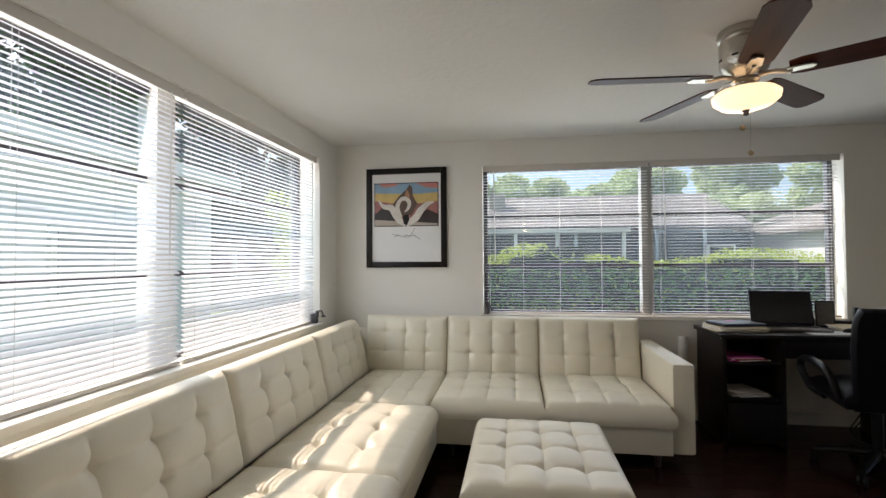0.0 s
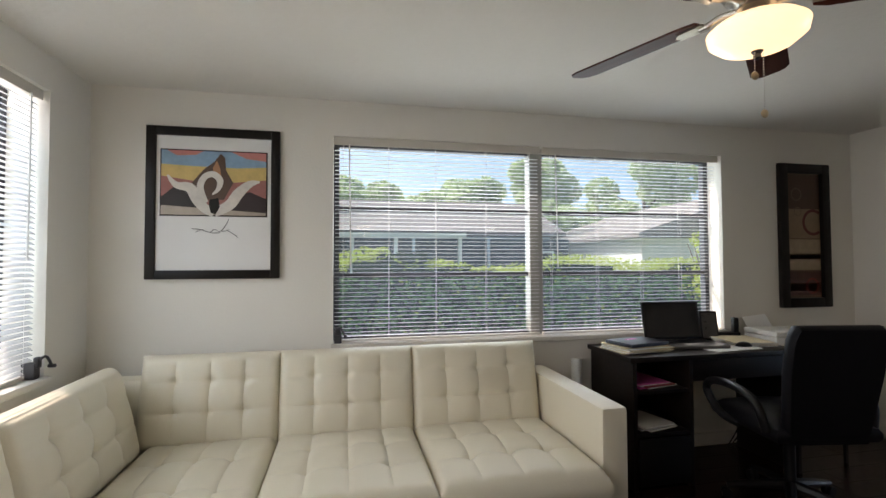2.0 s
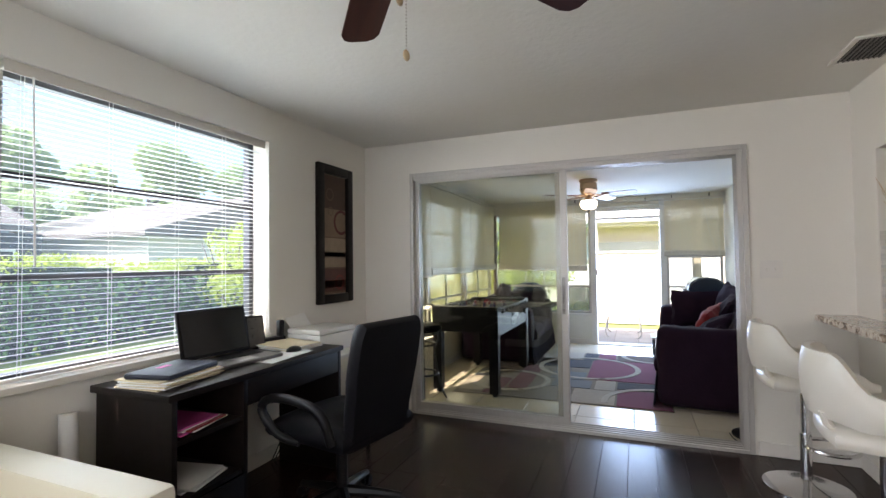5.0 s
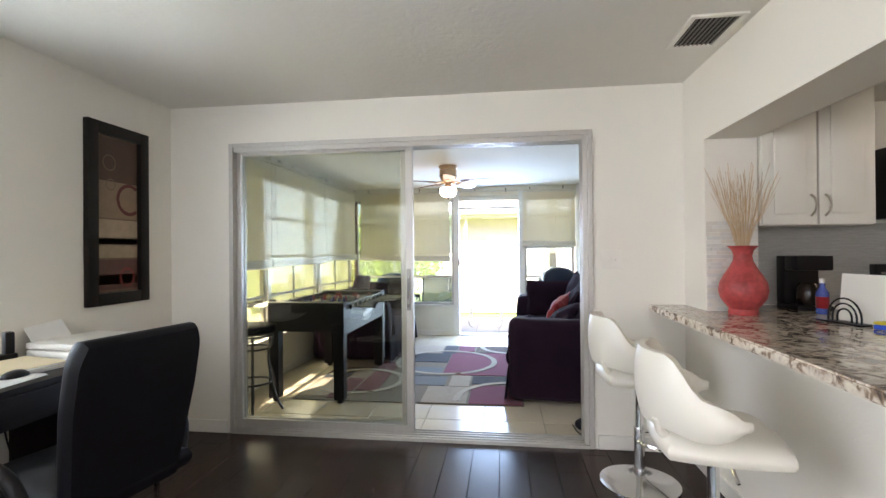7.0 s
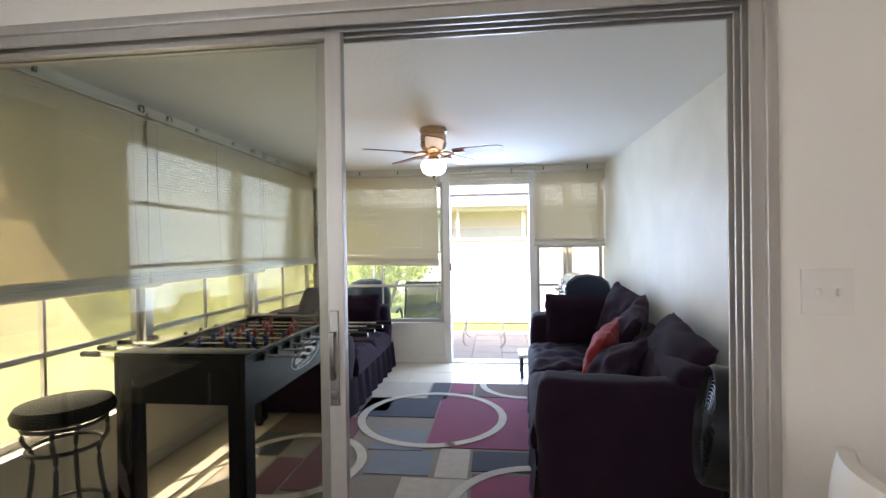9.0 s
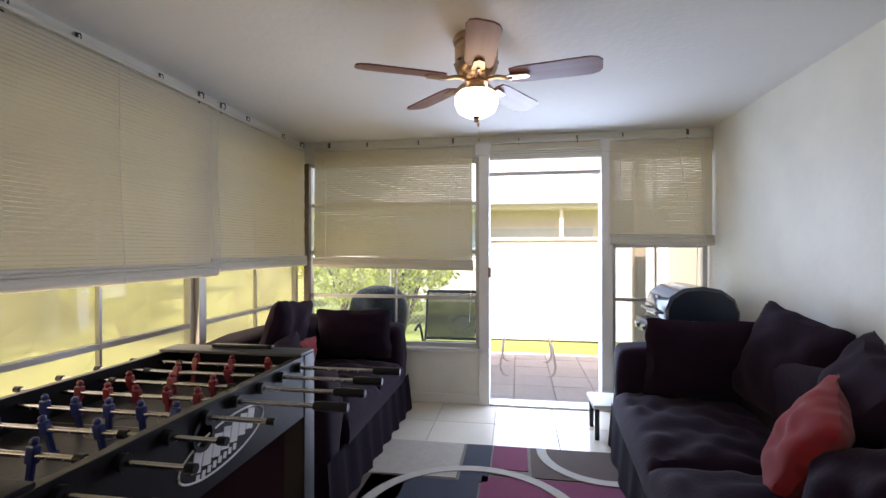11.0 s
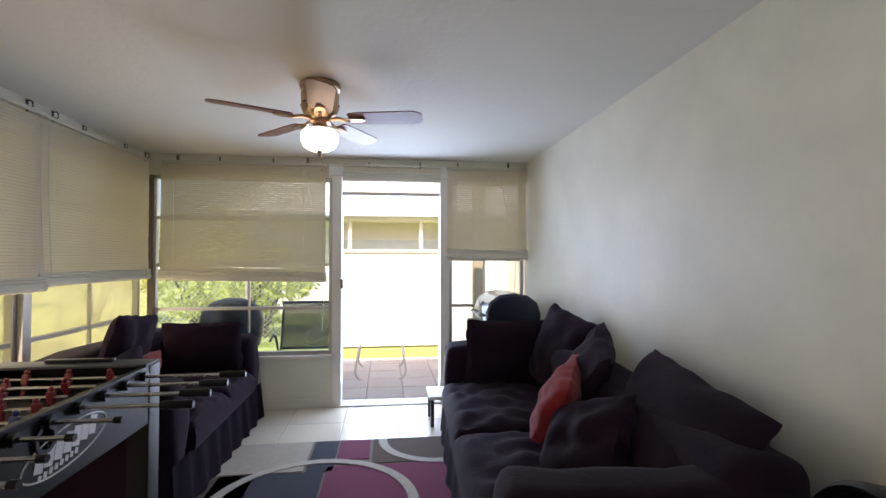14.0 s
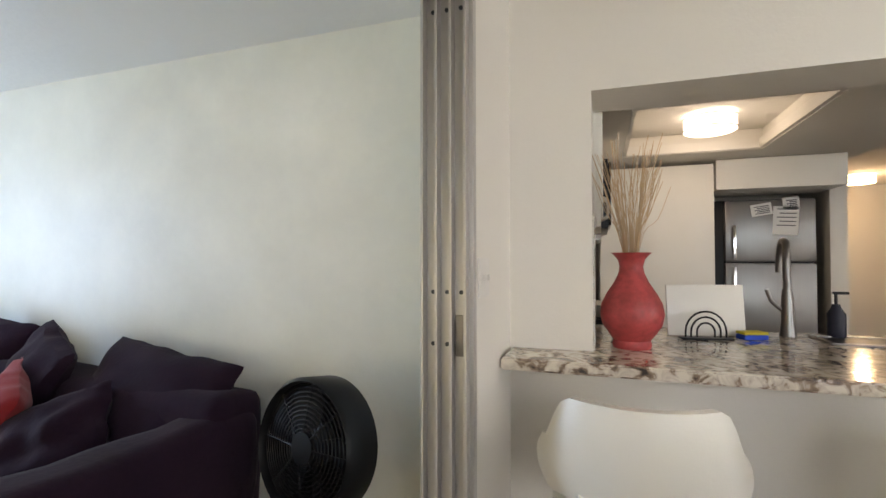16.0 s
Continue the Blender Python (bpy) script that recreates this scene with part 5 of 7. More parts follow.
cm = thing("coffee_maker", (KX + 0.10, -0.15, 0.915), "black drip coffee maker on the counter", "coffee maker")
part("body", boxes((-0.10, -0.09, 0, 0.10, 0.09, 0.03), (0.02, -0.09, 0.03, 0.10, 0.09, 0.30), (-0.10, -0.09, 0.22, 0.02, 0.09, 0.30), bevel=0.008), M_BLACKPL, cm)
bm = bmesh.new()
lathe(bm, [(0.05, 0.032), (0.062, 0.06), (0.06, 0.12), (0.045, 0.15)], 20, Matrix.Translation((-0.04, 0, 0)))
part("carafe", bm, mat("dark_carafe", (0.02, 0.015, 0.012), 0.08), cm)
bt = thing("cleaner_bottle", (KX - 0.10, -0.12, 0.915), "clear bottle with a blue and red label", "bottle")
bm = bmesh.new()
lathe(bm, [(0.026, 0), (0.028, 0.01), (0.028, 0.11), (0.012, 0.14), (0.012, 0.16)], 18)
part("body", bm, mat("bottle_blue", (0.06, 0.10, 0.35), 0.25), bt)
bm = bmesh.new()
lathe(bm, [(0.0285, 0.03), (0.0285, 0.09)], 18)
part("label", bm, M_RED, bt, "red label band")
bm = bmesh.new()
lathe(bm, [(0.013, 0.16), (0.013, 0.18), (0.004, 0.185)], 12)
part("cap", bm, M_PAPER, bt)

# fridge wall
cabinet("pantry_cabinet", (2.62, -3.0, 0.0), 0, 0.95, 2.08, 0.56, 2, "tall white panelled pantry cabinet beside the fridge", 1.0)
cabinet("over_fridge_cabinet", (1.66, -3.0, 1.85), 0, 0.94, 0.26, 0.56, 2, "low white cabinet above the fridge", 0.06)
fr = thing("fridge", (2.09, -2.91, 0), "stainless steel top-freezer fridge with papers on its door", "fridge")
part("body", boxes((-0.36, -0.60, 0.02, 0.46, 0, 1.80), bevel=0.008), M_BLACKPL, fr)
part("freezer_door", boxes((-0.36, 0.003, 1.22, 0.36, 0.06, 1.79), bevel=0.012), M_STEEL, fr)
part("fridge_door", boxes((-0.36, 0.003, 0.05, 0.36, 0.06, 1.205), bevel=0.012), M_STEEL, fr)
for z0, z1 in ((1.24, 1.56), (0.66, 1.17)):
    part("handle", boxes((0.28, 0.09, z0, 0.305, 0.115, z1), (0.282, 0.06, z0 + 0.01, 0.303, 0.092, z0 + 0.035), (0.282, 0.06, z1 - 0.035, 0.303, 0.092, z1 - 0.01), bevel=0.005), M_CHROME, fr)
for x0, z0, w_, h_, r_ in ((-0.22, 1.46, 0.20, 0.26, -3), (-0.03, 1.66, 0.17, 0.11, 9), (-0.24, 1.70, 0.13, 0.11, 4)):
    bm = bmesh.new()
    box(bm, 0, 0.061, 0, w_, 0.063, h_, m=Matrix.Translation((x0, 0, z0)) @ pose(0, 0, 0, 0, r_, 0))
    pa = part("note", bm, M_PAPER, fr, "white paper note held on the door")
    bm = bmesh.new()
    for k in range(5):
        box(bm, 0.02, 0.0632, h_ - 0.03 - k * h_ / 7, w_ - 0.03 - 0.02 * (k % 2), 0.0638, h_ - 0.022 - k * h_ / 7, m=Matrix.Translation((x0, 0, z0)) @ pose(0, 0, 0, 0, r_, 0))
    part("writing", bm, M_NAVY, pa)

# kitchen and hall ceiling lamps
def drum_lamp(at, r, h, glow_mat, label):
    t = thing("ceiling_lamp", at, label, "ceiling lamp", "drum ceiling lamps")
    bm = bmesh.new()
    lathe(bm, [(r * 0.6, 0), (r * 0.6, -0.02), (r * 0.5, -0.022)], 32)
    part("canopy", bm, M_NICKEL, t)
    bm = bmesh.new()
    lathe(bm, [(0.02, -0.02), (r, -0.022), (r, -h), (r * 0.95, -h - 0.006), (0.01, -h - 0.01)], 40)
    part("shade", bm, glow_mat, t, "lit white drum shade")
    bm = bmesh.new()
    for z in (-0.03, -h + 0.008):
        lathe(bm, [(r + 0.001, z - 0.004), (r + 0.005, z - 0.004), (r + 0.005, z + 0.004), (r + 0.001, z + 0.004), (r + 0.001, z - 0.004)], 40)
    part("ring", bm, M_NICKEL, t)


drum_lamp((2.81, -1.60, ZC), 0.17, 0.12, glow("kitchen_shade_glow", (1.0, 0.90, 0.74), 1.3), "round drum ceiling lamp with nickel rings, lit")
drum_lamp((0.50, -5.0, ZC), 0.16, 0.10, glow("hall_shade_glow", (1.0, 0.75, 0.45), 2.5), "round hall ceiling lamp, warm and lit")

# things on the counter
M_VASE = mat("red_painted_clay", (0.40, 0.055, 0.055), 0.5, vary=0.5, scale=14, bump=0.003, bscale=45, fine=0.45, dirt=0.5)
va = thing("vase", (3.45, 0.280, 0.915), "mottled red clay vase holding dry reeds", "vase")
bm = bmesh.new()
lathe(bm, [(0.0, 0.004), (0.066, 0), (0.07, 0.012), (0.066, 0.03), (0.082, 0.05), (0.105, 0.085), (0.114, 0.125), (0.108, 0.165), (0.088, 0.205), (0.062, 0.245), (0.046, 0.28), (0.042, 0.305), (0.048, 0.33), (0.066, 0.352), (0.074, 0.357),
           (0.064, 0.352), (0.042, 0.33), (0.036, 0.30), (0.05, 0.24)], 44)
part("body", bm, M_VASE, va)
rd = thing("dry_reeds", (3.45, 0.280, 1.10), "tan dry reeds fanning out of the vase", "dried reeds")
rmat = mat("dry_reed", (0.50, 0.36, 0.22), 0.8, vary=0.2, rnd=0.2)
for i in range(85):
    bm = bmesh.new()
    a, s = random.uniform(0, math.tau), random.uniform(0.02, 0.16)
    h = random.uniform(0.42, 0.60)
    x0, y0 = 0.02 * math.cos(a), 0.02 * math.sin(a)
    pts = [(x0 * 0.5, y0 * 0.5, 0.08), (x0 + s * 0.2 * math.cos(a), y0 + s * 0.2 * math.sin(a), 0.25), (x0 + s * 0.55 * math.cos(a), y0 + s * 0.55 * math.sin(a), h * 0.7), (x0 + s * math.cos(a + 0.2), y0 + s * math.sin(a + 0.2), h)]
    tube(bm, spline(pts, 3), 0.0011, 5)
    part("reed", bm, rmat, rd)
cb = thing("cutting_board", (3.13, -0.10, 0.916), "white plastic cutting board standing upright", "cutting board", "", 12)
bm = bmesh.new()
box(bm, -0.16, -0.006, 0, 0.16, 0.006, 0.22, 0.005, m=pose(0, 0, 0, 6))
part("board", bm, M_CAB, cb)
nh = thing("napkin_holder", (3.15, 0.0, 0.916), "black wire napkin holder with nested arches", "napkin holder", "", 12)
for r_ in (0.035, 0.058, 0.08):
    bm = bmesh.new()
    tube(bm, [(r_ * math.cos(t * math.pi / 12), 0, 0.03 + r_ * 1.05 * math.sin(t * math.pi / 12)) for t in range(13)], 0.004, 8)
    rod(bm, (-r_, 0, 0.008), (-r_, 0, 0.03), 0.004, n=8), rod(bm, (r_, 0, 0.008), (r_, 0, 0.03), 0.004, n=8)
    part("arch", bm, M_BLACKPL, nh)
part("foot", boxes((-0.10, -0.03, 0.0, 0.10, 0.03, 0.008), bevel=0.003), M_BLACKPL, nh)
sg = thing("sponge", (2.97, -0.06, 0.916), "blue scrub sponge with a yellow top", "sponge", "", 20)
part("foam", boxes((-0.05, -0.03, 0.0, 0.05, 0.03, 0.02), bevel=0.005), mat("blue_foam", (0.02, 0.08, 0.5), 0.9, bump=0.002, bscale=120), sg)
part("scrubber", boxes((-0.05, -0.03, 0.021, 0.05, 0.03, 0.032), bevel=0.004), mat("yellow_foam", (0.6, 0.5, 0.05), 0.9, bump=0.002, bscale=120), sg)
fc = thing("faucet", (2.80, -0.20, 0.915), "tall brushed steel kitchen faucet with a curved neck", "faucet")
bm = bmesh.new()
lathe(bm, [(0.032, 0), (0.03, 0.01), (0.024, 0.06), (0.022, 0.16), (0.018, 0.20)], 20)
part("body", bm, M_STEEL, fc)
bm = bmesh.new()
tube(bm, spline([(0, 0, 0.19), (0, -0.005, 0.33), (-0.01, -0.04, 0.40), (-0.015, -0.10, 0.41), (-0.02, -0.15, 0.36), (-0.02, -0.16, 0.27)], 6), 0.015, 12)
part("spout", bm, M_STEEL, fc)
bm = bmesh.new()
tube(bm, [(0.02, 0, 0.11), (0.06, 0.0, 0.15), (0.075, 0, 0.20)], 0.008, 8)
part("lever", bm, M_STEEL, fc)
sk = thing("sink", (2.62, -0.10, 0.915), "black-rimmed stainless kitchen sink", "sink")
part("rim", boxes((-0.40, -0.12, 0.001, 0.10, -0.10, 0.008), (-0.40, 0.08, 0.001, 0.10, 0.10, 0.008), (-0.40, -0.10, 0.001, -0.38, 0.08, 0.008), (0.08, -0.10, 0.001, 0.10, 0.08, 0.008), bevel=0.002), M_STEEL, sk)
part("basin", boxes((-0.38, -0.10, 0.001, 0.08, 0.08, 0.003)), M_BLACKPL, sk)
so = thing("soap_bottle", (2.62, -0.22, 0.915), "dark pump soap bottle beside the sink", "soap bottle")
bm = bmesh.new()
lathe(bm, [(0.03, 0), (0.033, 0.01), (0.033, 0.10), (0.018, 0.125), (0.014, 0.14)], 20)
part("body", bm, M_NAVY, so)
bm = bmesh.new()
rod(bm, (0, 0, 0.14), (0, 0, 0.185), 0.006, n=10)
box(bm, -0.045, -0.008, 0.182, 0.012, 0.008, 0.194, 0.003)
part("pump", bm, M_BLACKPL, so)


# ---- bar stools ----
def bar_stool(at, rz, label):
    s = thing("bar_stool", at, label, "bar stool", "white bar stools", rz)
    bm = bmesh.new()
    lathe(bm, [(0.0, 0.0), (0.205, 0.0), (0.205, 0.008), (0.17, 0.018), (0.06, 0.03), (0.03, 0.05)], 40)
    part("base", bm, M_CHROME, s, "round chrome base plate")
    bm = bmesh.new()
    rod(bm, (0, 0, 0.04), (0, 0, 0.30), 0.028, n=20), rod(bm, (0, 0, 0.30), (0, 0, 0.565), 0.020, n=20)
    part("gas_lift", bm, M_CHROME, s)
    bm = bmesh.new()
    tube(bm, [(0.13 * math.cos(t * math.tau / 28), 0.11 + 0.12 * math.sin(t * math.tau / 28), 0.235) for t in range(28)], 0.011, 8, True)
    part("foot_ring", bm, M_CHROME, s)
    bm = bmesh.new()
    tube(bm, [(0.0, 0, 0.55), (0.12, 0.02, 0.545), (0.17, 0.03, 0.50)], 0.006, 8)
    part("lever", bm, M_CHROME, s)
    bm = cushion(0.42, 0.40, 0.07, 0.02, 18, 18, [], 0, 0.09, 2, 0.003)
    for v in bm.verts:
        k = 1 - 0.12 * (v.co.x / 0.21) ** 2
        v.co.y *= k
        v.co.x *= 1 - 0.12 * (v.co.y / 0.2) ** 2
        v.co.z += 0.565
    part("seat", bm, M_WHITELEATHER, s)
    # curved padded back with rounded corners
    bm = bmesh.new()
    n, rows = 30, 8
    outer, inner = [], []
    for i in range(n + 1):
        u = i / n * 2 - 1
        a = radians(-90 + u * 102)
        bulge = max(0.30, (1 - min(abs(u), 1.0) ** 6)) ** 0.5
        k = min(1.0, max(0.0, (abs(u) - 0.40) / 0.30))
        drop = 0.125 * k * k * (3 - 2 * k)
        top = 0.78 + 0.125 * bulge - drop
        low = 0.78 - 0.125 * bulge - drop * 0.15
        o_, i_ = [], []
        for j in range(rows + 1):
            z = low + (top - low) * j / rows
            flare = 1 + 0.10 * (z - 0.62)
            e = math.sin(math.pi * min(max(j / rows, 0.04), 0.96)) ** 0.4
            th = 0.030 * e * (1 if abs(u) < 0.97 else 0.4)
            c = Vector((0.235 * math.cos(a) * flare, 0.225 * math.sin(a) * flare, z))
            d = Vector((math.cos(a), math.sin(a), 0))
            o_.append(bm.verts.new(c + d * th))
            i_.append(bm.verts.new(c - d * th))
        outer.append(o_), inner.append(i_)
    for i in range(n):
        for j in range(rows):
            bm.faces.new((outer[i][j], outer[i + 1][j], outer[i + 1][j + 1], outer[i][j + 1]))
            bm.faces.new((inner[i][j], inner[i][j + 1], inner[i + 1][j + 1], inner[i + 1][j]))
        bm.faces.new((outer[i][rows], outer[i + 1][rows], inner[i + 1][rows], inner[i][rows]))
        bm.faces.new((outer[i][0], inner[i][0], inner[i + 1][0], outer[i + 1][0]))
    for i in (0, n):
        for j in range(rows):
            bm.faces.new((outer[i][j], outer[i][j + 1], inner[i][j + 1], inner[i][j]))
    part("backrest", bm, M_WHITELEATHER, s)
    for x in (-0.12, 0.12):
        bm = bmesh.new()
        tube(bm, [(x, -0.15, 0.59), (x * 1.05, -0.195, 0.64), (x * 1.08, -0.205, 0.68)], 0.016, 8)
        part("back_bracket", bm, M_WHITELEATHER, s)
    return s


bs = bar_stool((3.47, 0.80, 0), 180, "white leatherette swivel bar stool on a chrome post")
copy_thing(bs, pose(2.62, 0.78, 0, 0, 0, 172))


# ---- rug ----
rug = thing("area_rug", (0, 0, SZ0), "patchwork rug of magenta, navy and taupe blocks with cream rings", "rug")


def pile(name, c):
    return mat(name, c, 0.95, vary=0.16, scale=18, bump=0.004, bscale=140, fine=0.16, sheen=0.2, spec=0.1)


R_TAUPE, R_MAG, R_NAVY, R_BURG = pile("pile_taupe", (0.17, 0.145, 0.11)), pile("pile_magenta", (0.17, 0.012, 0.055)), pile("pile_navy", (0.012, 0.016, 0.03)), pile("pile_burgundy", (0.11, 0.015, 0.018))
R_SLATE, R_BEIGE, R_BROWN, R_CREAM = pile("pile_slate", (0.13, 0.15, 0.17)), pile("pile_beige", (0.36, 0.31, 0.25)), pile("pile_brown", (0.075, 0.042, 0.028)), pile("pile_cream", (0.42, 0.38, 0.32))
part("base", boxes((4.85, 1.35, 0.0005, 7.30, 3.42, 0.007)), R_TAUPE, rug, smooth=False)
for m_, rows in ((R_MAG, [(5.78, 1.36, 6.85, 2.17), (4.86, 1.36, 5.42, 1.83), (6.95, 1.9, 7.29, 2.12)]), (R_NAVY, [(6.33, 2.18, 6.78, 2.82), (6.78, 2.13, 7.29, 2.30), (5.46, 1.36, 5.74, 1.84)]),
                 (R_BEIGE, [(6.80, 2.32, 7.29, 2.95), (4.86, 1.85, 5.35, 2.25), (5.36, 1.86, 5.76, 2.06)]), (R_BROWN, [(6.87, 1.36, 7.29, 1.88), (6.45, 2.60, 6.78, 2.99), (5.98, 2.95, 6.4, 3.40)]),
                 (R_SLATE, [(5.72, 2.19, 6.08, 2.56), (5.38, 2.1, 5.70, 2.5)]), (R_BURG, [(5.15, 2.72, 6.30, 2.93), (4.9, 2.95, 5.55, 3.12), (6.42, 2.86, 6.9, 3.41)]), (R_NAVY, [(5.58, 3.14, 5.96, 3.41)]), (R_BEIGE, [(4.95, 3.14, 5.55, 3.40)])):
    for x0, y0, x1, y1 in rows:
        part("block", boxes((x0, y0, 0.0075, x1, y1, 0.012), bevel=0.001), m_, rug, smooth=False)
for cx, cy, r_ in ((6.36, 2.20, 0.60), (5.48, 2.98, 0.46), (5.0, 1.42, 0.55), (7.25, 1.42, 0.42)):
    bm = bmesh.new()
    k = 72
    for i in range(k):
        q = [(cx + rr * math.cos(math.tau * j / k), cy + rr * math.sin(math.tau * j / k)) for rr, j in ((r_, i), (r_, i + 1), (r_ - 0.062, i + 1), (r_ - 0.062, i))]
        if all(4.86 < a < 7.29 and 1.36 < b < 3.41 for a, b in q):
            lo = [bm.verts.new((a, b, 0.0125)) for a, b in q]
            hi = [bm.verts.new((a, b, 0.016)) for a, b in q]
            bm.faces.new(hi)
            for s in range(4):
                bm.faces.new((lo[s], lo[(s + 1) % 4], hi[(s + 1) % 4], hi[s]))
    bmesh.ops.remove_doubles(bm, verts=bm.verts, dist=1e-5)
    part("ring", bm, R_CREAM, rug, "cream ring woven into the rug")


# ---- plum sofas ----
def plum_sofa(at, rz, w, d, label, seats):
    s = thing("slipcovered_sofa", at, label, "sofa", "plum sofas", rz)
    A = 0.25

    def soft(x0, y0, z0, x1, y1, z1, bev, seed, amp=0.02):
        bm = bmesh.new()
        box(bm, x0, y0, z0, x1, y1, z1, bev, 4)
        bmesh.ops.subdivide_edges(bm, edges=[e for e in bm.edges if e.calc_length() > 0.12], cuts=5, use_grid_fill=True)
        for v in bm.verts:
            if v.co.z > z0 + 0.02:
                v.co += Vector((noise.noise(v.co * 5 + Vector((seed, 0, 0))), noise.noise(v.co * 5 + Vector((0, seed, 0))), noise.noise(v.co * 6 + Vector((0, 0, seed))))) * amp
        return bm
    part("arm", soft(0, 0.02, 0.03, A, d - 0.04, 0.73, 0.085, 1), M_PLUM, s)
    part("arm", soft(w - A, 0.02, 0.03, w, d - 0.04, 0.73, 0.085, 2), M_PLUM, s)
    part("back", soft(0.02, d - 0.26, 0.03, w - 0.02, d, 0.80, 0.09, 3), M_PLUM, s)
    part("base", boxes((A - 0.02, 0.05, 0.06, w - A + 0.02, d - 0.2, 0.29), bevel=0.02), M_PLUM, s)
    # the skirt hangs in shallow folds
    bm = bmesh.new()
    n = 90
    top, low = [], []
    for i in range(n + 1):
        x = w * i / n
        f = 0.012 * math.sin(i * 0.55) + 0.01 * noise.noise(Vector((i * 0.3, 1, 0)))
        top.append(bm.verts.new((x, 0.012, 0.30)))
        low.append(bm.verts.new((x, 0.0 + f - 0.012, 0.008)))
    for i in range(n):
        bm.faces.new((low[i], low[i + 1], top[i + 1], top[i]))
    bmesh.ops.solidify(bm, geom=list(bm.faces), thickness=0.004)
    part("skirt", bm, M_PLUM, s)
    sw_ = (w - 2 * A) / seats
    for i in range(seats):
        bm = cushion(sw_ - 0.01, d - 0.24, 0.17, 0.035, 30, 30, [], 0, 0.07, 11 * i + 3, 0.035)
        bmesh.ops.transform(bm, matrix=Matrix.Translation((A + sw_ * (i + 0.5), (d - 0.24) / 2 + 0.0, 0.29)), verts=bm.verts)
        part("seat_cushion", bm, M_PLUM, s)
    return s


def throw(at, rx, rz, w, h, t, material, label, seed, roll=0.0):
    p = tagged(link("throw_pillow", pillow(w, h, t, seed), material, None, True), label, "pillow", "throw pillows")
    p.matrix_world = pose(*at, rx, roll, rz)
    return p


plum_sofa((7.42, 1.345, SZ0), 176.4, 2.52, 0.92, "long plum microfibre sofa in a wrinkled slipcover along the wall", 2)
plum_sofa((6.25, 2.86, SZ0), 0, 1.70, 0.98, "plum slipcovered loveseat below the window blinds", 2)
PT_ = "dark plum throw pillow leaning on the sofa back"
throw((5.42, 0.86, 0.42), -34, 174, 0.84, 0.52, 0.19, M_PLUM, PT_, 1, 5)
throw((6.16, 0.82, 0.42), -24, 158, 0.50, 0.54, 0.20, M_PLUM, PT_, 2, 14)
throw((6.72, 0.72, 0.42), -16, 190, 0.56, 0.56, 0.20, M_PLUM, PT_, 3, 10)
throw((7.05, 0.90, 0.38), -9, 88, 0.66, 0.50, 0.19, M_PLUM, "tall plum cushion propped against the sofa arm", 4)
throw((6.06, 1.00, 0.38), -26, 150, 0.42, 0.44, 0.17, M_RED, "bright red throw pillow among plum cushions", 5, 14)
throw((5.46, 1.06, 0.40), -42, 208, 0.46, 0.40, 0.16, M_PLUM, "plum throw pillow slumped behind the sofa arm", 6, -20)
throw((6.83, 3.50, 0.42), 16, 0, 0.48, 0.56, 0.18, M_PLUM, "dark plum throw pillow on the loveseat", 7, 6)
throw((6.58, 3.40, 0.42), 26, 14, 0.46, 0.36, 0.18, M_PLUM, "dark plum throw pillow on the loveseat", 8, -10)
throw((7.62, 3.22, 0.42), 10, -86, 0.60, 0.40, 0.18, M_PLUM, "plum cushion propped on the loveseat's far arm", 9)
throw((6.94, 3.40, 0.41), 20, 6, 0.30, 0.30, 0.14, M_RED, "red throw pillow tucked between plum ones", 10)

# ---- foosball table ----
fb = thing("foosball_table", (4.76, 2.90, SZ0), "black foosball table with chrome rods and red and blue men", "game table")
FW, FD, FZ = 1.40, 0.70, 0.865
M_FOOS = mat("black_laminate", (0.010, 0.009, 0.010), 0.42, vary=0.08, scale=4, spec=0.2)
M_FOOSGREY = mat("grey_laminate", (0.06, 0.063, 0.07), 0.5, vary=0.06)
M_FIELD = mat("dark_field", (0.018, 0.016, 0.014), 0.5, vary=0.1)
part("side_panel", boxes((0, 0, FZ - 0.27, FW, 0.03, FZ), bevel=0.003), M_FOOS, fb, smooth=False)
part("side_panel", boxes((0, FD - 0.03, FZ - 0.27, FW, FD, FZ), bevel=0.003), M_FOOS, fb, smooth=False)
part("end_panel", boxes((0, 0.031, FZ - 0.24, 0.03, FD - 0.031, FZ), bevel=0.003), M_FOOS, fb, smooth=False)
part("end_panel", boxes((FW - 0.03, 0.031, FZ - 0.24, FW, FD - 0.031, FZ), bevel=0.003), M_FOOS, fb, smooth=False)
part("end_rail", boxes((0.0, 0.0, FZ + 0.001, 0.13, FD, FZ + 0.014), bevel=0.003), M_FOOS, fb)
part("end_rail", boxes((FW - 0.13, 0.0, FZ + 0.001, FW, FD, FZ + 0.014), bevel=0.003), M_FOOSGREY, fb)
part("score_slide", boxes((FW - 0.06, 0.18, FZ + 0.015, FW - 0.03, 0.48, FZ + 0.03), bevel=0.003), M_BLACKPL, fb)
part("playfield", boxes((0.031, 0.031, FZ - 0.13, FW - 0.031, FD - 0.031, FZ - 0.115)), M_FIELD, fb)
M_LINE = mat("field_line_paint", (0.22, 0.2, 0.16), 0.5)
for ex, y0_, y1_ in ((FW / 2, 0.035, FD - 0.035), (0.14, 0.2, 0.5), (FW - 0.20, 0.2, 0.5)):
    part("field_line", boxes((ex, y0_, FZ - 0.1145, ex + 0.007, y1_, FZ - 0.1135)), M_LINE, fb)
bm = bmesh.new()
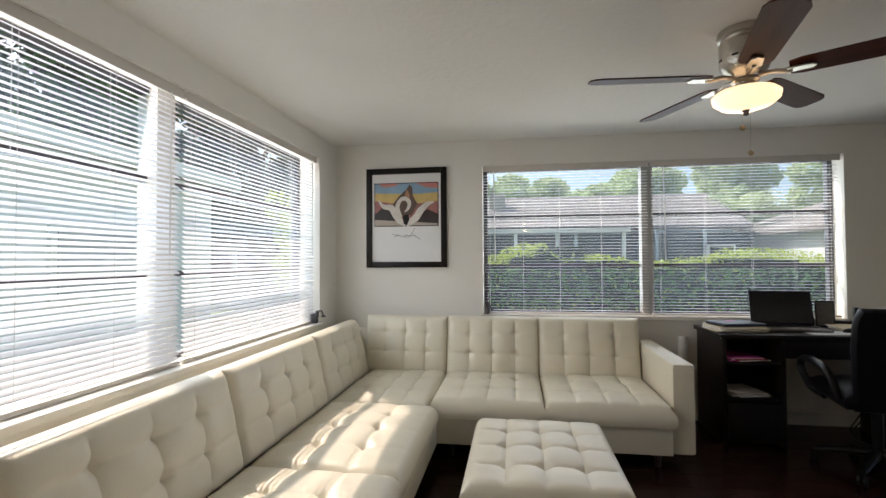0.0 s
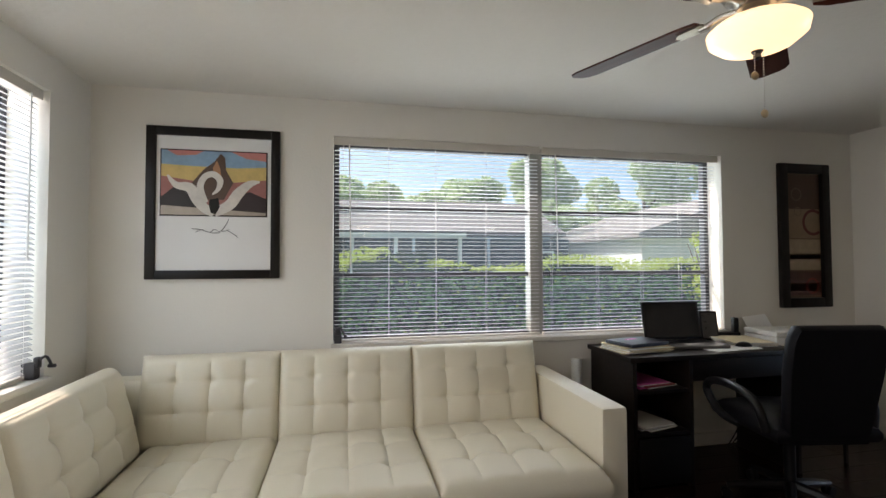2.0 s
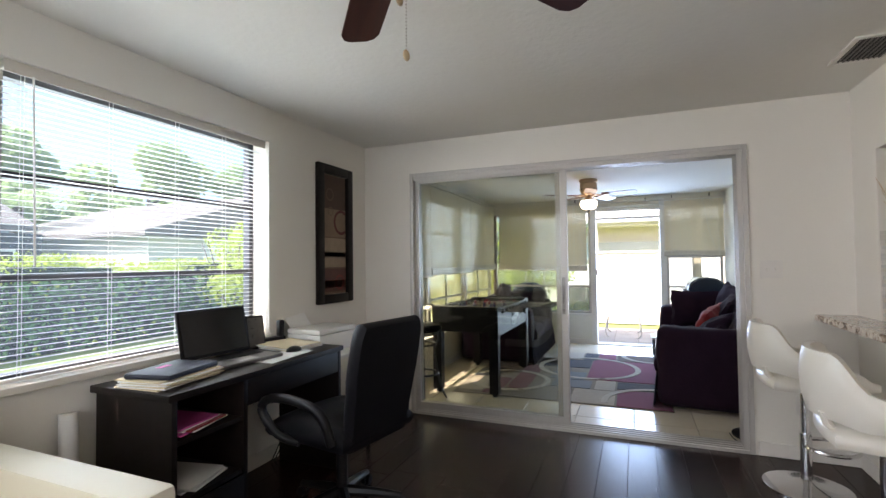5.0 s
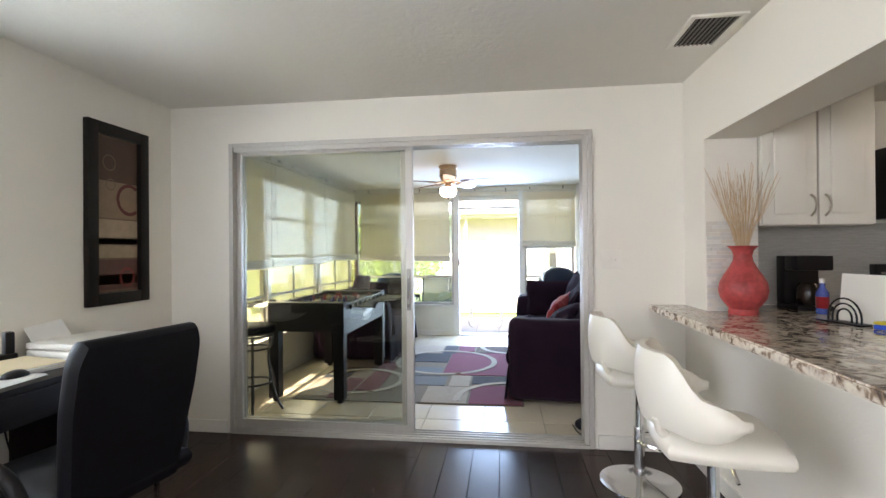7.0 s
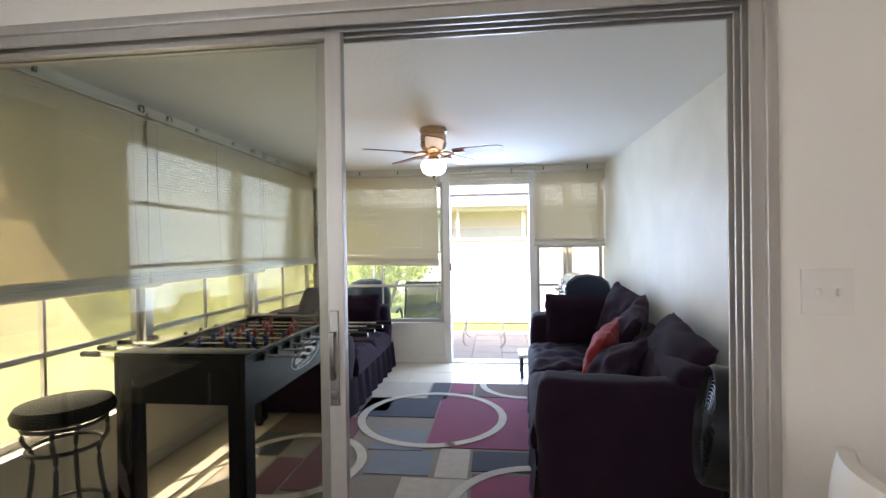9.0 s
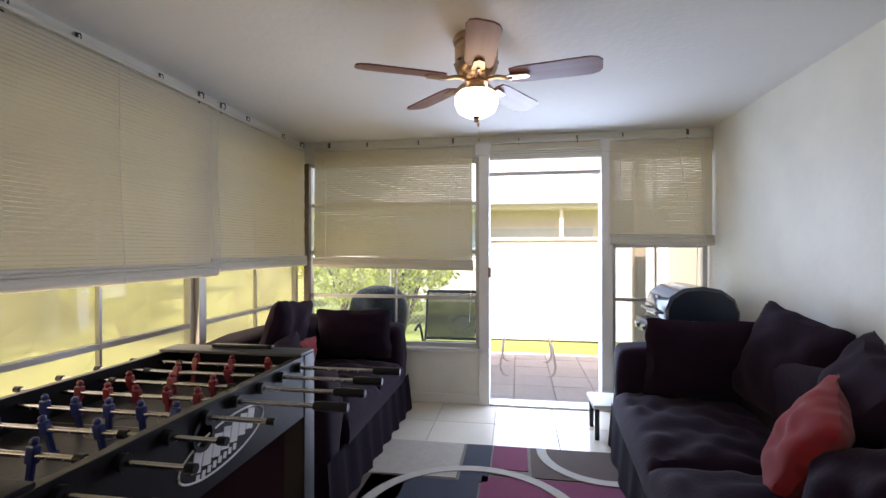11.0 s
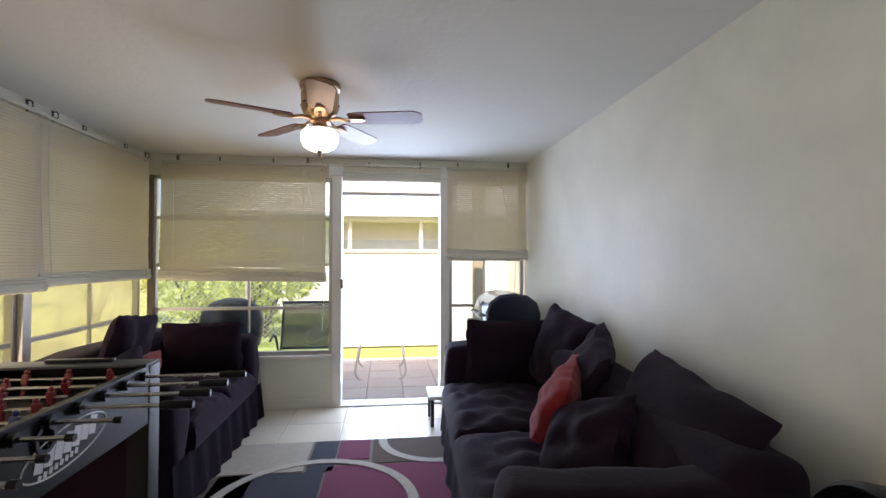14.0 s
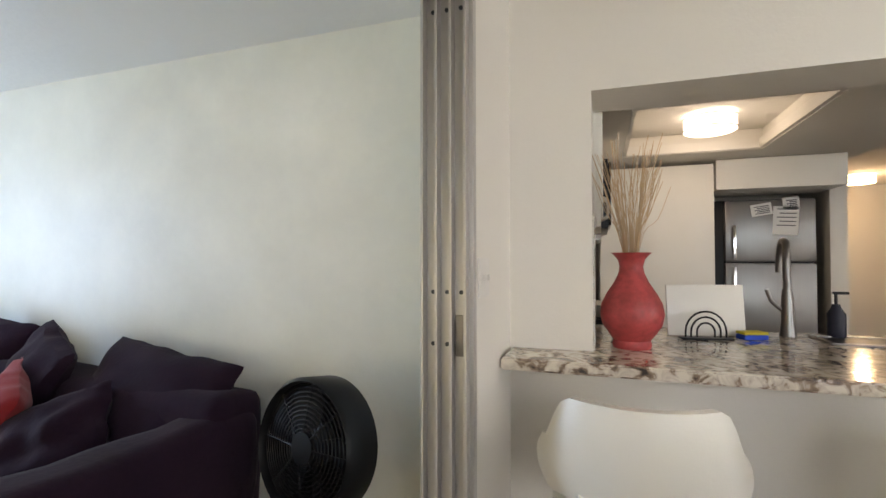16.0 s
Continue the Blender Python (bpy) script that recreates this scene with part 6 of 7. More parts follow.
tube(bm, [(FW / 2 + 0.10 * math.cos(t * math.tau / 30), FD / 2 + 0.10 * math.sin(t * math.tau / 30), FZ - 0.114) for t in range(30)], 0.003, 4, True)
part("field_circle", bm, M_LINE, fb)
for x in (0.0, FW - 0.10):
    for y in (0.0, FD - 0.10):
        part("leg", boxes((x + 0.004, y + 0.004, 0.03, x + 0.096, y + 0.096, FZ - 0.241), bevel=0.004), M_FOOS, fb, smooth=False)
        bm = bmesh.new()
        rod(bm, (x + 0.05, y + 0.05, 0.0), (x + 0.05, y + 0.05, 0.032), 0.03, 0.02, 12)
        part("leveller", bm, M_BLACKPL, fb)
part("corner_plate", boxes((FW - 0.10, -0.004, 0.10, FW - 0.003, -0.0005, FZ), bevel=0.001), M_FOOSGREY, fb, "grey corner facing")
# emblem: an oval with slanted bars, in place of lettering
bm = bmesh.new()
tube(bm, [(0.74 + 0.22 * math.cos(t * math.tau / 40) + 0.0, -0.001, FZ - 0.15 + 0.07 * math.sin(t * math.tau / 40) + 0.02 * math.cos(t * math.tau / 40)) for t in range(40)], 0.0035, 5, True)
for i in range(7):
    box(bm, -0.02, -0.0015, -0.035, 0.02, 0.0, 0.035, m=pose(0.60 + i * 0.046, -0.0005, FZ - 0.155 + i * 0.005, 0, 14, 0))
for i in range(8):
    box(bm, -0.008, -0.0015, -0.010, 0.008, 0.0, 0.010, m=pose(0.60 + i * 0.026, -0.0005, FZ - 0.208 + i * 0.003, 0, 14, 0))
part("emblem", bm, mat("emblem_white", (0.62, 0.62, 0.62), 0.4), fb, "white oval emblem of slanted bars")
M_MANRED, M_MANBLUE = mat("red_player", (0.24, 0.02, 0.03), 0.35), mat("blue_player", (0.02, 0.035, 0.16), 0.35)
bm = bmesh.new()
box(bm, -0.010, -0.014, -0.020, 0.010, 0.014, 0.024, 0.005)
bmesh.ops.create_uvsphere(bm, u_segments=10, v_segments=8, radius=0.011, matrix=Matrix.Translation((0, 0, 0.033)))
box(bm, -0.006, -0.009, -0.076, 0.006, 0.009, -0.018, 0.003)
box(bm, -0.013, -0.010, -0.090, 0.011, 0.010, -0.074, 0.003)
man = {}
for key, m_ in (("r", M_MANRED), ("b", M_MANBLUE)):
    me = bpy.data.meshes.new("player")
    bm.to_mesh(me)
    me.materials.append(m_)
    man[key] = me
bm.free()
RODS = ((1, "b"), (2, "b"), (3, "b"), (5, "b"), (5, "r"), (3, "r"), (2, "r"), (3, "r"))
for i, (n, key) in enumerate(RODS):
    x = 0.17 + i * 0.152
    south = i >= 4
    off = random.uniform(-0.05, 0.05)
    y0, y1 = (-0.30 + off, FD + 0.14 + off) if south else (-0.20 + off, FD + 0.26 + off)
    z = FZ - 0.035
    bm = bmesh.new()
    rod(bm, (x, y0, z), (x, y1, z), 0.008, n=12)
    r_ = part("rod", bm, M_ROD, fb, "chrome rod")
    bm = bmesh.new()
    a, b = (y0 - 0.115, y0 + 0.005) if south else (y1 - 0.005, y1 + 0.115)
    lathe(bm, [(0.013, 0), (0.017, 0.01), (0.015, 0.04), (0.017, 0.08), (0.014, 0.115), (0.006, 0.12)], 14, Matrix.Translation((x, (a if south else b), z)) @ pose(0, 0, 0, -90 if south else 90))
    part("handle", bm, M_BLACKPL, r_, "black grip")
    bm = bmesh.new()
    e = y1 if south else y0
    rod(bm, (x, e - 0.012, z), (x, e + 0.012, z), 0.012, n=12)
    part("end_cap", bm, M_BLACKPL, r_)
    for yy in (-0.012, FD + 0.012):
        bm = bmesh.new()
        rod(bm, (x, yy - 0.011, z), (x, yy + 0.011, z), 0.022, n=16)
        part("bushing", bm, M_BLACKPL, fb)
    for k in range(n):
        yy = FD * (k + 1) / (n + 1) + off
        share("player", man[key], fb, (x, yy, z), random.uniform(-4, 4) if key == "b" else 180, 0, random.uniform(-18, 18))
    for sgn in (-1, 1):
        if n < 4:
            bm = bmesh.new()
            yy = FD / 2 + sgn * (FD * 0.36) + off
            rod(bm, (x, yy - 0.012, z), (x, yy + 0.012, z), 0.013, n=12)
            part("bumper", bm, M_BLACKPL, fb)
bm = bmesh.new()
lathe(bm, [(0.05, 0), (0.05, 0.008), (0.036, 0.008), (0.034, 0.0)], 20, Matrix.Translation((0.62, -0.001, FZ - 0.085)) @ pose(0, 0, 0, 90))
part("ball_cup", bm, M_BLACKPL, fb)

# ---- black bar stool ----
ks = thing("metal_stool", (4.47, 3.58, SZ0), "black iron bar stool with a round padded seat", "stool")
bm = bmesh.new()
lathe(bm, [(0.0, 0.66), (0.16, 0.66), (0.185, 0.675), (0.19, 0.70), (0.175, 0.73), (0.10, 0.745), (0.0, 0.748)], 32)
part("seat", bm, M_BLACK, ks)
for i in range(4):
    a = math.tau * i / 4 + 0.5
    c, s_ = math.cos(a), math.sin(a)
    bm = bmesh.new()
    tube(bm, spline([(0.15 * c, 0.15 * s_, 0.655), (0.155 * c, 0.155 * s_, 0.58), (0.12 * c, 0.12 * s_, 0.50), (0.14 * c, 0.14 * s_, 0.30), (0.19 * c, 0.19 * s_, 0.10), (0.235 * c, 0.235 * s_, 0.008)], 5), 0.010, 8)
    part("leg", bm, M_BRONZE, ks)
for z, r_ in ((0.26, 0.15), (0.54, 0.135), (0.645, 0.15)):
    bm = bmesh.new()
    tube(bm, [(r_ * math.cos(t * math.tau / 28), r_ * math.sin(t * math.tau / 28), z) for t in range(28)], 0.009, 8, True)
    part("ring", bm, M_BRONZE, ks)

# ---- floor fan ----
ff = thing("floor_fan", (4.47, 0.82, SZ0), "black round floor fan on a pedestal by the sofa arm", "fan", "", 165)
bm = bmesh.new()
lathe(bm, [(0.0, 0.0), (0.17, 0.0), (0.17, 0.012), (0.12, 0.025), (0.03, 0.045)], 28)
rod(bm, (0, 0, 0.04), (0, 0, 0.63), 0.014, n=12)
part("stand", bm, M_BLACKPL, ff)
FC = Matrix.Translation((0, 0, 0.695)) @ pose(0, 0, 0, 90 - 8)
bm = bmesh.new()
lathe(bm, [(0.205, -0.055), (0.222, -0.055), (0.224, 0.06), (0.212, 0.075), (0.205, 0.06), (0.205, -0.055)], 48, FC)
part("hoop", bm, M_BLACKPL, ff)
bm = bmesh.new()
lathe(bm, [(0.0, 0.07), (0.05, 0.068), (0.052, 0.055), (0.0, 0.05)], 24, FC)
lathe(bm, [(0.0, -0.10), (0.06, -0.09), (0.065, -0.02), (0.0, 0.0)], 24, FC)
part("motor", bm, M_BLACKPL, ff)
for side in (0.066, -0.05):
    for r_ in [0.06 + 0.0145 * k for k in range(11)]:
        bm = bmesh.new()
        pts = [FC @ Vector((r_ * math.cos(t * math.tau / 30), r_ * math.sin(t * math.tau / 30), side - 0.02 * (r_ / 0.2) ** 2 * (1 if side > 0 else -1))) for t in range(30)]
        tube(bm, pts, 0.0024, 5, True)
        part("grille_ring", bm, M_BLACKPL, ff)
    for k in range(8):
        a = math.tau * k / 8
        bm = bmesh.new()
        tube(bm, [FC @ Vector((0.05 * math.cos(a), 0.05 * math.sin(a), side)), FC @ Vector((0.208 * math.cos(a), 0.208 * math.sin(a), side * 0.7))], 0.003, 5)
        part("grille_spoke", bm, M_BLACKPL, ff)
for k in range(3):
    bm = bmesh.new()
    poly(bm, [(0.05, -0.03), (0.12, -0.07), (0.19, -0.06), (0.195, 0.02), (0.14, 0.06), (0.05, 0.03)], -0.002, 0.002)
    bmesh.ops.transform(bm, matrix=FC @ pose(0, 0, 0.01, 0, 0, 120 * k) @ pose(0, 0, 0, 25), verts=bm.verts)
    part("blade", bm, M_BLACKPL, ff)
bm = bmesh.new()
tube(bm, spline([(0.10, 0.05, 0.01), (0.22, 0.10, 0.006), (0.27, -0.02, 0.006), (0.20, -0.12, 0.006), (0.05, -0.18, 0.006)], 6), 0.004, 6)
part("cord", bm, M_BLACKPL, ff)

# ---- gas grill ----
gr = thing("gas_grill", (7.72, 0.74, SZ0), "black portable gas grill with a domed lid on a cart", "grill")
# black lid; blue light reflected from the back door is mixed into its colour
M_LID = mat("blue_lit_black_enamel", (0.018, 0.027, 0.045), 0.22, vary=0.1, coat=0.3)
bm = bmesh.new()
prof = [(0.23, 0.86), (0.235, 0.93), (0.20, 1.02), (0.12, 1.075), (0.0, 1.09), (-0.12, 1.07), (-0.20, 1.01), (-0.235, 0.92), (-0.23, 0.86)]
ends = [[bm.verts.new((x * (1 if True else 1), y * k, 0.86 + (z - 0.86) * k2)) for y, z in prof] for x, k, k2 in ((-0.27, 0.93, 0.9), (-0.25, 1, 1), (0.25, 1, 1), (0.27, 0.93, 0.9))]
for a, b in zip(ends, ends[1:]):
    for j in range(len(prof) - 1):
        bm.faces.new((a[j], a[j + 1], b[j + 1], b[j]))
    bm.faces.new((a[-1], a[0], b[0], b[-1]))
bm.faces.new(ends[0]), bm.faces.new(ends[-1])
lid = part("lid", bm, M_LID, gr)
bm = bmesh.new()
tube(bm, [(-0.20, 0.22, 0.90), (-0.19, 0.275, 0.905), (0.19, 0.275, 0.905), (0.20, 0.22, 0.90)], 0.010, 8)
part("lid_handle", bm, M_STEEL, lid)
part("badge", boxes((-0.03, 0.212, 0.985, 0.03, 0.22, 1.005), bevel=0.001), M_STEEL, lid)
part("firebox", boxes((-0.27, -0.23, 0.70, 0.27, 0.23, 0.858), bevel=0.015), M_BLACKPL, gr)
part("control_panel", boxes((-0.27, 0.232, 0.72, 0.27, 0.30, 0.83), bevel=0.01), M_BLACKPL, gr)
for x in (-0.17, 0.0, 0.17):
    bm = bmesh.new()
    rod(bm, (x, 0.30, 0.775), (x, 0.325, 0.77), 0.026, n=18)
    part("knob", bm, M_CHROME, gr, "bright metal knob")
part("side_shelf", boxes((-0.50, -0.20, 0.80, -0.285, 0.20, 0.82), bevel=0.004), M_BLACKPL, gr)
part("side_shelf", boxes((0.285, -0.20, 0.80, 0.40, 0.20, 0.82), bevel=0.004), M_BLACKPL, gr)
for x in (-0.24, 0.24):
    for y in (-0.20, 0.20):
        part("leg", boxes((x - 0.015, y - 0.015, 0.0, x + 0.015, y + 0.015, 0.70), bevel=0.003), M_BLACKPL, gr)
part("bottom_shelf", boxes((-0.24, -0.19, 0.14, 0.24, 0.19, 0.16)), M_BLACKPL, gr)
tongs = thing("grill_brush", (7.34, 0.70, SZ0 + 0.821), "red-headed grill brush lying on the side shelf", "brush", "", 75)
part("shaft", boxes((-0.15, -0.010, 0.0, 0.10, 0.010, 0.016), bevel=0.004), M_BLACKPL, tongs)
part("head", boxes((-0.21, -0.03, 0.0, -0.15, 0.03, 0.035), bevel=0.006), mat("dark_red_plastic", (0.16, 0.015, 0.02), 0.5), tongs)
wt = thing("step_stool", (7.66, 1.30, SZ0), "small white plastic step stool beside the back door", "stool")
part("top", boxes((-0.16, -0.14, 0.22, 0.16, 0.14, 0.25), bevel=0.008), M_TRIM, wt)
for x in (-0.13, 0.13):
    for y in (-0.11, 0.11):
        part("leg", boxes((x - 0.015, y - 0.015, 0, x + 0.015, y + 0.015, 0.219), bevel=0.003), M_BRONZE, wt)


# ---- outdoors ----
def leafy(name, colour, through_colour, share_):
    """Leaf surface that glows a little when lit from behind."""
    m = mat(name, colour, 0.5, vary=0.32, scale=1.6, fine=0.18, bscale=9)
    n, l = m.node_tree.nodes, m.node_tree.links
    t, mx = n.new("ShaderNodeBsdfTranslucent"), n.new("ShaderNodeMixShader")
    t.inputs[0].default_value, mx.inputs[0].default_value = (*through_colour, 1), share_
    l.new(n["Principled BSDF"].outputs[0], mx.inputs[1]), l.new(t.outputs[0], mx.inputs[2])
    l.new(mx.outputs[0], n["Material Output"].inputs["Surface"])
    return m


M_GRASS = mat("lawn", (0.24, 0.29, 0.10), 0.95, vary=0.35, scale=1.2, bump=0.02, bscale=40, fine=0.3, spec=0.1)
M_CONC = mat("pale_concrete", (0.46, 0.44, 0.41), 0.85, vary=0.12, scale=1.5, fine=0.06)
M_SHINGLE = mat("grey_shingle", (0.20, 0.165, 0.15), 0.9, vary=0.2, scale=3, stretch=(1, 1, 6), fine=0.2, bscale=12)
M_SIDING = mat("pale_blue_siding", (0.34, 0.39, 0.44), 0.7, vary=0.05)
M_STUCCO = mat("white_stucco", (0.72, 0.70, 0.66), 0.8, vary=0.05)
M_WHITEWALL = mat("bright_white_siding", (0.84, 0.83, 0.80), 0.7, vary=0.04, scale=2)
M_BEIGEST = mat("beige_stucco", (0.48, 0.42, 0.33), 0.8, vary=0.06)
M_VOID = mat("dark_glass", (0.03, 0.035, 0.04), 0.15)
M_SHADED_SCREEN = mat("porch_shade", (0.055, 0.06, 0.07), 0.8, vary=0.2)
M_LEAF = leafy("hedge_leaf", (0.11, 0.24, 0.08), (0.16, 0.34, 0.06), 0.25)
# sunlight on hedge tops and shrubs is put into this yellow-green
M_LEAF_SUN_TINT = leafy("sun_tinted_leaf", (0.40, 0.46, 0.09), (0.55, 0.62, 0.10), 0.4)
M_LEAF_FAR = leafy("tree_leaf", (0.05, 0.08, 0.03), (0.07, 0.12, 0.03), 0.2)
# haze and glare over distant trees are put into this pale green
M_LEAF_PALE = leafy("haze_paled_leaf", (0.32, 0.38, 0.20), (0.50, 0.60, 0.28), 0.5)
M_BARK = mat("bark", (0.13, 0.10, 0.075), 0.9, vary=0.3, scale=8, bump=0.01, bscale=30)
M_CORE = mat("hedge_inner_shade", (0.02, 0.035, 0.016), 0.9, vary=0.3)
GZ = -0.25
bm = bmesh.new()
bmesh.ops.create_grid(bm, x_segments=60, y_segments=60, size=400)
for v in bm.verts:
    v.co.z = GZ
tagged(link("ground", bm, M_GRASS), kind="structure")


def leaf_cloud(name, parent, blobs, count, size, material, seed, kind="stuff"):
    """Many single leaves scattered through soft blobs (x, y, z, rx, ry, rz)."""
    rng = np.random.default_rng(seed)
    vol = np.array([b[3] * b[4] + b[4] * b[5] + b[3] * b[5] for b in blobs])
    pick = rng.choice(len(blobs), count, p=vol / vol.sum())
    B = np.array(blobs)[pick]
    d = rng.normal(size=(count, 3))
    d /= np.linalg.norm(d, axis=1)[:, None]
    c = B[:, :3] + d * B[:, 3:6] * (rng.uniform(0.72, 1.08, count) ** 1.0)[:, None]
    a = rng.normal(size=(count, 3))
    a /= np.linalg.norm(a, axis=1)[:, None]
    b = np.cross(a, rng.normal(size=(count, 3)))
    b /= np.linalg.norm(b, axis=1)[:, None]
    s = size * rng.uniform(0.6, 1.3, count)[:, None]
    v = np.stack([c - a * s, c + b * s * 0.45, c + a * s, c - b * s * 0.45], 1).reshape(-1, 3)
    f = np.arange(count * 4).reshape(-1, 4)
    me = bpy.data.meshes.new(name)
    me.from_pydata(v.tolist(), [], f.tolist())
    me.materials.append(material)
    ob = new(name, me)
    if parent:
        ob.parent = parent
    return tagged(ob, kind=kind)


# hedge across the side yard
hg = thing("hedge", (0, 1.45, 0), "dense clipped green hedge, its top leaves coloured yellowish as in sun", "hedge")
# dark boxes stand in for the shade deep among the leaves
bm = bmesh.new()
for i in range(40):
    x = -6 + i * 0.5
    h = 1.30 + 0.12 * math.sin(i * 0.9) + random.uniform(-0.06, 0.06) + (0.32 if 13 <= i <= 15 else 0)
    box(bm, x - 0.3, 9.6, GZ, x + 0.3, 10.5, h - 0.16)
part("shade_core", bm, M_CORE, hg, smooth=False)
lo, hi = [], []
for i in range(110):
    x = -6.2 + i * 0.185
    top = 1.22 + 0.10 * math.sin(i * 0.33) + random.uniform(-0.06, 0.06) + 0.42 * math.exp(-((x - 0.45) / 0.7) ** 2) + 0.16 * math.exp(-((x - 6.6) / 1.5) ** 2)
    for z in (-0.08, 0.18, 0.42, 0.66, 0.90):
        if z < top - 0.1:
            lo.append((x + random.uniform(-0.08, 0.08), 9.62 + random.uniform(-0.12, 0.1), z, 0.20, 0.17, 0.17))
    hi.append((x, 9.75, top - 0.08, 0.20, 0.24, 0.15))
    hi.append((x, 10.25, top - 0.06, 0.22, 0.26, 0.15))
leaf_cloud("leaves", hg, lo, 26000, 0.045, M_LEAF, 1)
# brighter leaves colour the hedge as the sun lights it
leaf_cloud("sun_tinted_leaves", hg, hi, 13000, 0.042, M_LEAF_SUN_TINT, 2)
leaf_cloud("sun_tinted_leaves", hg, lo, 1500, 0.05, M_LEAF_SUN_TINT, 3)


def gable_house(name, x0, x1, y0, y1, z_eave, z_ridge, wall_m, label, over=0.6, along="x"):
    h = thing(name, (0, 0, 0), label, "house")
    part("wall", boxes((x0, y0, GZ, x1, y1, z_eave)), wall_m, h, smooth=False)
    bm = bmesh.new()
    if along == "x":
        ym = (y0 + y1) / 2
        pts = [(y0 - over, z_eave), (ym, z_ridge), (y1 + over, z_eave), (y1 + over, z_eave - 0.15), (y0 - over, z_eave - 0.15)]
        a = [bm.verts.new((x0 - over, y, z)) for y, z in pts]
        b = [bm.verts.new((x1 + over, y, z)) for y, z in pts]
    else:
        xm = (x0 + x1) / 2
        pts = [(x0 - over, z_eave), (xm, z_ridge), (x1 + over, z_eave), (x1 + over, z_eave - 0.15), (x0 - over, z_eave - 0.15)]
        a = [bm.verts.new((x, y0 - over, z)) for x, z in pts]
        b = [bm.verts.new((x, y1 + over, z)) for x, z in pts]
    bm.faces.new(a), bm.faces.new(b)
    for i in range(5):
        j = (i + 1) % 5
        bm.faces.new((a[i], a[j], b[j], b[i]))
    part("roof", bm, M_SHINGLE, h, smooth=False)
    return h


# neighbour's house beyond the hedge
nh_ = gable_house("neighbour_house", -6.0, 8.6, 19.5, 27.0, 2.55, 4.3, M_SIDING, "low neighbouring house with a grey shingle roof and screened porch", 0.5)
part("fascia", boxes((-6.5, 16.0, 2.15, 4.0, 16.12, 2.36)), M_STUCCO, nh_, "white gutter board")
bm = bmesh.new()
poly(bm, [(-6.5, 16.0), (4.1, 16.0), (4.1, 19.6), (-6.5, 19.6)], 2.30, 2.36)
for v in bm.verts:
    if v.co.y > 17:
        v.co.z += 0.42
part("porch_roof", bm, M_SHINGLE, nh_, smooth=False)
# the dim inside of the porch is painted as one dark sheet
part("shaded_porch_screen", boxes((-6.0, 17.6, GZ, 8.5, 17.65, 2.2)), M_SHADED_SCREEN, nh_, "screened porch wall with the porch's shade in its dark colour", smooth=False)
for x in (-4.6, -3.0, -1.4, 0.2, 1.6, 3.75):
    part("porch_post", boxes((x, 16.1, GZ, x + 0.12, 16.22, 2.2)), M_STUCCO, nh_, smooth=False)
for x in (2.4, 5.2, 6.8):
    part("screen_post", boxes((x, 17.5, GZ, x + 0.10, 17.6, 2.3)), M_SIDING, nh_, smooth=False)
w_ = part("window", boxes((6.9, 17.45, 0.9, 7.8, 17.6, 1.75)), M_STUCCO, nh_, smooth=False)
part("pane", boxes((6.97, 17.43, 0.97, 7.73, 17.46, 1.68)), M_VOID, w_, smooth=False)
part("chimney_vent", boxes((-0.9, 21.5, 3.4, -0.2, 22.2, 4.3)), M_BEIGEST, nh_, smooth=False)
h2 = gable_house("neighbour_house", 10.0, 20.0, 15.2, 24.0, 2.3, 4.0, M_STUCCO, "bright white stucco house beyond the hedge", 0.4, "y")
w_ = part("window", boxes((12.6, 15.05, 1.0, 15.6, 15.2, 1.8)), M_TRIM, h2, smooth=False)
part("pane", boxes((12.7, 15.03, 1.08, 15.5, 15.06, 1.72)), M_VOID, w_, smooth=False)

# west side: drive, house, car, trees
tagged(link("road", boxes((-40, -30, GZ - 0.2, -5.0, 9.0, GZ + 0.012)), M_CONC), kind="structure")
h3 = gable_house("street_house", -27.0, -15.0, -2.0, 11.0, 2.8, 4.6, M_BEIGEST, "beige house across the drive with a shallow roof", 0.5, "y")
for y in (1.0, 4.6, 8.4):
    w_ = part("window", boxes((-15.0, y, 0.7, -14.9, y + 1.3, 1.9)), M_STUCCO, h3, smooth=False)
    part("pane", boxes((-14.91, y + 0.1, 0.8, -14.86, y + 1.2, 1.8)), M_VOID, w_, smooth=False)
h4 = gable_house("street_house", -16.0, -8.5, 15.0, 22.0, 2.2, 3.6, M_BEIGEST, "tan house at the corner of the street", 0.5, "x")
w_ = part("window", boxes((-10.6, 14.85, 0.6, -9.4, 15.0, 1.6)), M_STUCCO, h4, smooth=False)
part("pane", boxes((-10.5, 14.83, 0.7, -9.5, 14.86, 1.5)), M_VOID, w_, smooth=False)


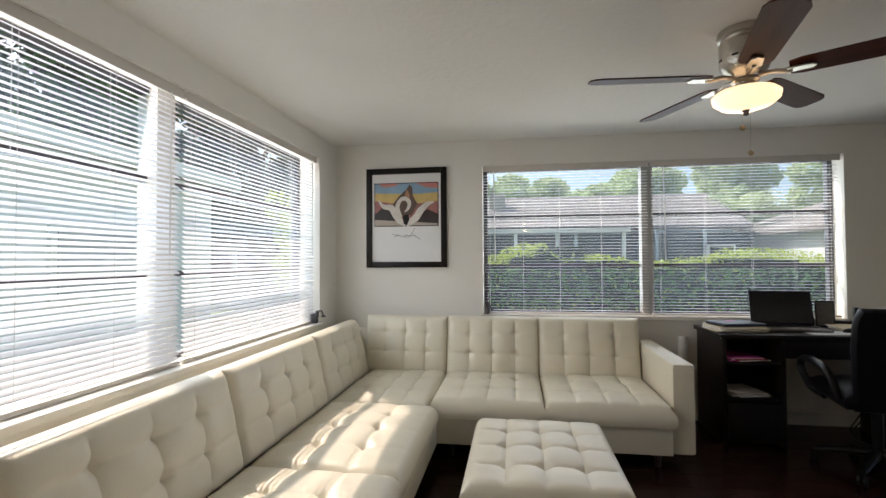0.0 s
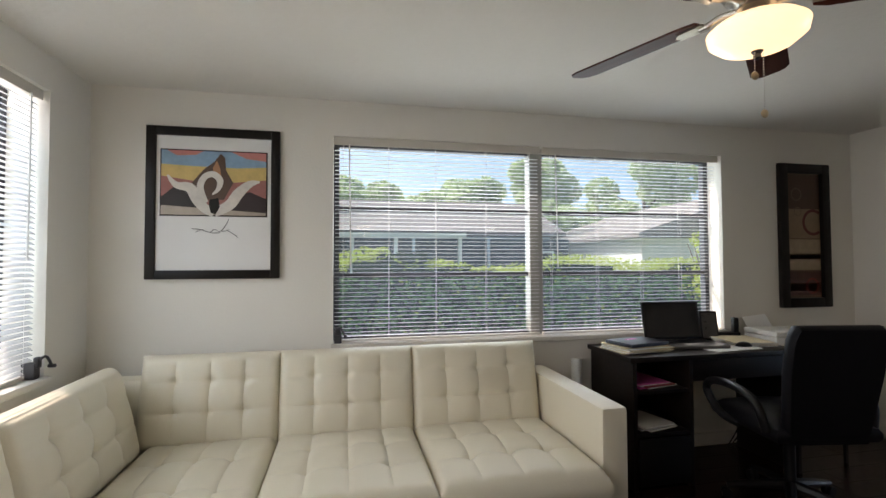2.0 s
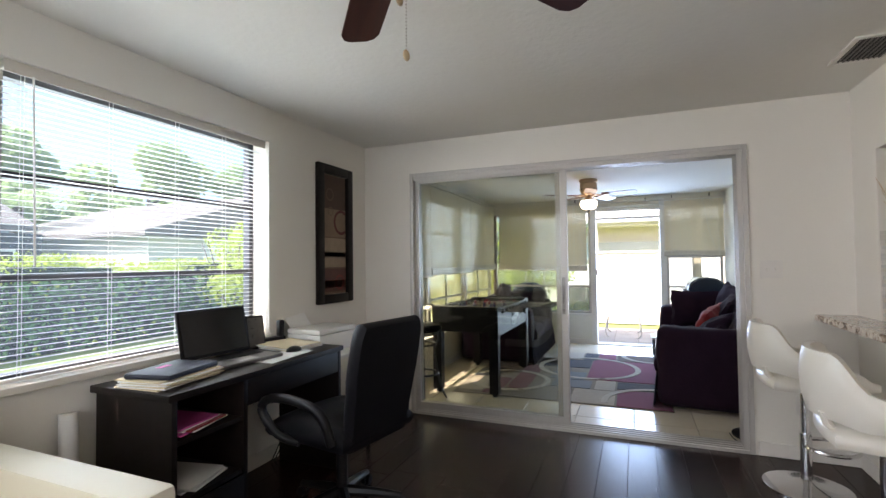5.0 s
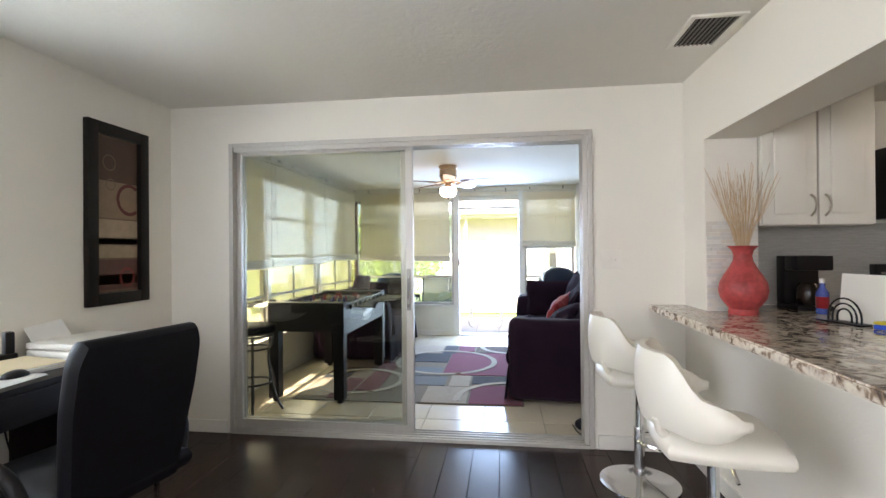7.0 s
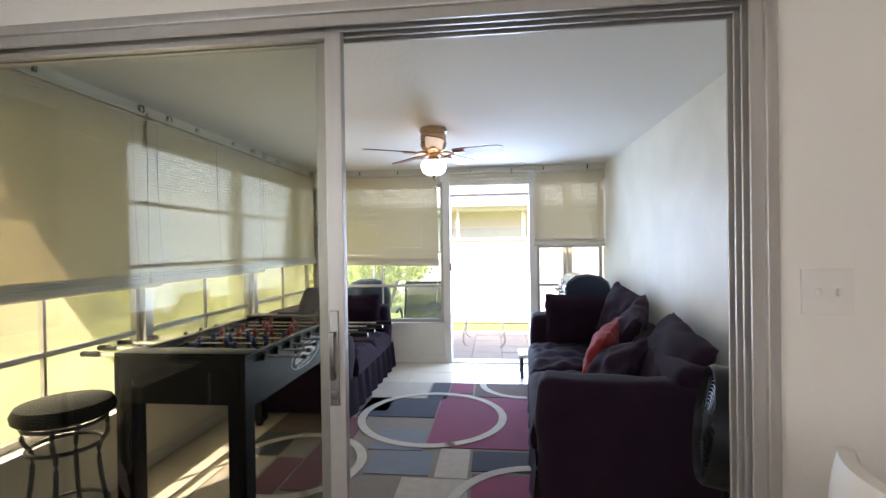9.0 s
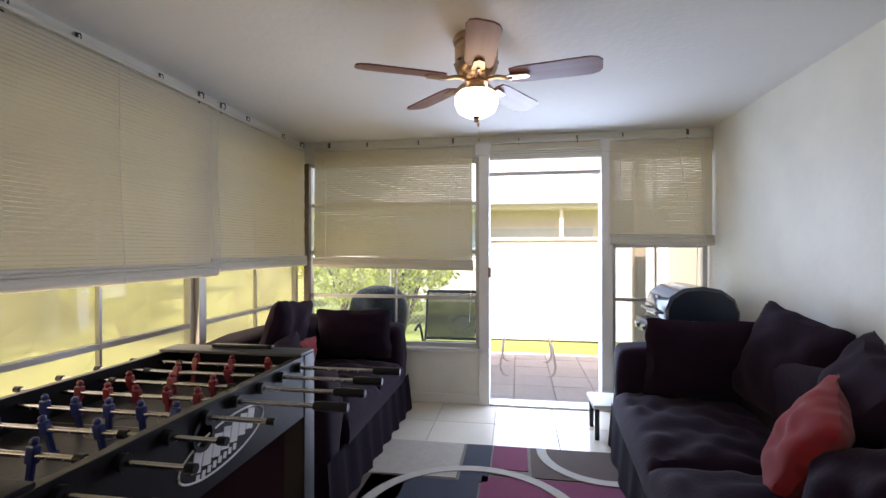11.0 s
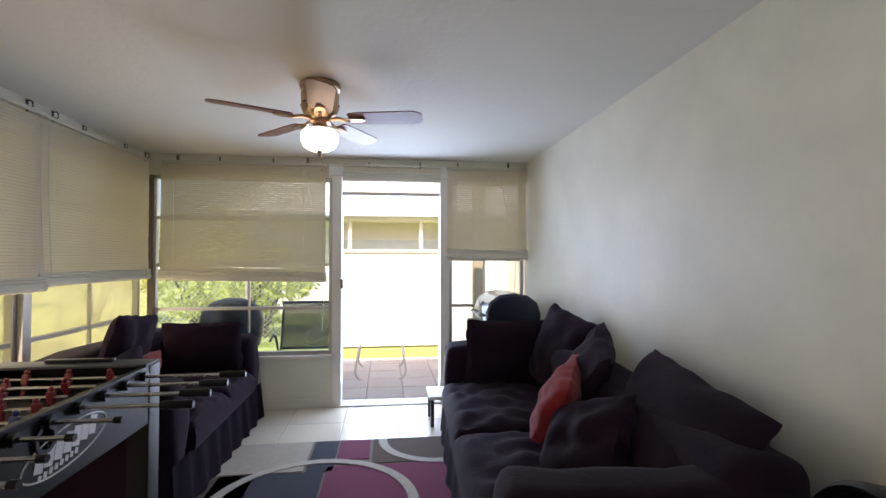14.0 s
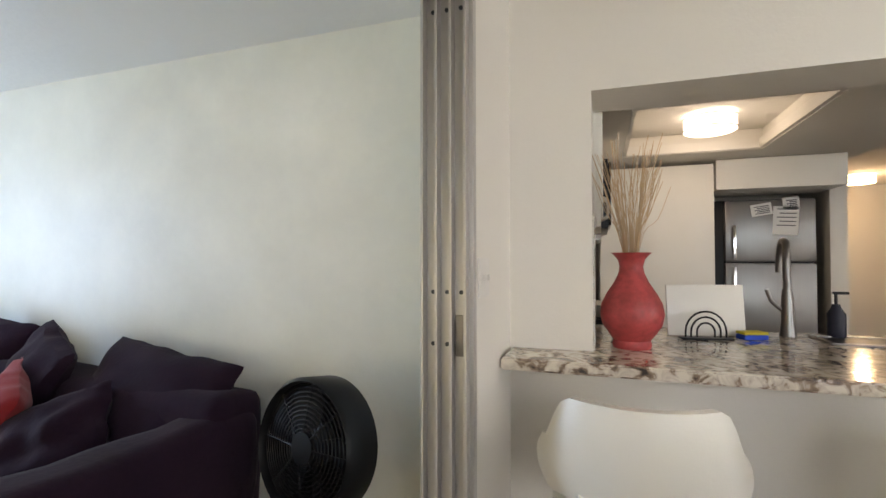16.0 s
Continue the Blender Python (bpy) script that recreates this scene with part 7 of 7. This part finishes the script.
def tree(at, height, spread, label, leaf_m, seed, n=2600, size=0.16, bare=0.35):
    rng = random.Random(seed)
    t = thing("tree", at, label, "tree", "yard trees")
    bm = bmesh.new()
    tube(bm, spline([(0, 0, 0), (rng.uniform(-0.1, 0.1), 0.05, height * 0.3), (rng.uniform(-0.3, 0.3), rng.uniform(-0.2, 0.2), height * 0.65), (rng.uniform(-0.4, 0.4), 0, height * 0.92)], 4),
         [0.035 * height * (1 - 0.07 * i) for i in range(13)], 8)
    blobs = []
    for i in range(13):
        a, z = rng.uniform(0, math.tau), height * rng.uniform(bare, 0.95)
        r = spread * rng.uniform(0.35, 1.0) * (1.15 - 0.55 * z / height)
        e = (r * math.cos(a), r * math.sin(a), z + rng.uniform(0.1, 0.5))
        tube(bm, spline([(0, 0, z * 0.75), (e[0] * 0.5, e[1] * 0.5, z * 0.92), e], 3), [0.012 * height, 0.010 * height, 0.008 * height, 0.007 * height, 0.005 * height, 0.004 * height, 0.003 * height], 6)
        q = spread * rng.uniform(0.24, 0.44)
        blobs.append((*e, q, q, q * 0.7))
    part("trunk", bm, M_BARK, t)
    leaf_cloud("crown", t, blobs, n, size, leaf_m, seed)
    return t


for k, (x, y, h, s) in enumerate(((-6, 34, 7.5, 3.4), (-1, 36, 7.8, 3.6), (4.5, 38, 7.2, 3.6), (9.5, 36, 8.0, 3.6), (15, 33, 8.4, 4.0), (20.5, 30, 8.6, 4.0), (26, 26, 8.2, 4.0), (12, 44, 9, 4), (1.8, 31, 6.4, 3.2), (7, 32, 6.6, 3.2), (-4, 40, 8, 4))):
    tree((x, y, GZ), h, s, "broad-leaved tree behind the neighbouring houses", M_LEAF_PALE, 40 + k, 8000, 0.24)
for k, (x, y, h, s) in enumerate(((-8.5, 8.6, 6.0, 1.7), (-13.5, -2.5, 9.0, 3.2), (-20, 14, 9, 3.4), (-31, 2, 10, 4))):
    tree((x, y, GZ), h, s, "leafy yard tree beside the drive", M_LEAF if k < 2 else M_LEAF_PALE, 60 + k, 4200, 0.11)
for k, (x, y, h, s) in enumerate(((-10.8, -3.5, 7.6, 3.0), (-11.2, 1.2, 8.0, 3.2), (-10.6, 5.6, 7.4, 3.0), (-11.0, 10.2, 8.0, 3.2), (-8.2, 14.5, 7.2, 3.0))):
    tree((x, y, GZ), h, s, "dense dark tree rising behind the white house", M_LEAF_FAR, 90 + k, 7000, 0.20, 0.2)
h5 = gable_house("side_house", -9.4, -5.2, -7.0, 7.6, 2.75, 3.45, M_WHITEWALL, "low white house close beside the window, with a wide eave", 0.35, "y")
part("fascia", boxes((-4.86, -7.3, 2.58, -4.80, 7.9, 2.78)), M_WHITEWALL, h5, "white fascia board", smooth=False)
for y in (-4.0, 0.4, 4.6):
    w_ = part("window", boxes((-5.2, y, 0.75, -5.14, y + 1.5, 1.75)), M_TRIM, h5, smooth=False)
    part("pane", boxes((-5.15, y + 0.08, 0.83, -5.12, y + 1.42, 1.67)), mat("curtained_glass", (0.45, 0.45, 0.44), 0.3), w_, smooth=False)
sb_ = thing("shrub", (-4.1, 8.6, GZ), "tall sunlit yellow-green shrub at the house corner", "shrub", "shrubs")
bm = bmesh.new()
for j in range(5):
    a = math.tau * j / 5
    tube(bm, [(0, 0, 0), (0.12 * math.cos(a), 0.12 * math.sin(a), 1.2), (0.3 * math.cos(a), 0.3 * math.sin(a), 2.3)], [0.03, 0.02, 0.01], 6)
part("stems", bm, M_BARK, sb_)
rng = random.Random(5)
# sun on the upper leaves is in their colour; the lower ones are darker
leaf_cloud("leaves", sb_, [(rng.uniform(-0.35, 0.35), rng.uniform(-0.35, 0.35), rng.uniform(1.2, 2.7), 0.28, 0.28, 0.30) for _ in range(14)], 2600, 0.06, M_LEAF_SUN_TINT, 97)
leaf_cloud("low_leaves", sb_, [(rng.uniform(-0.5, 0.5), rng.uniform(-0.5, 0.5), rng.uniform(0.1, 1.1), 0.35, 0.35, 0.30) for _ in range(12)], 2600, 0.06, M_LEAF_FAR, 98)
# palm behind the hedge
pm = thing("palm_tree", (10.2, 22.5, GZ), "palm tree with drooping fronds behind the hedge", "palm")
bm = bmesh.new()
tube(bm, spline([(0, 0, 0), (0.1, 0, 2), (0.05, 0, 3.7)], 5), 0.16, 10)
part("trunk", bm, M_BARK, pm)
for i in range(22):
    a = math.tau * i / 22 + random.uniform(-0.1, 0.1)
    up = random.uniform(0.2, 1.0)
    bm = bmesh.new()
    pts = spline([(0, 0, 3.7), (0.7 * math.cos(a), 0.7 * math.sin(a), 3.8 + up * 0.7), (1.5 * math.cos(a), 1.5 * math.sin(a), 3.8 + up * 0.6), (2.1 * math.cos(a), 2.1 * math.sin(a), 3.5 + up * 0.1)], 5)
    d = Vector((-math.sin(a), math.cos(a), 0))
    for j, p in enumerate(pts[1:]):
        for sg in (-1, 1):
            q = p + d * sg * 0.35 * (1 - abs(j / 15 - 0.45)) - Vector((0, 0, 0.14))
            bm.faces.new([bm.verts.new(p + Vector((0, 0, 0.01))), bm.verts.new(p + (pts[j] - p) * 0.5), bm.verts.new(q)])
    part("frond", bm, M_LEAF_PALE, pm, smooth=False)

# back yard: pavers, white fence, neighbour's porch
tagged(link("pavement", boxes((SX1 + 0.12, -1.0, GZ - 0.1, 10.72, 3.4, -0.165)), M_CONC), kind="structure")
fe = thing("vinyl_fence", (0, 0, 0), "tall sunlit white vinyl privacy fence", "fence")
for i in range(33):
    part("board", boxes((12.0, -4.0 + i * 0.2, GZ + 0.03, 12.03, -3.805 + i * 0.2, 1.43), bevel=0.004), M_STUCCO, fe, smooth=False)
part("rail", boxes((11.97, -4.0, 1.43, 12.06, 2.6, 1.48)), M_STUCCO, fe, smooth=False)
pb = thing("neighbour_porch", (0, 0, 0), "neighbour's house with a white-posted porch and wide eave", "house")
part("wall", boxes((17.7, -6.0, GZ, 24.0, 5.0, 2.4)), mat("tan_wall", (0.72, 0.68, 0.64), 0.8, vary=0.05), pb, smooth=False)
part("porch_roof", boxes((16.9, -6.0, 2.40, 24.0, 5.5, 2.52)), M_STUCCO, pb, smooth=False)
bm = bmesh.new()
poly(bm, [(16.7, -6.5), (24.0, -6.5), (24.0, 6.0), (16.7, 6.0)], 2.53, 2.62)
for v in bm.verts:
    if v.co.x > 20:
        v.co.z += 2.6
part("roof", bm, M_STUCCO, pb, smooth=False)
for y in (-1.2, 0.75, 2.75):
    part("post", boxes((17.0, y, GZ, 17.1, y + 0.10, 2.40)), M_STUCCO, pb, smooth=False)
w_ = part("window", boxes((17.6, -0.2, 1.2, 17.7, 3.4, 1.95)), M_STUCCO, pb, smooth=False)
# the pane's bright reflection is painted as a pale blue
part("pane", boxes((17.56, -0.1, 1.3, 17.61, 3.3, 1.88)), mat("painted_reflection_glass", (0.50, 0.55, 0.62), 0.3), w_, smooth=False)

# chain-link fence and shrubs
cf = thing("chain_link_fence", (0, 0, 0), "galvanised chain-link fence along the back yard", "fence")
verts, edges, faces = [], [], []
for i in range(-20, 60):
    for sg in (-1, 1):
        x0_, z0_ = 2.4 + i * 0.09, -0.15
        n_ = 15
        pts = []
        for k in range(n_):
            y_ = x0_ + sg * k * 0.09
            if 2.65 <= y_ <= 7.2:
                pts.append((12.2 + 0.004 * sg, y_, z0_ + k * 0.09))
        for a, b in zip(pts, pts[1:]):
            k = len(verts)
            w = 0.005
            verts += [(a[0], a[1] - w, a[2]), (a[0], a[1] + w, a[2]), (b[0], b[1] + w, b[2]), (b[0], b[1] - w, b[2]), (a[0] + w, a[1], a[2]), (b[0] + w, b[1], b[2])]
            faces += [(k, k + 1, k + 2, k + 3), (k, k + 4, k + 5, k + 3), (k + 4, k + 1, k + 2, k + 5)]
me = bpy.data.meshes.new("wire_mesh")
me.from_pydata(verts, [], faces)
me.materials.append(M_ALU)
wm = new("wire_mesh", me)
wm.parent = cf
tagged(wm, kind="stuff")
for y in (2.65, 4.2, 6.0, 7.2):
    bm = bmesh.new()
    rod(bm, (12.2, y, GZ), (12.2, y, 1.2), 0.025, n=10)
    part("post", bm, M_ALU, cf)
bm = bmesh.new()
rod(bm, (12.2, 2.65, 1.15), (12.2, 7.2, 1.15), 0.018, n=8)
part("top_rail", bm, M_ALU, cf)
for k, (x, y, s, h) in enumerate(((13.4, 4.2, 1.1, 1.9), (14.6, 6.0, 1.4, 2.6), (11.0, 8.5, 1.2, 2.2), (15.5, 8.5, 1.6, 3.2), (9.0, 10.8, 1.4, 2.4))):
    sh = thing("shrub", (x, y, GZ), "loose sunlit green shrub behind the fence", "shrub", "shrubs")
    bm = bmesh.new()
    for j in range(6):
        a = math.tau * j / 6
        tube(bm, [(0, 0, 0), (0.3 * s * math.cos(a), 0.3 * s * math.sin(a), h * 0.5), (0.5 * s * math.cos(a), 0.5 * s * math.sin(a), h * 0.85)], [0.03, 0.02, 0.01], 6)
    part("stems", bm, M_BARK, sh)
    rng = random.Random(k)
    leaf_cloud("leaves", sh, [(rng.uniform(-0.6, 0.6) * s, rng.uniform(-0.6, 0.6) * s, h * rng.uniform(0.25, 0.95), 0.35 * s, 0.35 * s, 0.3 * s) for _ in range(14)], 3200, 0.07, M_LEAF_SUN_TINT, 80 + k)

# patio furniture outside the window
pc = thing("covered_kettle_grill", (9.25, 3.52, GZ), "round black-lidded kettle grill on the patio", "grill")
bm = bmesh.new()
lathe(bm, [(0.0, 0.42), (0.2, 0.46), (0.30, 0.58), (0.335, 0.72), (0.34, 0.86), (0.31, 0.98), (0.22, 1.07), (0.10, 1.11), (0.0, 1.115)], 32)
part("kettle", bm, M_BLACKPL, pc)
for j in range(3):
    a = math.tau * j / 3
    bm = bmesh.new()
    rod(bm, (0.15 * math.cos(a), 0.15 * math.sin(a), 0.46), (0.30 * math.cos(a), 0.30 * math.sin(a), 0.085), 0.012, n=8)
    part("leg", bm, M_BLACKPL, pc)
ch = thing("patio_chair", (9.2, 2.72, -0.165), "dark-framed sling patio chair on the pavers", "chair", "", 90)
bm = bmesh.new()
for s in (-1, 1):
    tube(bm, spline([(s * 0.30, 0.25, 0.0), (s * 0.30, 0.22, 0.40), (s * 0.30, -0.20, 0.38), (s * 0.29, -0.32, 0.95)], 5), 0.014, 8)
    tube(bm, spline([(s * 0.30, -0.30, 0.0), (s * 0.31, -0.16, 0.36), (s * 0.32, 0.0, 0.60), (s * 0.32, 0.22, 0.58)], 5), 0.014, 8)
rod(bm, (-0.29, -0.32, 0.95), (0.29, -0.32, 0.95), 0.016, n=8)
rod(bm, (-0.30, -0.22, 0.42), (0.30, -0.22, 0.42), 0.012, n=8)
part("frame", bm, M_BRONZE, ch)
M_SLING = glass("mesh_sling", (0.45, 0.45, 0.42), mirror=0.0, haze=0.25, haze_colour=(0.3, 0.3, 0.26))
bm = bmesh.new()
box(bm, -0.28, -0.004, 0.0, 0.28, 0.004, 0.56, m=pose(0, -0.215, 0.40, 12))
part("back_sling", bm, M_SLING, ch, "see-through mesh sling")
part("seat_sling", boxes((-0.28, -0.20, 0.385, 0.28, 0.22, 0.393)), M_SLING, ch)
lg = thing("chaise_frame", (9.75, 1.85, -0.165), "white tubular lounge chair frame on the pavers", "lounge chair", "", 90)
bm = bmesh.new()
tube(bm, spline([(-0.28, -0.5, 0.30), (-0.28, 0.2, 0.30), (-0.26, 0.3, 0.02), (0.26, 0.3, 0.02), (0.28, 0.2, 0.30), (0.28, -0.5, 0.30)], 5), 0.014, 8)
tube(bm, spline([(-0.28, -0.3, 0.30), (-0.26, -0.4, 0.02), (0.26, -0.4, 0.02), (0.28, -0.3, 0.30)], 5), 0.014, 8)
part("frame", bm, M_STUCCO, lg)
M_WOODPOST = wood("weathered_post", (0.30, 0.22, 0.13), (0.52, 0.40, 0.27), 0.8, "z")
ps = thing("shed_wall", (0, 0, 0), "pale stucco side wall with a timber post", "wall")
part("wall", boxes((9.0, -0.6, GZ, 12.0, -0.4, 2.3)), M_BEIGEST, ps, smooth=False)
part("post", boxes((9.6, 0.55, GZ, 9.72, 0.67, 2.3)), M_WOODPOST, ps, smooth=False)


# ---- floor pieces ----
fl = bpy.data.objects["floor"]
PW, PL = 0.165, 1.22
bm = bmesh.new()
box(bm, 0.001, 0.001, -0.0115, PL - 0.001, PW - 0.001, 0.0, 0.0012, 1)
me_plank = bpy.data.meshes.new("plank")
bm.to_mesh(me_plank)
bm.free()
me_plank.materials.append(M_PLANK)
rest_v, rest_f, count = [], [], 0
row = 0
y = 3.86 - PW
while y > -6.0:
    x = -1.345 - random.uniform(0, PL)
    while x < XE - 0.002:
        x0, x1 = max(x, -1.345), min(x + PL, XE)
        if x1 - x0 > 0.03 and not (y < -3.5 and x0 > 1.25):
            whole = x1 - x0 > PL - 1e-4
            if whole and y > -1.0:
                share("plank", me_plank, fl, (x, y, 0))
            elif y > -1.0:
                bm = bmesh.new()
                box(bm, x0 + 0.001, y + 0.001, -0.0115, x1 - 0.001, y + PW - 0.001, 0.0, 0.0012, 1)
                link("plank", bm, M_PLANK, fl)
            else:
                k = len(rest_v)
                rest_v += [(x0 + 0.001, y + 0.001, 0), (x1 - 0.001, y + 0.001, 0), (x1 - 0.001, y + PW - 0.001, 0), (x0 + 0.001, y + PW - 0.001, 0)]
                rest_f.append((k, k + 1, k + 2, k + 3))
        x += PL
    y -= PW
me = bpy.data.meshes.new("far_planks")
me.from_pydata(rest_v, [], rest_f)
me.materials.append(M_PLANK)
ob = new("far_planks", me)
ob.parent = fl
tagged(ob, kind="stuff")

fs = bpy.data.objects["floor_sunroom"]
TS = 0.46
bm = bmesh.new()
box(bm, 0.003, 0.003, -0.008, TS - 0.003, TS - 0.003, 0.0, 0.002, 1)
me_tile = bpy.data.meshes.new("floor_tile")
bm.to_mesh(me_tile)
bm.free()
me_tile.materials.append(M_TILE)
ny = 8
for i in range(10):
    for j in range(ny):
        x, y = 4.035 + i * TS, 0.30 + j * TS
        x1, y1 = min(x + TS, SX1 + 0.0), min(y + TS, SY1)
        if x1 - x > 0.05 and y1 - y > 0.05:
            if x1 - x > TS - 1e-4 and y1 - y > TS - 1e-4:
                share("floor_tile", me_tile, fs, (x, y, SZ0))
            else:
                bm = bmesh.new()
                box(bm, x + 0.003, y + 0.003, SZ0 - 0.008, x1 - 0.003, y1 - 0.003, SZ0, 0.002, 1)
                link("floor_tile", bm, M_TILE, fs)
pv = bpy.data.objects["pavement"]
M_PAVER = mat("grey_paver", (0.62, 0.61, 0.59), 0.85, vary=0.15, scale=2, rnd=0.15, fine=0.12, bump=0.004, bscale=30)
bm = bmesh.new()
box(bm, 0.006, 0.006, -0.03, 0.394, 0.394, 0.012, 0.004, 1)
me_pv = bpy.data.meshes.new("paver")
bm.to_mesh(me_pv)
bm.free()
me_pv.materials.append(M_PAVER)
for i in range(6):
    for j in range(10):
        share("paver", me_pv, pv, (8.29 + i * 0.4, -0.8 + j * 0.4, -0.165), 0, random.uniform(-0.4, 0.4), random.uniform(-0.4, 0.4))
